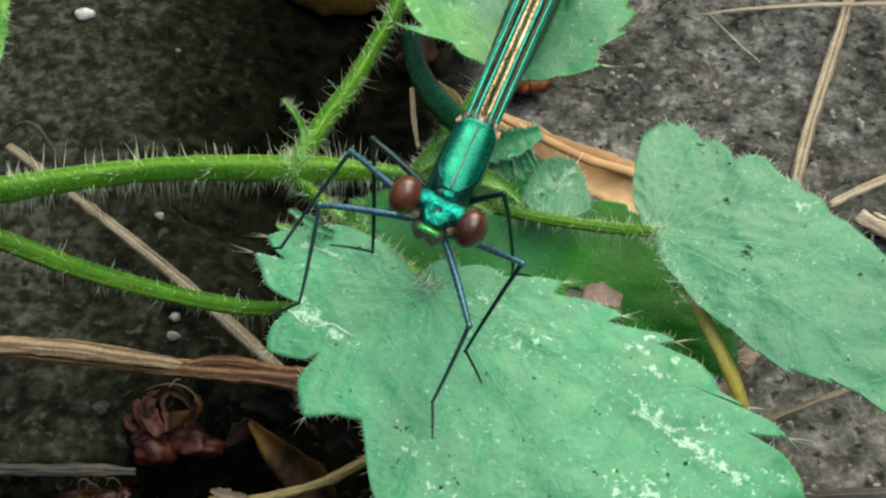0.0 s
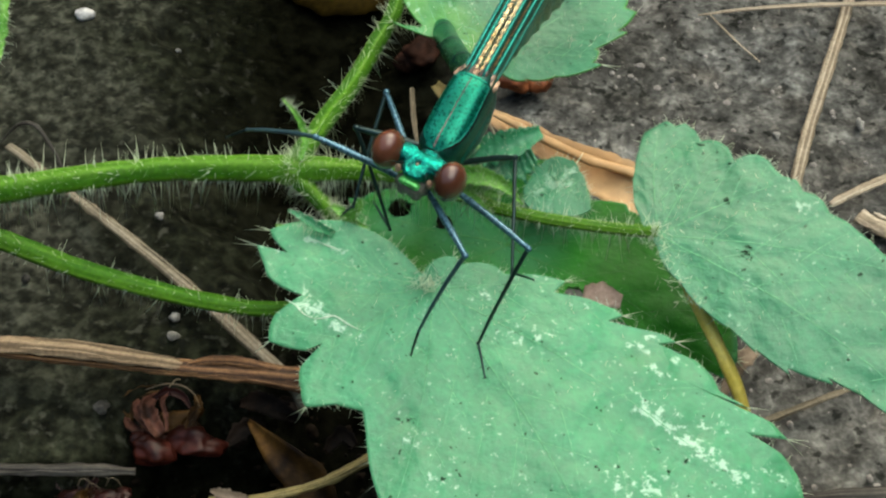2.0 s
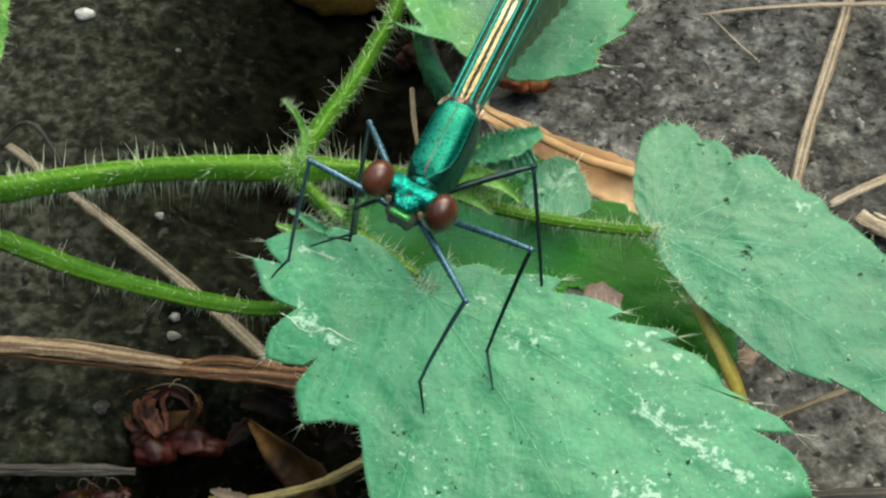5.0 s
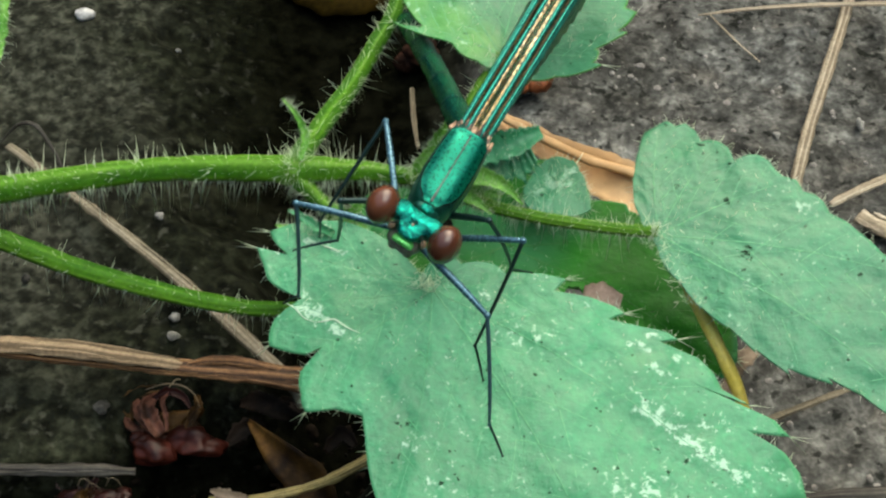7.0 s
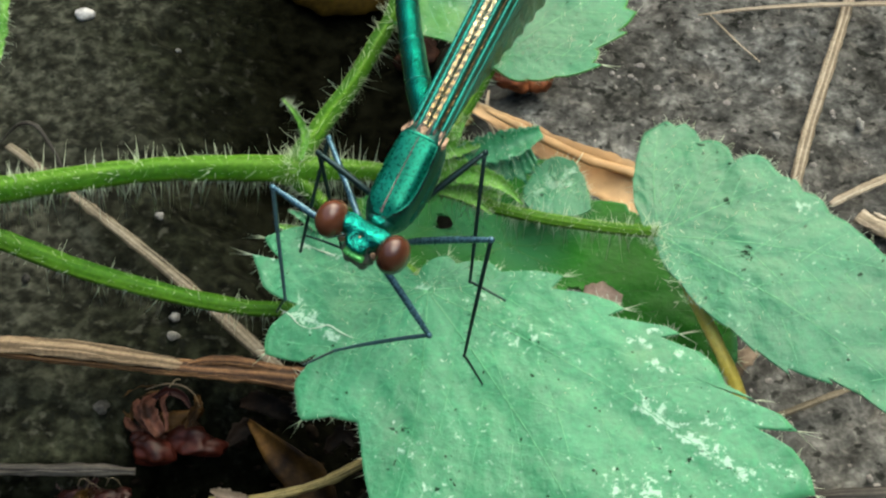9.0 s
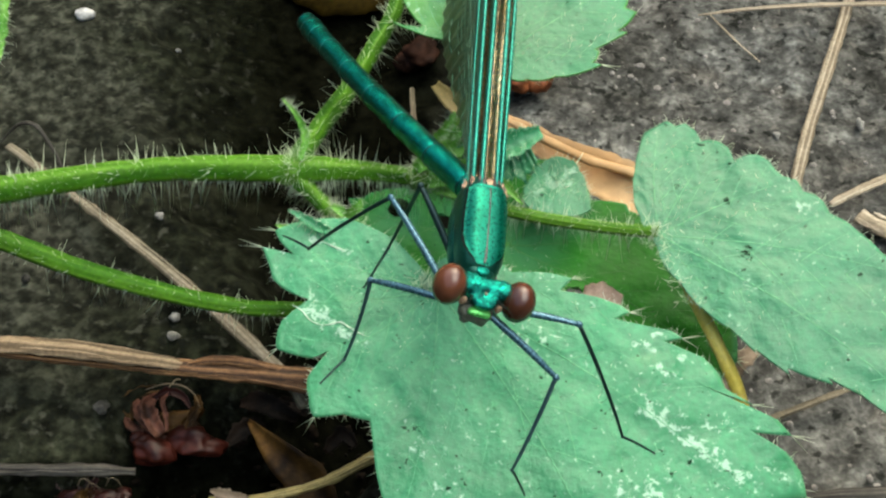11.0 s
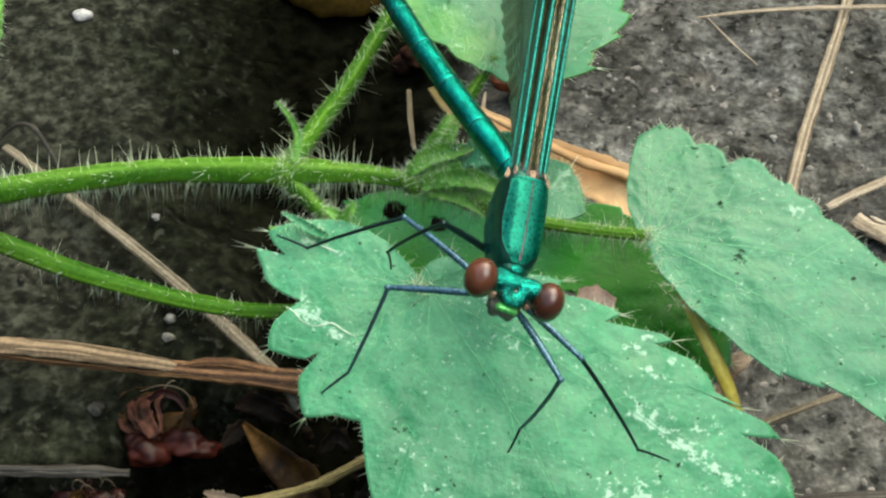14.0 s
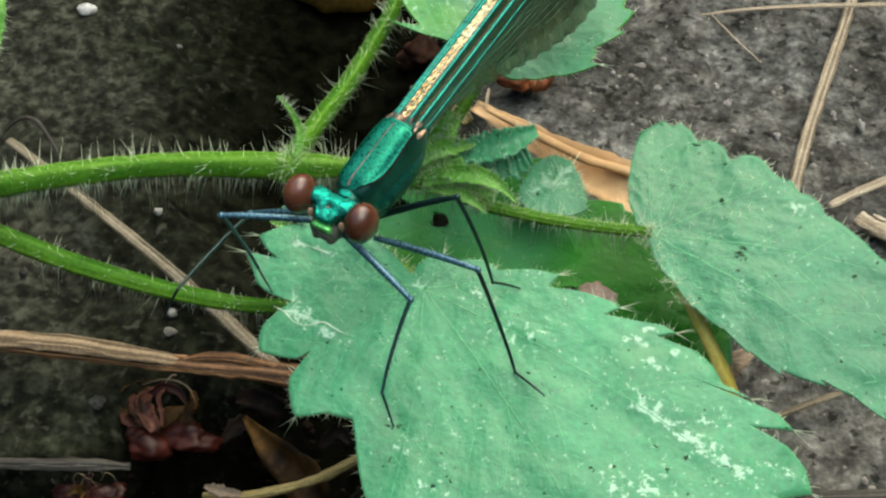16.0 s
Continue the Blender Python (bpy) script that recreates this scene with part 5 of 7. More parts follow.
def body():
    bm = bmesh.new()
    loft(bm, THORAX)
    chest = part("thorax", bm, M_FLANK, damselfly, "dark metallic green thorax")
    bm = bmesh.new()
    tube(bm, [roof(x, 0) + Vector((0, 0, 0.05)) for x in (2.9, 2.4, 1.6, 0.6, -0.6, -1.8, -2.4)], (0.08, 0.09, 0.05, 0.038, 0.034, 0.03, 0.03), 8)
    part("keel", bm, M_SUTURE, chest, "thin pinkish seam along the back")
    for sg in (1, -1):
        part("plate_border", back_plate(sg, 0.05, 0.045), M_BLACK, chest, "black border of the back plate")
        part("back_plate", back_plate(sg, 0.0, 0.08), M_GREEN, chest, "smooth metallic green back plate")
        bm = bmesh.new()
        loft(bm, [(1.9, -0.2, 0.3, 0.6), (1.0, -0.35, 0.42, 0.95), (-0.5, -0.3, 0.5, 1.2), (-2.0, -0.05, 0.45, 1.1), (-3.0, 0.3, 0.3, 0.7)], 16, 2)
        for v in bm.verts:
            v.co.y += sg * 1.2
        part("flank", bm, M_SIDE, chest, "dark teal side plate")
    bm = bmesh.new()
    tube(bm, [roof(-2.55, s) + Vector((0, 0, 0.0)) for s in (-0.72, -0.4, 0, 0.4, 0.72)], (0.09, 0.12, 0.13, 0.12, 0.09), 8)
    part("collar", bm, M_GREEN, chest, "green cross ridge before the wings")
    for x, y, z, s in ((-3.05, 0.95, 2.25, 0.34), (-3.05, -0.95, 2.25, 0.34), (-3.6, 0.75, 2.1, 0.34), (-3.6, -0.75, 2.1, 0.34), (-2.95, 1.3, 1.8, 0.32), (-2.95, -1.3, 1.8, 0.32), (-2.9, 0.0, 2.75, 0.26)):
        bm = bmesh.new()
        lump(bm, (x, y, z), (s * 1.35, s * 0.7, s * 0.45), x + y * 3, 1.1, 3, 1.6)
        part("wing_joint", bm, M_TAN, chest, "pale tan wing joint")
    for sg in (1, -1):
        for x, y, z in ((-2.7, 0.35, 2.45), (-3.0, 0.62, 2.4), (-3.35, 0.95, 2.1), (-2.75, 1.12, 2.1)):
            bm = bmesh.new()
            tube(bm, [(x + 0.25, sg * (y - 0.05), z - 0.12), (x - 0.2, sg * y, z + 0.16), (x - 0.8, sg * y * 0.95, z + 0.14), (x - 1.4, sg * y * 0.9, z + 0.2)], (0.1, 0.13, 0.1, 0.06), 8, per=4, wobble=0.3)
            part("wing_root", bm, M_ROOT, chest, "dark brown root of a wing vein")
    bm = bmesh.new()
    ball(bm, (3.05, 0, 0.7), (0.75, 0.95, 0.75), 20, 0.15, 2)
    ball(bm, (2.75, 0, 0.35), (0.7, 1.2, 1.0), 20, 0.1, 3)
    neck = part("neck_plate", bm, M_FLANK, damselfly, "dark green neck shield")
    bm = bmesh.new()
    ball(bm, (3.3, 0, 1.3), (0.34, 0.46, 0.26), 20, 0.2, 5)
    part("neck_lobe", bm, M_HEAD, neck, "small shiny blue-green lobe of the neck")
    bm = bmesh.new()
    loft(bm, [(3.2, -0.5, 0.5, 0.5), (2.4, -1.1, 0.9, 0.7), (1.0, -1.6, 1.1, 0.9), (-0.6, -1.7, 1.0, 0.8), (-1.6, -1.3, 0.7, 0.6)], 16, 2)
    part("underside", bm, M_FLANK, damselfly, "dark underside where the legs join")


def head():
    o = -HEAD_AT
    bm = bmesh.new()
    ball(bm, (4.6, 0, 1.3), (0.8, 1.75, 0.85), 26, 0.05, 1)
    ball(bm, (5.1, 0, 1.2), (0.6, 1.3, 0.65), 20, 0.05, 2)
    for v in bm.verts:
        v.co += o
    hd = part("head", bm, M_FLANK, damselfly, "broad dark metallic green head")
    hd.location = HEAD_AT * MM
    bm = bmesh.new()
    fused(bm, Vector((4.9, 0, 1.2)) + o, [((Vector(c) + o), r, w) for c, r, w in (
        ((4.7, 0, 1.42), (0.8, 1.7, 0.8), 1), ((4.55, 1.15, 1.86), (0.56, 0.66, 0.42), 1), ((4.55, -1.15, 1.86), (0.56, 0.66, 0.42), 1),
        ((5.5, 0, 1.3), (0.5, 0.72, 0.5), 1), ((5.5, 0.52, 1.62), (0.3, 0.26, 0.22), 1), ((5.5, -0.52, 1.62), (0.3, 0.26, 0.22), 1),
        ((5.82, 0, 1.5), (0.24, 0.55, 0.24), 1), ((5.22, 0, 2.12), (0.26, 0.34, 0.28), -1.2))])
    part("crown", bm, M_HEAD, hd, "uneven shiny blue-green crown and forehead")
    bm = bmesh.new()
    ball(bm, (0, 0, 0), (1, 1, 1), 24)
    for v in bm.verts:
        p = [math.copysign(abs(q) ** 0.6, q) for q in v.co]
        v.co = Vector((5.98 + 0.27 * p[0], 0.74 * p[1], 0.92 + 0.24 * p[2] - 0.12 * p[1] * p[1])) + o
    part("lip", bm, M_LIP, hd, "shiny yellow-green upper lip")
    bm = bmesh.new()
    ball(bm, (5.5, 0, 0.25), (0.75, 1.15, 0.75), 18, 0.15, 9)
    ball(bm, (5.75, 0.5, -0.1), (0.45, 0.4, 0.45), 12, 0.1, 10)
    ball(bm, (5.75, -0.5, -0.1), (0.45, 0.4, 0.45), 12, 0.1, 11)
    for v in bm.verts:
        v.co += o
    part("mouthparts", bm, M_MOUTH, hd, "dull grey mouthparts")
    for sg in (1, -1):
        bm = bmesh.new()
        ball(bm, (EYE_SPOT[0], sg * (EYE_SPOT[1] - 0.08), EYE_SPOT[2] - 0.1), (1.24, 1.02, 1.36), 32)
        for v in bm.verts:
            v.co += o
        part("eye", bm, M_EYE, hd, "glossy dark brown compound eye")
        bm = bmesh.new()
        tube(bm, [Vector(p) + o for p in ((5.5, sg * 0.85, 1.75), (5.85, sg * 1.0, 2.0), (6.3, sg * 1.25, 2.35), (6.9, sg * 1.5, 2.6))], (0.11, 0.08, 0.03, 0.012), 8)
        part("antenna", bm, M_BLACK, hd, "short black antenna")
    for sg in (1, -1):
        bm = bmesh.new()
        ball(bm, Vector((5.5, sg * 1.16, 1.05)) + o, (0.2, 0.22, 0.36), 12, 0.3, sg)
        part("cheek", bm, M_TAN, hd, "pale pinkish cheek beside the eye")
    for y, x, z in ((0.0, 5.22, 1.9), (0.3, 4.95, 2.0), (-0.3, 4.95, 2.0)):
        bm = bmesh.new()
        ball(bm, Vector((x, y, z)) + o, (0.09, 0.09, 0.08), 12)
        part("simple_eye", bm, M_TAN if y == 0 else M_EYE, hd, "tiny bead-like eye")
    return hd


WING_PROFILE = (0.95, 1.6, 2.5, 3.6, 4.8, 6.0, 7.1, 8.0, 8.1, 7.7, 6.8, 5.2, 1.0)


def wing_place(f, c, length):
    """A place on the wing: f along it, c across it from the leading edge; pleated near the leading edge."""
    w = along(WING_PROFILE, f)
    y = c * w
    pleat = (0.0, -0.12, 0.05, -0.15, 0.05, -0.1, 0.04, -0.06, 0.0, -0.04, 0.0)
    z = along(pleat, min(1, y / 3.0)) * min(1, 0.35 + 2 * f)
    edge = max(0, c - 0.72) / 0.28
    # rippled towards the trailing edge, which is scalloped
    swell = min(1, max(0, (c - 0.5) / 0.3)) * min(1, 4 * f)
    z += 0.09 * swell * math.sin(f * 122 + 5 * c)
    y -= 0.22 * edge * abs(math.sin(f * 61 + 2.5))
    lead = 18 * max(0, f - 0.8) ** 2
    return Vector((f * length, y + lead, z))


def wing(sg, at, splay, tip, length, seed, strip, strip_mat):
    """One wing folded back over the body, its leading edge up."""
    bm = bmesh.new()
    na, nc = 200, 26
    grid = [[bm.verts.new(wing_place(i / na, (j / nc) ** 1.3, length)) for j in range(nc + 1)] for i in range(na + 1)]
    for a, b in zip(grid, grid[1:]):
        for j in range(nc):
            bm.faces.new((a[j], a[j + 1], b[j + 1], b[j]))
    geom = bmesh.ops.solidify(bm, geom=bm.faces[:], thickness=0.012)
    ob = part("wing", bm, M_WING, damselfly, "folded olive-tinted wing with metallic green veins")
    along_w = Vector((-math.cos(radians(11)), sg * math.sin(radians(splay)), math.sin(radians(11)))).normalized()
    across = Vector((-math.sin(radians(11)), sg * math.sin(radians(tip)), -math.cos(radians(11))))
    across = (across - across.project(along_w)).normalized()
    up = along_w.cross(across)
    m = Matrix((along_w, across, up)).transposed().to_4x4()
    if sg < 0:
        m = m @ Matrix.Diagonal((1, 1, -1, 1))
        for v in ob.data.vertices:
            v.co.z *= -1
        ob.data.flip_normals()
        m = Matrix((along_w, across, up)).transposed().to_4x4()
    m.translation = Vector(at) * MM
    ob.matrix_basis = m
    z = -1 if sg < 0 else 1

    def spot(f, c):
        p = wing_place(f, c, length)
        return Vector((p.x, p.y, p.z * z))
    # long veins
    for mmo, r in ((0.0, 0.16), (0.42, 0.045), (0.85, 0.1), (1.12, 0.03), (1.4, 0.055), (1.68, 0.03), (1.95, 0.055), (2.3, 0.03), (2.65, 0.05), (3.1, 0.03), (3.6, 0.035), (4.2, 0.03), (4.8, 0.03), (6.2, 0.03)):
        pts = []
        for k in range(25):
            f = k / 24 * 0.97
            w = along(WING_PROFILE, f)
            c = min(1, mmo / w * (1 if mmo < 1 else 0.35 + 0.65 * min(1, f * 1.8))) if mmo else 0
            if c < 0.98:
                pts.append(spot(f, c))
        bm = bmesh.new()
        tube(bm, pts, (r, r, r * 0.8), 6, per=2)
        part("vein", bm, M_VEIN if mmo in (0.0, 0.85) else M_VEIN_DULL, ob)
    # gold cells behind the leading edge
    bm = bmesh.new()
    rows = []
    for k in range(160):
        f = 0.005 + k / 160 * 0.8
        rows.append([bm.verts.new(Vector((f * length, 0.03 + 0.05 * math.sin(k * 1.57), z * c))) for c in (0.03, strip * 0.5, strip)])
    for a, b in zip(rows, rows[1:]):
        for j in range(2):
            bm.faces.new((a[j], a[j + 1], b[j + 1], b[j]))
    bmesh.ops.solidify(bm, geom=bm.faces[:], thickness=0.03)
    edge_part = part("leading_edge", bm, strip_mat, ob, "gold-tinted cells along the leading edge")
    bm = bmesh.new()
    x = 0.3
    while x < length * 0.8:
        w = strip
        tube(bm, [Vector((x, -0.02, 0)), Vector((x, -0.03, z * w * 0.5)), Vector((x, -0.02, z * w))], (0.022, 0.022), 5, per=1)
        x += 0.62
    tagged(part("rung_net", bm, M_DARK, ob, "dark rungs across the gold cells"), kind="stuff")
    # cross veins
    rng = random.Random(seed)
    bm = bmesh.new()
    lanes = (0.0, 0.42, 0.85, 1.35, 1.9, 2.6, 3.6, 4.8, 6.2, 7.6)
    for lane, (c0, c1) in enumerate(zip(lanes, lanes[1:])):
        step = 0.38 if c0 < 1 else 0.75
        x = 0.6 + rng.random() * step
        while x < length * 0.93:
            f = x / length
            w = along(WING_PROFILE, f)
            k = 0.35 + 0.65 * min(1, f * 1.8)
            a, b = c0 * (1 if c0 < 1 else k) / w, c1 * (1 if c1 < 1 else k) / w
            if b < 1:
                tube(bm, [spot(f, a), spot(min(1, f + 0.002), (a + b) / 2), spot(f + 0.004, b)], (0.022, 0.022), 4, per=1)
            x += step * rng.uniform(0.8, 1.25)
    tagged(part("vein_net", bm, M_VEIN_DULL, ob, "fine net of dark green cross veins"), kind="stuff")
    return ob


def tail_segment(k, n, length):
    """One ring of the tail, along +z from its front end."""
    r = (0.95, 0.95, 0.92, 0.90, 0.88, 0.87, 0.88, 0.93, 0.82)[k]
    bm = bmesh.new()
    tube(bm, [(0, 0, -0.06), (0, 0, 0.12), (0, 0, 0.4), (0, 0, max(0.5, length * 0.5)), (0, 0, length - 0.3), (0, 0, length - 0.05), (0, 0, length + 0.03)],
         (r * 0.95, r * 0.99, r, r * 0.98, r, r * 1.015, r * 0.97), 20, per=3, up=(1, 0, 0))
    ob = part("tail_segment", bm, M_TAIL, damselfly, "metallic teal-green ring of the slender tail")
    bm = bmesh.new()
    tube(bm, [(0, 0, length - 0.10), (0, 0, length - 0.05), (0, 0, length)], (r * 1.02, r * 1.025, r * 1.02), 20, per=2, up=(1, 0, 0))
    part("joint", bm, M_BLACK, ob, "dark ring between tail segments")
    bm = bmesh.new()
    tube(bm, [(-r * 0.55, 0, 0), (-r * 0.6, 0, length * 0.5), (-r * 0.55, 0, length)], (r * 0.55, r * 0.55, r * 0.55), 12, per=3, up=(0, 1, 0))
    part("belly", bm, M_MOUTH, ob, "dull grey-brown underside")
    if k == n - 1:
        for sg in (1, -1):
            bm = bmesh.new()
            tube(bm, [(0.2, sg * 0.3, length - 0.1), (0.25, sg * 0.38, length + 0.4), (0.2, sg * 0.3, length + 0.8)], (0.14, 0.11, 0.04), 8, per=4, up=(1, 0, 0))
            part("tail_hook", bm, M_DARK, ob, "small dark tail appendage")
    return ob


def limb(name, length, radii, mat, spines, seed, label, hook=False):
    """A leg joint along +z, with its spines."""
    rng = random.Random(seed)
    bm = bmesh.new()
    bow = 0.03 * length
    tube(bm, [(0, 0, -0.05), (bow * 0.6, 0, length * 0.3), (bow * 0.6, 0, length * 0.7), (0, 0, length)], radii, 10, per=5, up=(1, 0, 0))
    ball(bm, (0, 0, length), (radii[-1] * 1.35, radii[-1] * 1.35, radii[-1] * 1.5), 10)
    if hook:
        for sg in (1, -1):
            needle(bm, Vector((0, 0, length - 0.05)), Vector((0.3, sg * 0.8, 0.7)), 0.3, 0.035)
    ob = part(name, bm, mat, damselfly, label)
    if spines:
        bm = bmesh.new()
        for k in range(spines):
            z = length * (0.12 + 0.83 * k / spines)
            for sg in (1, -1):
                needle(bm, Vector((bow * 0.5, sg * 0.05, z)), Vector((rng.uniform(-0.5, 0.3), sg * 1.0, 0.75)), rng.uniform(0.5, 0.85) * min(1, length / 6), 0.022)
        tagged(part("spine_fringe", bm, M_BLACK, ob, "two rows of fine black spines"), kind="stuff")
    return ob


def aim(a, b):
    """A pose at a whose z axis points to b."""
    w = (Vector(b) - Vector(a)).normalized()
    x = Vector((0, 0, 1)) - w * w.z
    if x.length < 0.05:
        x = Vector((1, 0, 0)) - w * w.x
    x.normalize()
    m = Matrix((x, w.cross(x), w)).transposed().to_4x4()
    m.translation = Vector(a) * MM
    return m


EYE_SPOT = (4.97, 2.36, 1.67)
TAIL_BASE = (-3.80, 0.00, 0.50)
# lengths of the tail's rings: short at both ends, long between
TAIL_STEPS = (1.3, 4.6, 5.0, 4.9, 4.6, 4.1, 2.6, 1.6, 1.3)
TAIL_COUNT = len(TAIL_STEPS)
# seconds, place, turn in degrees
BODY_ROWS = [
    (0.0, 0.92, -21.22, 32.76, -15.4, -5.7, -106.8),
    (0.5, 0.75, -18.56, 33.95, -14.8, -8.5, -108.7),
    (1.0, -1.48, -20.01, 34.50, 5.3, 3.1, -120.5),
    (1.5, 0.10, -19.58, 34.41, 0.2, 6.2, -119.5),
    (2.0, 0.78, -18.97, 34.71, -3.3, 7.5, -118.0),
    (2.5, 0.40, -19.05, 34.39, -4.2, -3.9, -114.6),
    (3.0, 0.66, -18.51, 34.08, -5.4, -1.0, -114.1),
    (3.5, 0.46, -18.84, 33.84, -4.6, -9.2, -111.0),
    (4.0, 0.38, -18.36, 34.02, -4.0, -2.8, -113.5),
    (6.5, -0.99, -23.51, 32.14, -3.1, 9.4, -113.8),
    (7.0, -0.01, -22.37, 33.18, -19.3, 0.7, -114.8),
    (7.5, -2.92, -23.20, 34.49, -8.4, 16.4, -120.6),
    (8.0, -4.07, -21.65, 34.30, 2.7, -0.9, -129.5),
    (8.5, -5.40, -25.87, 34.52, 5.7, 10.3, -122.4),
    (9.0, -2.53, -23.33, 33.84, -6.0, 13.0, -117.4),
    (11.5, 2.79, -26.72, 31.43, -22.1, -3.0, -86.4),
    (12.5, 2.95, -26.59, 31.56, -22.5, -2.5, -86.5),
    (13.5, 3.44, -26.23, 31.94, -20.8, 1.0, -86.1),
    (13.8, 4.60, -25.92, 31.80, -20.4, 6.9, -86.6),
    (14.0, 4.97, -24.94, 31.64, -22.2, 10.2, -95.9),
    (14.2, 3.07, -25.84, 30.96, -16.24, 6.92, -99.10),
    (14.5, 0.23, -23.56, 32.93, -7.3, 2.0, -103.9),
    (14.75, -1.69, -22.74, 34.08, 1.62, -1.23, -120.14),
    (15.0, -2.03, -22.60, 34.28, 3.2, -1.8, -123.0),
    (15.5, -1.24, -22.78, 34.16, 3.1, -6.1, -120.8),
    (15.8, -2.29, -23.01, 34.03, 6.3, -2.7, -123.3),
    (16.0, -3.66, -22.62, 33.92, 7.0, -0.2, -123.8)]
HEAD_ROWS = [
    (0.0, -0.9, 7.0, -4.5), (0.5, -3.0, 6.7, -0.3), (1.0, -9.8, -6.7, 1.5), (1.5, -3.8, -9.6, -3.4), (2.0, -2.2, -9.5, -3.7), (2.5, -3.8, 2.6, -4.4), (3.0, -4.3, 0.1, -5.7), (3.5, -5.0, 7.9, -7.8), (4.0, -7.3, 0.8, -4.6), (6.5, -1.1, -0.8, -6.9), (7.0, 1.5, 2.0, -3.7), (7.5, 2.4, -3.8, -6.2), (8.0, -5.8, -1.1, 3.0), (8.5, -3.0, -15.8, -6.7), (9.0, 0.2, -2.9, -6.6), (11.5, -3.1, 5.9, 0.9), (12.5, -2.4, 8.9, -1.3), (13.5, -4.9, 3.8, -1.8), (13.8, -2.5, -0.8, -5.5), (14.0, -1.1, -0.6, -4.6), (14.5, 0.0, -6.8, -8.5), (14.75, -6.0, -1.5, 0.8), (15.0, -7.1, -0.6, 2.4), (15.5, -6.2, 4.0, -1.4), (15.8, -6.0, -3.4, -0.9), (16.0, -7.0, -0.3, 2.4)]
# seconds, sideways and upward turn of the tail, and its bend from ring to ring
TAIL_ROWS = [
    (0.0, -27.3, -32.4, 1.96, 0.91), (0.5, -19.4, -23.3, 0.48, -0.05), (1.0, -35.3, -24.0, 0.80, 0.43), (1.5, -45.4, -34.4, 2.24, 0.52), (2.0, -42.7, -36.9, 1.89, 0.40), (2.5, -36.9, -34.7, 2.29, 1.57), (3.0, -37.8, -38.5, 2.41, 1.22), (3.5, -30.4, -27.6, 1.62, 0.79), (4.0, -38.5, -38.8, 2.29, 1.62), (6.5, -31.2, -27.2, 0.16, 0.88), (7.0, -26.7, -31.8, 0.22, -0.84), (7.5, -35.1, -24.0, 0.53, 0.29), (8.0, -28.9, -25.3, 0.98, 0.50), (8.5, -26.8, -25.6, 1.10, 0.55), (9.0, -35.8, -23.6, 1.07, 0.60), (11.5, -23.3, -22.5, 0.64, 0.03), (12.5, -21.9, -22.0, 1.06, 0.17), (13.5, -23.4, -26.0, 1.17, 0.16), (13.8, -23.3, -27.5, 1.27, 0.28), (14.0, -25.9, -24.9, 0.88, 0.25), (14.5, -30.3, -26.2, 0.83, 0.20), (14.75, -39.05, -28.41, 1.03, 0.41), (15.0, -40.6, -28.8, 1.07, 0.45), (15.5, -37.0, -27.0, 1.03, 0.57), (15.8, -29.5, -26.1, 1.11, 0.57), (16.0, -27.0, -25.9, 1.14, 0.57)]
# hip, and the lengths of thigh, shin and foot
LEG_SIZE = {
    "right_front": ((4.57, -1.41, -0.68), (6.21, 7.95, 2.33)),
    "left_front": ((4.86, 0.48, -0.26), (6.39, 8.08, 2.36)),
    "right_middle": ((3.08, -1.42, -1.38), (7.60, 8.22, 2.58)),
    "left_middle": ((2.15, 0.79, -3.29), (7.25, 8.59, 2.62)),
    "right_hind": ((0.94, -0.58, -1.71), (5.82, 8.14, 3.30)),
    "left_hind": ((0.77, 0.14, -2.84), (6.95, 8.97, 2.67))}
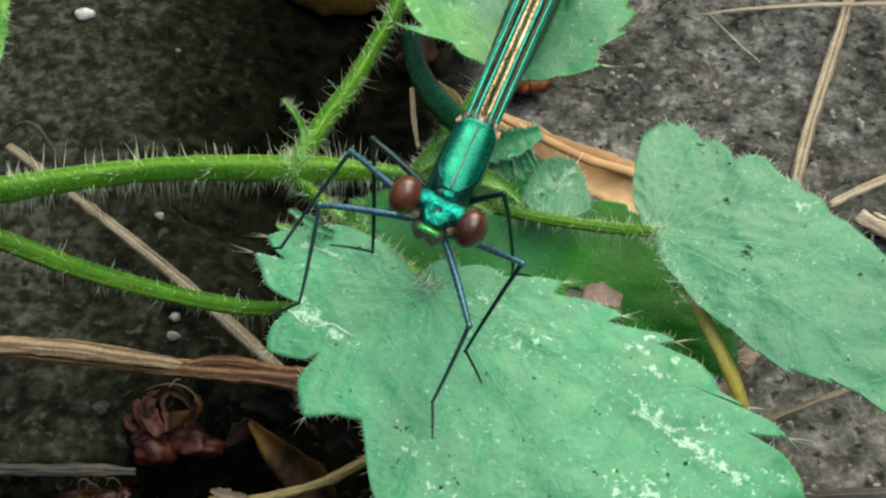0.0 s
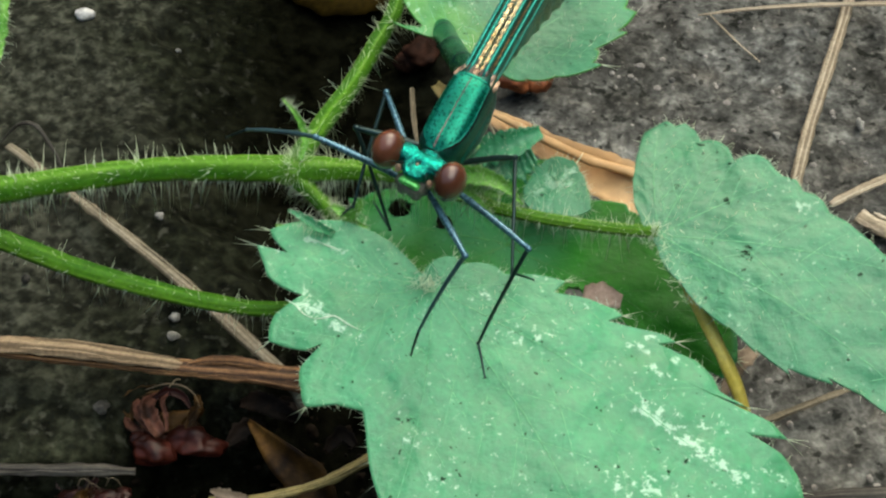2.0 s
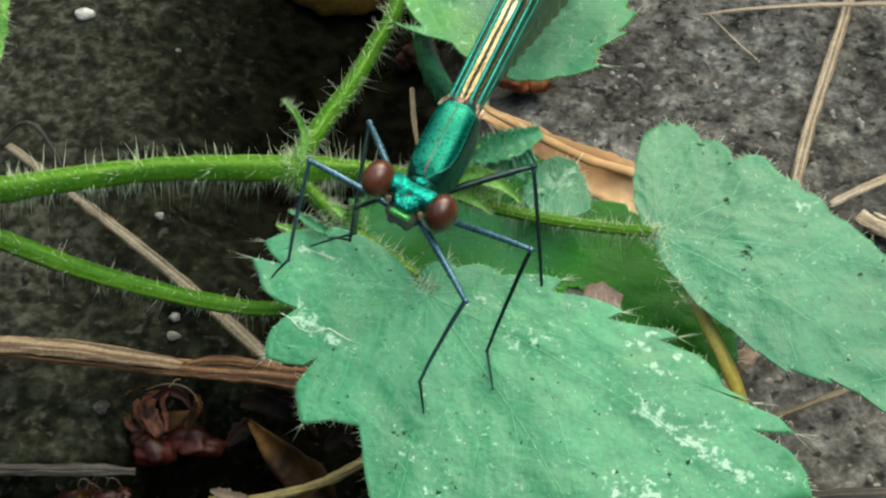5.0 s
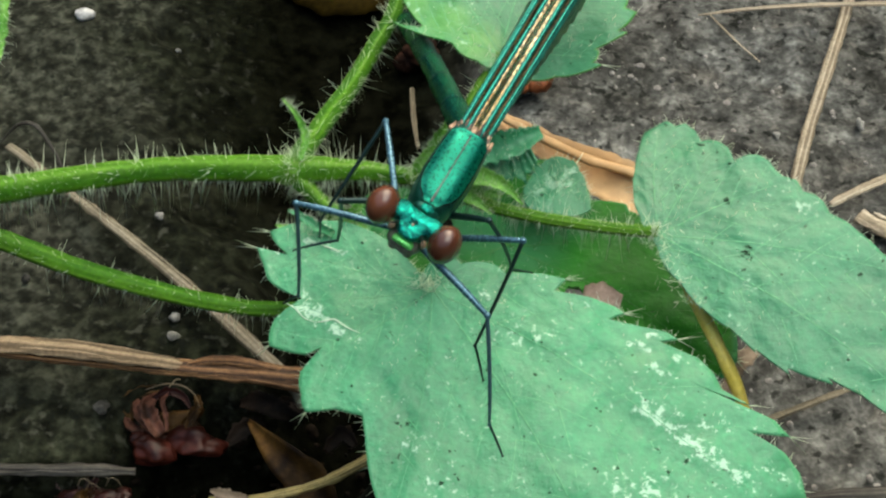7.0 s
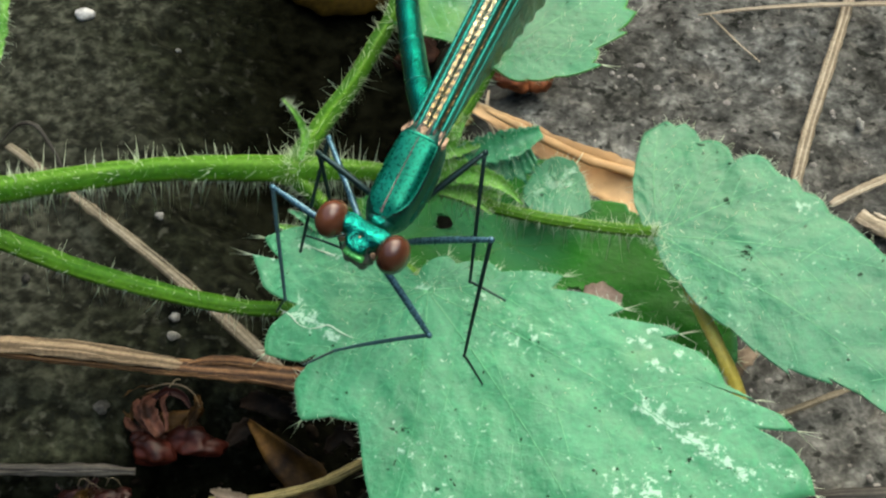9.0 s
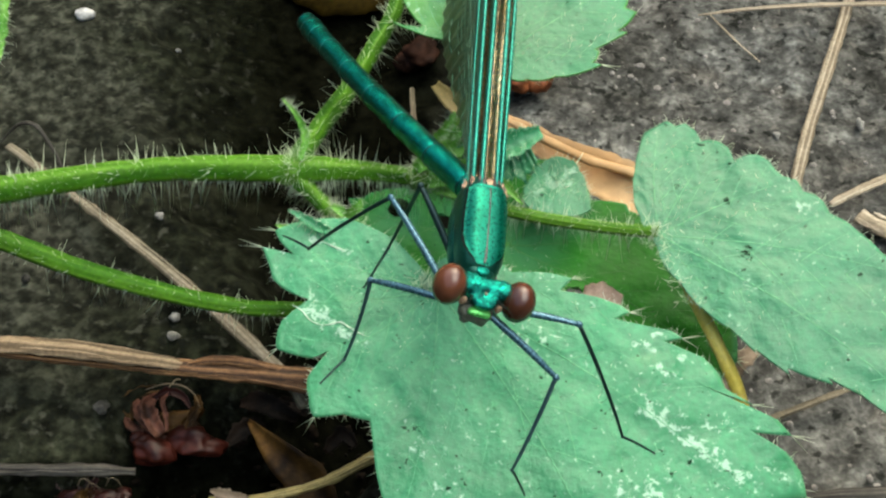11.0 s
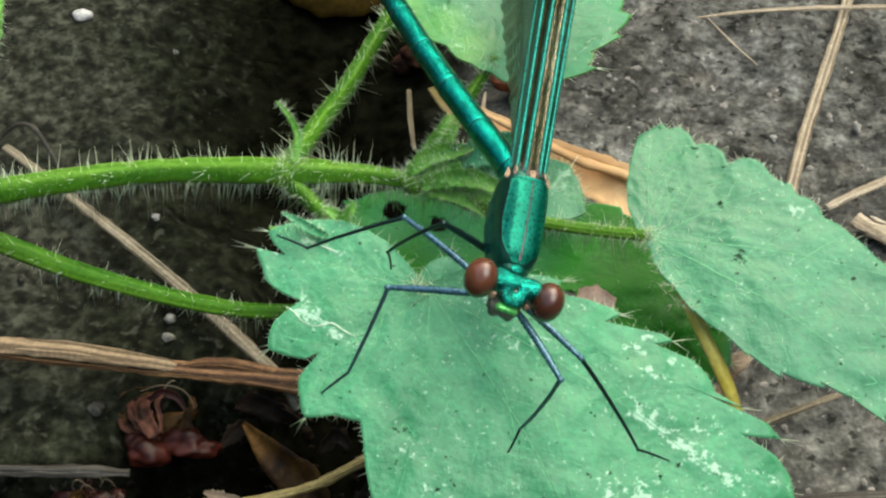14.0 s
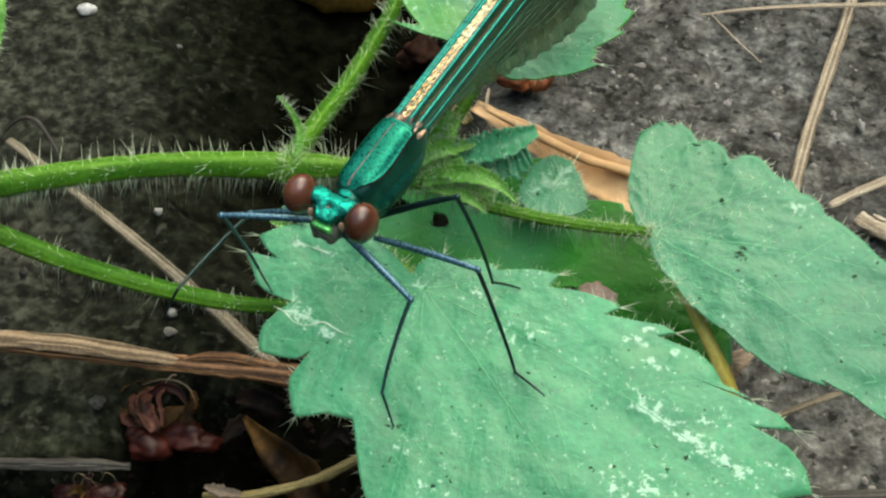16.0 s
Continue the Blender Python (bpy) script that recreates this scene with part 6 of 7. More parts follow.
# seconds, then the directions of thigh, shin and foot
LEG_ROWS = {}
LEG_ROWS["right_front"] = [
    (0.0, 0.06, -0.95, -0.30, 0.24, 0.13, -0.96, 0.26, -0.62, -0.74),
    (0.5, 0.35, -0.81, -0.48, 0.14, 0.19, -0.97, 0.12, -0.55, -0.82),
    (1.0, 0.88, -0.42, 0.22, 0.14, -0.07, -0.99, 0.09, -0.78, -0.62),
    (1.5, 0.76, -0.63, 0.16, 0.24, -0.01, -0.97, 0.34, -0.73, -0.59),
    (2.0, 0.14, -0.94, 0.32, -0.13, -0.82, -0.56, 0.14, -0.73, -0.66),
    (2.5, -0.26, -0.96, 0.08, 0.09, -0.33, -0.94, -0.09, -0.21, -0.97),
    (3.0, -0.21, -0.97, 0.09, 0.35, -0.09, -0.93, 0.22, -0.64, -0.73),
    (3.5, -0.21, -0.96, 0.16, 0.16, -0.11, -0.98, -0.08, -0.63, -0.78),
    (4.0, -0.17, -0.98, 0.12, 0.29, -0.05, -0.95, 0.29, -0.63, -0.72),
    (6.5, 0.08, -0.97, 0.22, 0.52, -0.03, -0.85, 0.06, -0.15, -0.99),
    (7.0, 0.18, -0.96, -0.23, 0.19, 0.35, -0.92, -0.07, -0.32, -0.95),
    (7.5, 0.13, -0.95, -0.29, 0.45, 0.39, -0.81, 0.57, -0.44, -0.70),
    (8.0, -0.15, -0.98, 0.15, -0.14, -0.69, -0.71, 0.08, -0.65, -0.76),
    (8.5, 0.14, -0.82, -0.56, 0.02, -0.59, -0.81, 0.76, -0.53, -0.37),
    (9.0, -0.15, -0.98, 0.11, 0.56, 0.33, -0.76, 0.14, -0.31, -0.94),
    (11.5, -0.52, -0.58, -0.62, 0.01, 0.04, -1.00, 0.78, -0.57, -0.25),
    (12.5, -0.42, -0.66, -0.63, -0.01, 0.06, -1.00, 0.52, -0.58, -0.62),
    (13.5, -0.38, -0.69, -0.62, 0.13, -0.02, -0.99, 0.45, -0.63, -0.64),
    (13.8, -0.29, -0.74, -0.61, 0.33, -0.17, -0.93, 0.28, -0.49, -0.82),
    (14.0, -0.09, -0.83, -0.55, 0.39, 0.01, -0.92, 0.51, -0.51, -0.69),
    (14.5, 0.37, -0.89, 0.28, -0.11, -0.04, -0.99, 0.01, -0.55, -0.83),
    (14.75, 0.34, -0.93, 0.08, 0.47, -0.21, -0.81, 0.33, -0.70, -0.60),
    (15.0, 0.34, -0.94, 0.04, 0.57, -0.24, -0.78, 0.39, -0.73, -0.56),
    (15.5, 0.26, -0.96, 0.02, 0.10, 0.17, -0.98, 0.04, -0.66, -0.75),
    (15.8, 0.35, -0.94, -0.01, -0.17, -0.06, -0.98, 0.01, -0.07, -1.00),
    (16.0, 0.54, -0.82, 0.16, -0.30, -0.11, -0.95, 0.46, 0.88, -0.12)]
LEG_ROWS["left_front"] = [
    (0.0, 0.71, 0.62, -0.33, 0.05, 0.01, -1.00, 0.82, 0.39, -0.42),
    (0.5, 0.40, 0.83, -0.39, -0.01, -0.32, -0.95, 0.43, 0.10, -0.90),
    (1.0, 0.36, 0.66, -0.66, 0.29, -0.85, -0.45, 0.25, -0.62, -0.75),
    (1.5, 0.42, 0.58, -0.70, 0.33, -0.86, -0.40, 0.23, -0.66, -0.72),
    (2.0, 0.62, 0.75, 0.21, 0.30, -0.26, -0.92, 0.34, -0.09, -0.94),
    (2.5, 0.75, 0.56, -0.35, 0.09, -0.44, -0.89, 0.28, 0.19, -0.94),
    (3.0, 0.76, 0.60, -0.24, 0.16, -0.47, -0.87, 0.31, 0.13, -0.94),
    (3.5, 0.74, 0.56, -0.37, 0.01, -0.49, -0.87, 0.08, 0.07, -0.99),
    (4.0, 0.75, 0.60, -0.27, 0.16, -0.46, -0.87, 0.23, 0.08, -0.97),
    (6.5, 0.19, 0.97, -0.13, 0.44, 0.21, -0.88, 0.50, 0.65, -0.57),
    (7.0, 0.25, 0.96, -0.08, 0.37, 0.49, -0.79, 0.34, 0.78, -0.52),
    (7.5, 0.16, 0.98, 0.14, 0.27, 0.18, -0.94, -0.10, -0.07, -0.99),
    (8.0, -0.12, 0.77, -0.63, 0.56, -0.52, -0.64, 0.51, -0.37, -0.78),
    (8.5, -0.38, 0.64, -0.67, 0.68, -0.59, -0.42, 0.27, -0.54, -0.79),
    (9.0, 0.31, 0.74, -0.60, 0.26, -0.76, -0.60, 0.83, -0.54, 0.15),
    (11.5, 0.46, 0.87, -0.16, 0.25, 0.15, -0.96, 0.07, 0.70, -0.71),
    (12.5, 0.49, 0.85, -0.18, 0.26, 0.11, -0.96, 0.10, 0.77, -0.63),
    (13.5, 0.35, 0.89, -0.28, 0.23, 0.17, -0.96, 0.91, 0.20, -0.36),
    (13.8, 0.36, 0.93, -0.08, 0.32, -0.00, -0.95, 0.74, 0.45, -0.50),
    (14.0, 0.84, 0.43, 0.34, 0.03, 0.11, -0.99, 0.33, 0.10, -0.94),
    (14.5, 0.63, 0.76, -0.18, 0.19, -0.55, -0.82, 0.53, 0.16, -0.83),
    (14.75, 0.24, 0.86, -0.39, 0.33, -0.28, -0.90, 0.50, 0.41, -0.76),
    (15.0, 0.17, 0.88, -0.43, 0.35, -0.23, -0.91, 0.50, 0.45, -0.75),
    (15.5, 0.28, 0.87, -0.40, 0.24, -0.32, -0.92, 0.22, 0.25, -0.94),
    (15.8, 0.24, 0.90, -0.37, 0.24, -0.30, -0.92, 0.33, 0.42, -0.84),
    (16.0, 0.16, 0.92, -0.35, 0.30, -0.20, -0.93, 0.38, 0.55, -0.74)]
LEG_ROWS["right_middle"] = [
    (0.0, -0.59, -0.77, -0.24, 0.62, -0.22, -0.75, -0.07, -0.68, -0.73),
    (0.5, -0.45, -0.80, -0.39, 0.65, -0.01, -0.76, -0.06, -0.78, -0.63),
    (1.0, -0.49, -0.87, -0.05, 0.74, 0.21, -0.64, 0.14, -0.97, -0.20),
    (1.5, -0.73, -0.68, 0.01, 0.78, 0.15, -0.61, 0.28, -0.65, -0.71),
    (2.0, -0.72, -0.68, -0.15, 0.86, 0.13, -0.50, -0.06, -0.48, -0.88),
    (2.5, -0.81, -0.59, -0.08, 0.75, 0.10, -0.65, -0.39, -0.51, -0.76),
    (3.0, -0.73, -0.66, -0.19, 0.83, 0.14, -0.54, -0.36, -0.50, -0.79),
    (3.5, -0.78, -0.62, -0.01, 0.68, 0.13, -0.72, -0.48, -0.56, -0.67),
    (4.0, -0.75, -0.65, -0.16, 0.81, 0.17, -0.56, -0.36, -0.59, -0.72),
    (6.5, -0.74, -0.67, 0.01, 0.74, 0.24, -0.63, -0.13, -0.90, -0.41),
    (7.0, -0.84, -0.54, -0.03, 0.69, -0.06, -0.72, -0.19, 0.12, -0.97),
    (7.5, -0.67, -0.69, -0.28, 0.71, 0.10, -0.70, -0.97, 0.09, -0.22),
    (8.0, -0.66, -0.74, -0.12, 0.81, 0.49, -0.32, 0.02, -0.70, -0.71),
    (8.5, -0.76, -0.57, 0.31, 0.24, -0.21, -0.95, 0.88, 0.48, -0.03),
    (9.0, -0.69, -0.71, -0.11, 0.74, 0.07, -0.67, -0.94, -0.31, -0.16),
    (11.5, -0.88, -0.48, 0.03, -0.19, -0.47, -0.86, -0.56, -0.66, -0.50),
    (12.5, -0.87, -0.50, -0.03, -0.20, -0.47, -0.86, -0.62, -0.58, -0.53),
    (13.5, -0.87, -0.48, -0.12, -0.14, -0.54, -0.83, -0.59, -0.61, -0.53),
    (13.8, -0.77, -0.53, -0.36, -0.18, -0.59, -0.79, -0.57, -0.61, -0.55),
    (14.0, -0.66, -0.59, -0.47, 0.06, -0.58, -0.81, -0.39, -0.79, -0.48),
    (14.5, -0.81, -0.58, 0.07, 0.34, -0.35, -0.87, 0.70, -0.70, 0.17),
    (14.75, -0.74, -0.67, 0.03, 0.69, -0.04, -0.69, -0.31, -0.84, 0.03),
    (15.0, -0.66, -0.72, -0.21, 0.35, -0.26, -0.90, 0.69, -0.06, 0.72),
    (15.5, -0.63, -0.76, -0.11, 0.26, -0.28, -0.92, 0.74, -0.09, 0.67),
    (15.8, -0.68, -0.69, 0.24, 0.62, -0.04, -0.79, -0.34, -0.92, -0.19),
    (16.0, 0.12, -0.94, -0.33, 0.99, 0.12, 0.09, 0.42, -0.35, -0.84)]
LEG_ROWS["left_middle"] = [
    (0.0, 0.46, 0.71, 0.53, 0.15, -0.09, -0.99, 0.17, 0.71, -0.68),
    (0.5, 0.45, 0.87, 0.20, 0.19, -0.02, -0.98, 0.67, 0.68, -0.30),
    (1.0, 0.11, 0.99, 0.03, 0.39, -0.17, -0.90, 0.77, 0.61, -0.20),
    (1.5, 0.24, 0.97, 0.10, 0.43, -0.20, -0.88, 0.74, 0.62, -0.26),
    (2.0, 0.32, 0.94, 0.09, 0.47, -0.17, -0.87, 0.80, 0.60, -0.01),
    (2.5, 0.29, 0.96, -0.05, 0.23, -0.17, -0.96, 0.84, 0.55, -0.03),
    (3.0, 0.30, 0.95, -0.00, 0.34, -0.15, -0.93, 0.86, 0.51, 0.09),
    (3.5, 0.34, 0.94, 0.03, 0.10, -0.19, -0.98, 0.88, 0.46, -0.14),
    (4.0, 0.34, 0.94, -0.02, 0.28, -0.15, -0.95, 0.84, 0.54, 0.02),
    (6.5, -0.23, 0.76, 0.61, 0.59, -0.06, -0.81, 0.40, 0.30, -0.87),
    (7.0, -0.06, 0.75, 0.66, 0.43, 0.12, -0.89, 0.35, 0.65, -0.68),
    (7.5, -0.12, 0.84, 0.52, 0.60, 0.19, -0.78, 0.24, 0.59, -0.77),
    (8.0, -0.34, 0.91, 0.23, 0.35, 0.21, -0.92, 0.10, 0.53, -0.84),
    (8.5, -0.38, 0.82, 0.42, 0.38, 0.15, -0.91, 0.10, 0.44, -0.89),
    (9.0, -0.14, 0.82, 0.55, 0.61, 0.09, -0.78, 0.21, 0.60, -0.77),
    (11.5, 0.23, 0.94, 0.23, 0.42, 0.69, -0.59, 0.13, 0.99, -0.10),
    (12.5, 0.39, 0.85, 0.36, 0.39, 0.69, -0.61, 0.01, 0.99, -0.16),
    (13.5, 0.49, 0.81, 0.33, 0.39, 0.66, -0.64, 0.05, 0.97, -0.24),
    (13.8, 0.62, 0.64, 0.45, 0.44, 0.63, -0.64, 0.14, 0.92, -0.36),
    (14.0, 0.65, 0.70, 0.30, 0.37, 0.77, -0.52, -0.00, 0.98, -0.20),
    (14.5, 0.33, 0.90, 0.29, 0.58, 0.07, -0.81, 0.23, 0.78, -0.59),
    (14.75, 0.13, 0.98, -0.02, 0.38, 0.33, -0.85, 0.03, 0.77, -0.63),
    (15.0, 0.09, 0.99, -0.08, 0.35, 0.38, -0.86, -0.00, 0.77, -0.64),
    (15.5, 0.11, 0.99, -0.01, 0.32, 0.28, -0.91, -0.08, 0.73, -0.67),
    (15.8, 0.01, 1.00, 0.10, 0.31, 0.19, -0.93, -0.09, 0.67, -0.73),
    (16.0, -0.16, 0.99, -0.04, 0.06, 0.30, -0.95, 0.21, 0.98, -0.07)]
LEG_ROWS["right_hind"] = [
    (0.0, -0.30, -0.94, 0.15, 0.34, 0.35, -0.88, -0.14, -0.87, -0.48),
    (0.5, 0.01, -1.00, -0.02, 0.15, 0.53, -0.83, -0.46, -0.81, -0.37),
    (1.0, 0.06, -0.98, 0.18, 0.19, 0.55, -0.82, -0.44, -0.90, -0.05),
    (1.5, 0.08, -0.98, 0.18, 0.18, 0.50, -0.85, -0.43, -0.88, -0.20),
    (2.0, 0.23, -0.96, 0.15, 0.26, 0.41, -0.87, -0.60, -0.76, -0.27),
    (2.5, 0.33, -0.93, 0.15, -0.05, 0.41, -0.91, 0.09, -0.95, -0.31),
    (3.0, 0.37, -0.91, 0.18, -0.07, 0.39, -0.92, 0.10, -0.96, -0.27),
    (3.5, 0.81, -0.58, 0.11, -0.47, -0.21, -0.86, 0.69, -0.55, -0.47),
    (4.0, 0.87, -0.44, 0.20, -0.37, -0.23, -0.90, 0.43, -0.84, -0.33),
    (6.5, 0.79, -0.49, 0.37, -0.40, -0.16, -0.90, 0.64, -0.73, -0.24),
    (7.0, 0.64, -0.75, 0.16, -0.29, 0.07, -0.95, 0.37, -0.70, -0.61),
    (7.5, 0.43, -0.89, 0.17, -0.10, 0.21, -0.97, 0.25, -0.86, -0.46),
    (8.0, -0.43, -0.90, -0.04, 0.36, 0.07, -0.93, 0.33, 0.78, 0.54),
    (8.5, 0.01, -0.91, 0.41, 0.27, 0.30, -0.91, -0.02, -1.00, -0.08),
    (9.0, -0.11, -0.93, 0.36, 0.30, 0.29, -0.91, -0.06, -0.93, -0.36),
    (11.5, -0.69, -0.53, 0.49, -0.25, 0.01, -0.97, 0.58, -0.12, -0.81),
    (12.5, -0.70, -0.57, 0.43, -0.24, 0.03, -0.97, 0.61, -0.10, -0.79),
    (13.5, -0.82, -0.52, 0.23, -0.15, -0.02, -0.99, 0.82, -0.19, -0.54),
    (13.8, -0.84, -0.38, -0.38, -0.23, -0.16, -0.96, 0.82, -0.19, 0.54),
    (14.0, 0.15, -0.80, 0.59, -0.19, -0.14, -0.97, -0.17, 0.36, -0.92),
    (14.5, -0.17, -0.79, 0.60, 0.08, -0.22, -0.97, 0.34, 0.82, -0.46),
    (14.75, -0.34, -0.72, 0.60, 0.28, -0.21, -0.94, 0.36, 0.73, -0.58),
    (15.0, -0.50, -0.84, 0.22, -0.01, -0.02, -1.00, 0.64, 0.57, 0.52),
    (15.5, -0.33, -0.84, 0.43, -0.10, -0.03, -1.00, 0.70, 0.54, 0.47),
    (15.8, -0.55, -0.67, 0.50, 0.45, -0.16, -0.88, 0.58, 0.47, -0.66),
    (16.0, -0.72, -0.63, -0.29, 0.85, 0.38, 0.35, -0.07, -0.44, -0.90)]
LEG_ROWS["left_hind"] = [
    (0.0, 0.32, 0.43, 0.84, -0.21, 0.33, -0.92, -0.68, 0.53, -0.51),
    (0.5, 0.47, 0.61, 0.64, -0.14, 0.33, -0.93, -0.71, 0.49, -0.50),
    (1.0, -0.08, 0.84, 0.54, 0.14, 0.10, -0.98, -0.61, 0.28, -0.74),
    (1.5, -0.81, 0.25, -0.52, 0.86, 0.47, -0.21, -0.63, 0.32, -0.71),
    (2.0, -0.74, 0.34, -0.58, 0.90, 0.42, -0.12, -0.50, 0.40, -0.77),
    (2.5, -0.86, 0.44, -0.24, 0.82, 0.37, -0.43, -0.69, 0.38, -0.62),
    (3.0, -0.82, 0.43, -0.38, 0.88, 0.38, -0.29, -0.62, 0.45, -0.64),
    (3.5, -0.88, 0.45, -0.15, 0.81, 0.35, -0.47, -0.71, 0.41, -0.58),
    (4.0, -0.83, 0.44, -0.34, 0.85, 0.38, -0.36, -0.59, 0.54, -0.60),
    (6.5, 0.15, 0.63, 0.76, -0.31, 0.11, -0.94, -0.51, 0.54, -0.67),
    (7.0, 0.28, 0.51, 0.81, -0.36, 0.36, -0.86, -0.65, 0.52, -0.56),
    (7.5, 0.02, 0.76, 0.64, 0.42, 0.25, -0.87, -0.39, 0.69, -0.62),
    (8.0, -0.20, 0.91, 0.35, 0.23, 0.16, -0.96, -0.64, 0.55, -0.54),
    (8.5, -0.35, 0.83, 0.43, 0.30, 0.12, -0.95, -0.56, 0.63, -0.54),
    (9.0, -0.82, 0.47, 0.33, 0.68, 0.22, -0.70, -0.03, 0.96, -0.27),
    (11.5, -0.94, 0.34, 0.01, 0.99, -0.11, 0.13, -0.40, 0.46, -0.79),
    (12.5, -0.94, 0.34, -0.04, 0.98, -0.11, 0.14, -0.39, 0.47, -0.79),
    (13.5, -0.91, 0.37, -0.18, 0.97, -0.14, 0.19, -0.34, 0.46, -0.82),
    (13.8, -0.85, 0.35, -0.38, 0.95, -0.16, 0.28, -0.23, 0.47, -0.85),
    (14.0, -0.78, 0.34, -0.52, 0.93, -0.04, 0.37, -0.19, 0.45, -0.87),
    (14.5, 0.19, 0.44, 0.88, -0.01, 0.17, -0.99, -0.66, 0.51, -0.55),
    (14.75, 0.08, 0.75, 0.63, -0.12, 0.08, -0.99, -0.73, 0.41, -0.54),
    (15.0, 0.06, 0.80, 0.59, -0.14, 0.06, -0.99, -0.74, 0.39, -0.54),
    (15.5, 0.04, 0.78, 0.62, -0.15, -0.01, -0.99, -0.76, 0.43, -0.48),
    (15.8, -0.07, 0.80, 0.59, -0.14, 0.02, -0.99, -0.74, 0.31, -0.60),
    (16.0, -0.15, 0.84, 0.52, -0.17, 0.10, -0.98, -0.66, 0.32, -0.68)]

LEAF_ROWS = [
    (0.0, -0.83, -23.87, 23.91, 14.81, 1.92, 0.87),
    (0.5, -0.69, -23.51, 23.78, 13.10, 3.16, 0.73),
    (1.0, -1.24, -24.67, 24.58, 16.07, -1.48, 0.64),
    (1.5, -0.74, -23.63, 23.95, 13.48, 2.95, 0.72),
    (2.0, -0.64, -23.51, 24.01, 11.23, 4.35, 1.06),
    (2.5, -0.75, -23.63, 23.95, 13.63, 2.85, 0.76),
    (3.0, -0.58, -23.36, 23.85, 10.61, 5.16, 1.23),
    (3.5, -0.56, -23.30, 23.90, 9.55, 5.83, 1.22),
    (4.0, -0.59, -23.44, 23.84, 11.11, 5.09, 1.27),
    (4.2, -1.07, -24.52, 24.54, 14.95, -2.51, 0.21),
    (6.5, -0.82, -23.75, 23.95, 18.52, -1.09, -0.46),
    (7.0, -0.70, -23.60, 24.00, 14.68, 1.72, 0.27),
    (7.5, -1.09, -24.41, 24.28, 18.85, -7.65, -3.33),
    (8.0, -1.13, -24.31, 24.56, 16.99, -3.15, -1.14),
    (8.5, -1.46, -26.06, 26.04, 20.65, -4.72, 0.64),
    (9.0, -1.06, -24.46, 24.87, 16.81, -2.98, -0.94),
    (11.5, -0.27, -23.44, 23.85, 22.28, 1.92, 0.77),
    (12.0, -0.34, -23.19, 23.80, 21.42, 2.30, 0.69),
    (12.5, -0.61, -23.58, 23.93, 22.55, -0.61, -0.57),
    (13.0, -0.65, -23.71, 23.91, 24.96, -1.51, -0.68),
    (13.5, -0.43, -23.39, 23.80, 21.07, 1.23, 0.61),
    (14.0, -0.38, -23.31, 23.59, 22.34, 1.20, 0.22),
    (14.5, -0.98, -24.79, 25.07, 18.62, -0.38, 1.42),
    (15.0, -0.98, -24.81, 25.45, 17.56, -0.34, 0.80),
    (15.5, -0.84, -24.63, 25.27, 15.38, -0.59, 0.84),
    (16.0, -0.86, -24.67, 25.21, 14.52, -1.59, 0.38)]

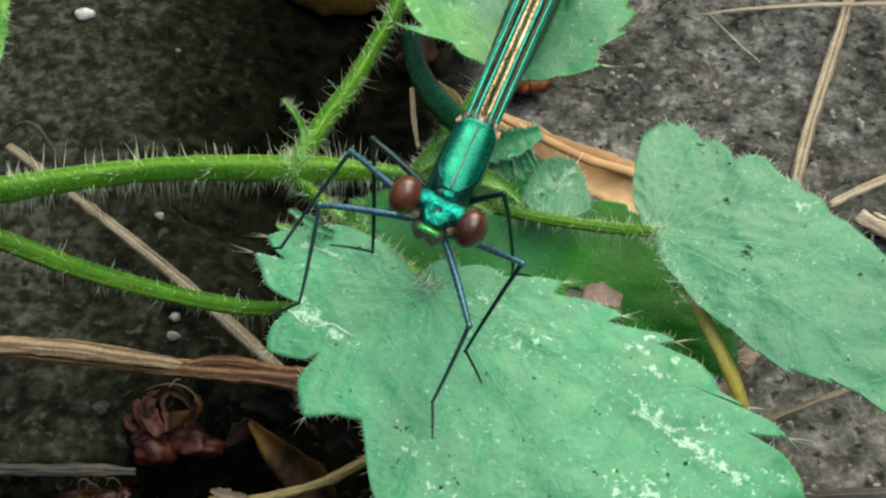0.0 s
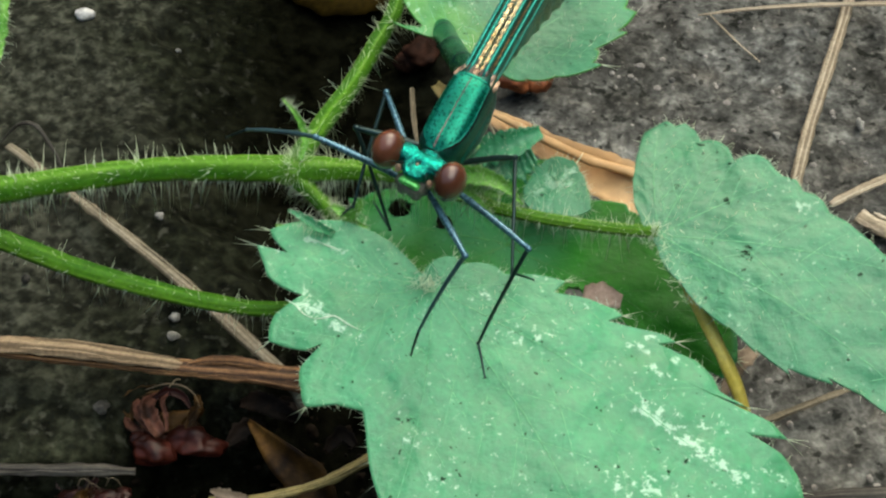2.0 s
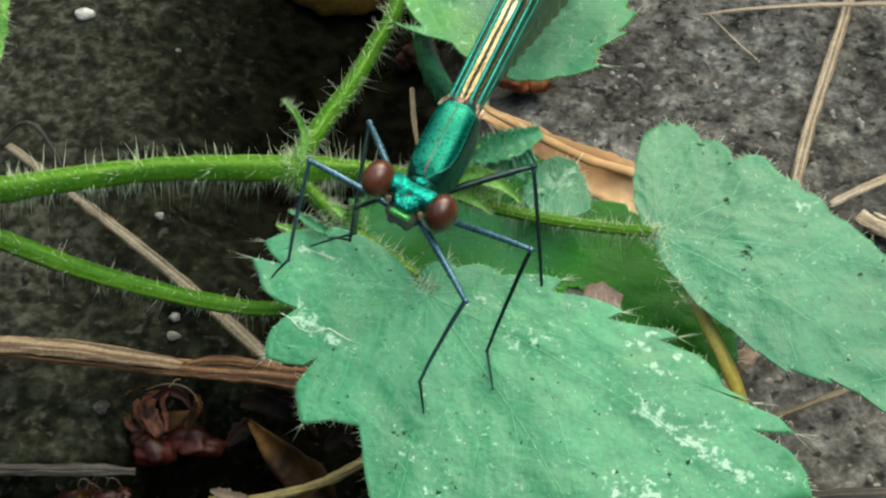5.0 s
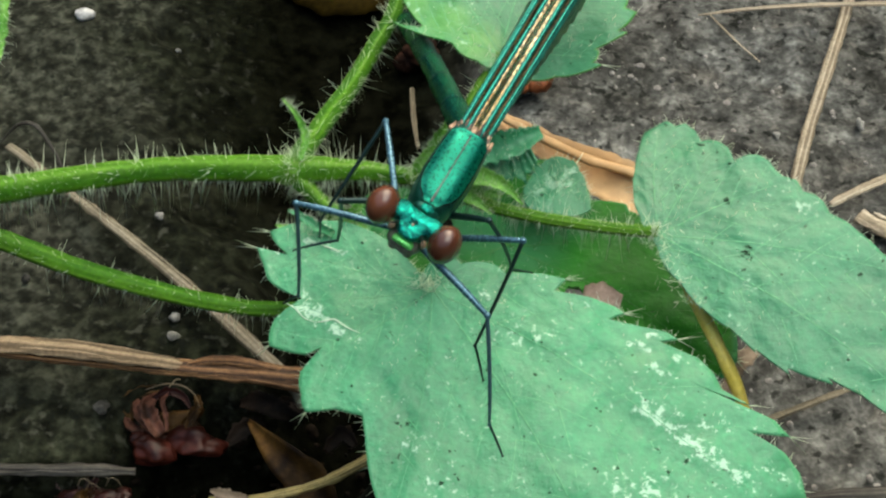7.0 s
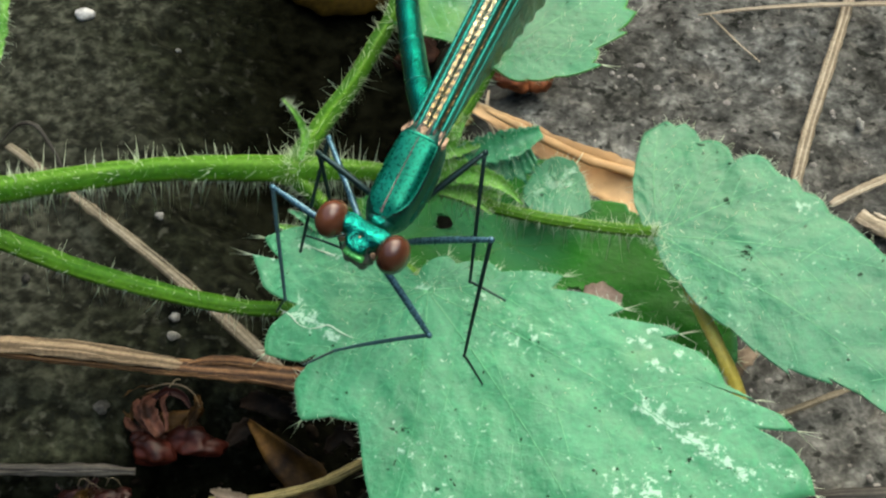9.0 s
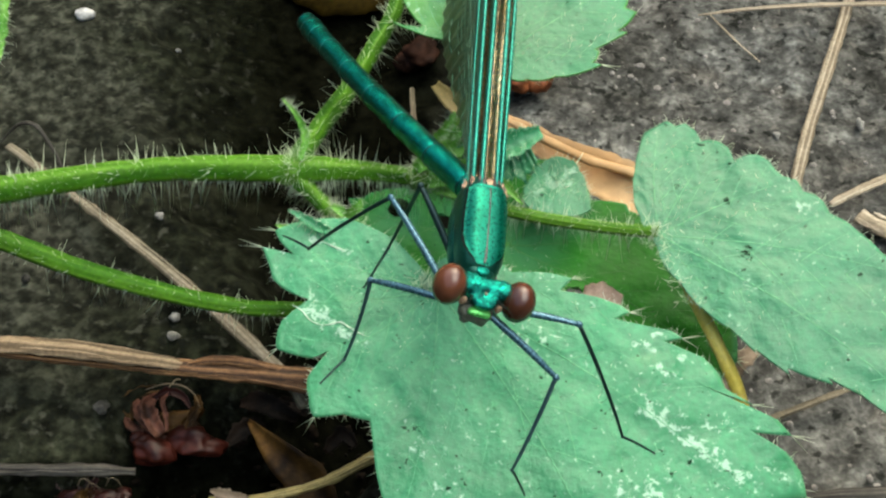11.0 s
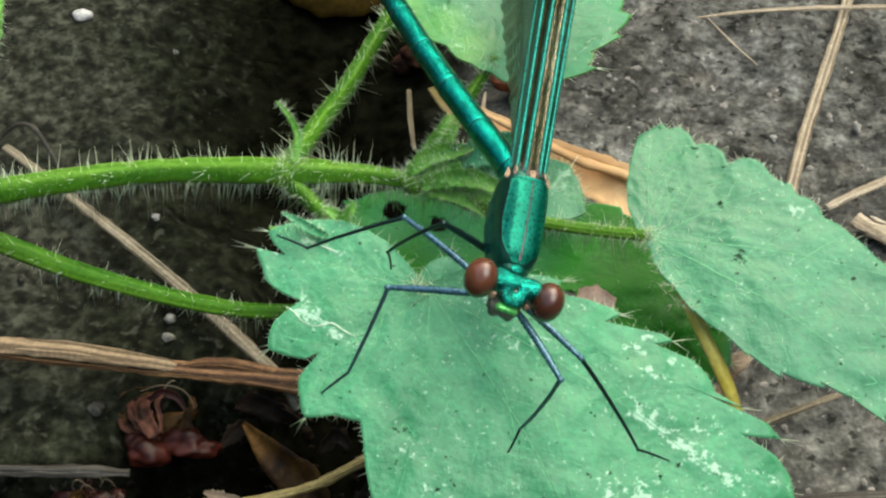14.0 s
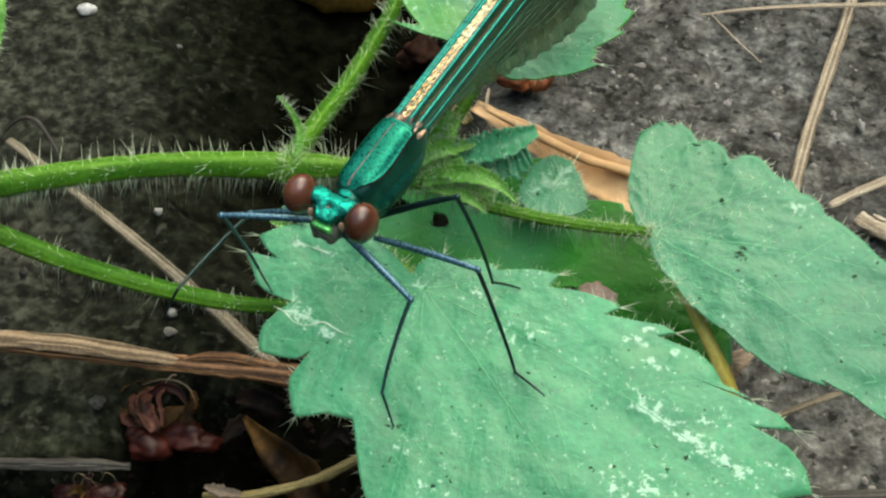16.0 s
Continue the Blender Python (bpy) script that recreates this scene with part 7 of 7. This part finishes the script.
body()
head_part = head()
for side, (root, splay, tip, reach, strip, mat) in enumerate((((-2.9, 0.50, 2.5), 0.0, 2.0, 31.0, 0.49, M_GOLD), ((-3.2, 0.95, 2.15), 0.5, 5.0, 29.5, 0.38, M_BRONZE))):
    for sg in (1, -1):
        wing(sg, (root[0], sg * root[1], root[2]), splay, tip, reach, 50 + side, strip, mat)
TAIL = [tail_segment(k, TAIL_COUNT, TAIL_STEPS[k]) for k in range(TAIL_COUNT)]
LEGS = {}
for key, (hip, (lf, lt, ls)) in LEG_SIZE.items():
    front = key.endswith("front")
    LEGS[key] = (limb("thigh", lf, (0.19, 0.24, 0.23, 0.17), M_BLUE if not key.endswith("hind") else M_DARK, 9, 60, "metallic blue-black thigh"),
                 limb("shin", lt, (0.15, 0.14, 0.125, 0.10), M_SHIN if front else M_DARK, 10, 61, "thin blue-black spiny shin"),
                 limb("foot", ls, (0.095, 0.09, 0.08, 0.06), M_DARK, 3, 62, "thin black clawed foot", True))


def ease(f):
    return f * f * (3 - 2 * f) * 0.6 + 0.4 * f


def between(rows, t):
    """The two rows round t, and how far t lies between them."""
    for a, b in zip(rows, rows[1:]):
        if t <= b[0]:
            return a[1:], b[1:], ease(max(0, (t - a[0]) / (b[0] - a[0])))
    return rows[-1][1:], rows[-1][1:], 0.0


def blend(rows, t):
    a, b, f = between(rows, t)
    return [x + (y - x) * f for x, y in zip(a, b)]


def motions():
    """Everything that moves: the swaying leaf, and the damselfly with its head, tail and legs."""
    walk(leaf_front, [(t, pose(x * MM, y * MM, z * MM, rx, ry, rz)) for t, x, y, z, rx, ry, rz in LEAF_ROWS])
    times = [k / 10 for k in range(161)]
    walk(damselfly, [(t, pose(*(c * MM for c in q[:3]), *q[3:])) for t in times for q in [blend(BODY_ROWS, t)]])
    walk(head_part, [(t, pose(*(HEAD_AT * MM), *q)) for t, *q in HEAD_ROWS])
    tails = [[] for _ in TAIL]
    for t in times:
        yaw, pitch, bend_y, bend_p = blend(TAIL_ROWS, t)
        p = Vector(TAIL_BASE)
        for k in range(TAIL_COUNT):
            f = (sum(TAIL_STEPS[:k]) + TAIL_STEPS[k] / 2) / 3.333 - 0.5
            y, q = radians(yaw + bend_y * f), radians(pitch + bend_p * f)
            e = p + TAIL_STEPS[k] * Vector((-math.cos(y) * math.cos(q), math.sin(y) * math.cos(q), math.sin(q)))
            tails[k].append((t, aim(p, e)))
            p = e
    for ob, rows in zip(TAIL, tails):
        walk(ob, rows)
    for key, rows in LEG_ROWS.items():
        hip, sizes = LEG_SIZE[key]
        keys = [[], [], []]
        for t in times:
            a, b, f = between(rows, t)
            p = Vector(hip)
            for k in range(3):
                # turn each joint from one held direction to the next, so that it keeps its length
                w = Vector(a[3 * k:3 * k + 3]).lerp(Vector(b[3 * k:3 * k + 3]), f).normalized()
                e = p + w * sizes[k]
                keys[k].append((t, aim(p, e)))
                p = e
        for ob, ks in zip(LEGS[key], keys):
            walk(ob, ks)


motions()
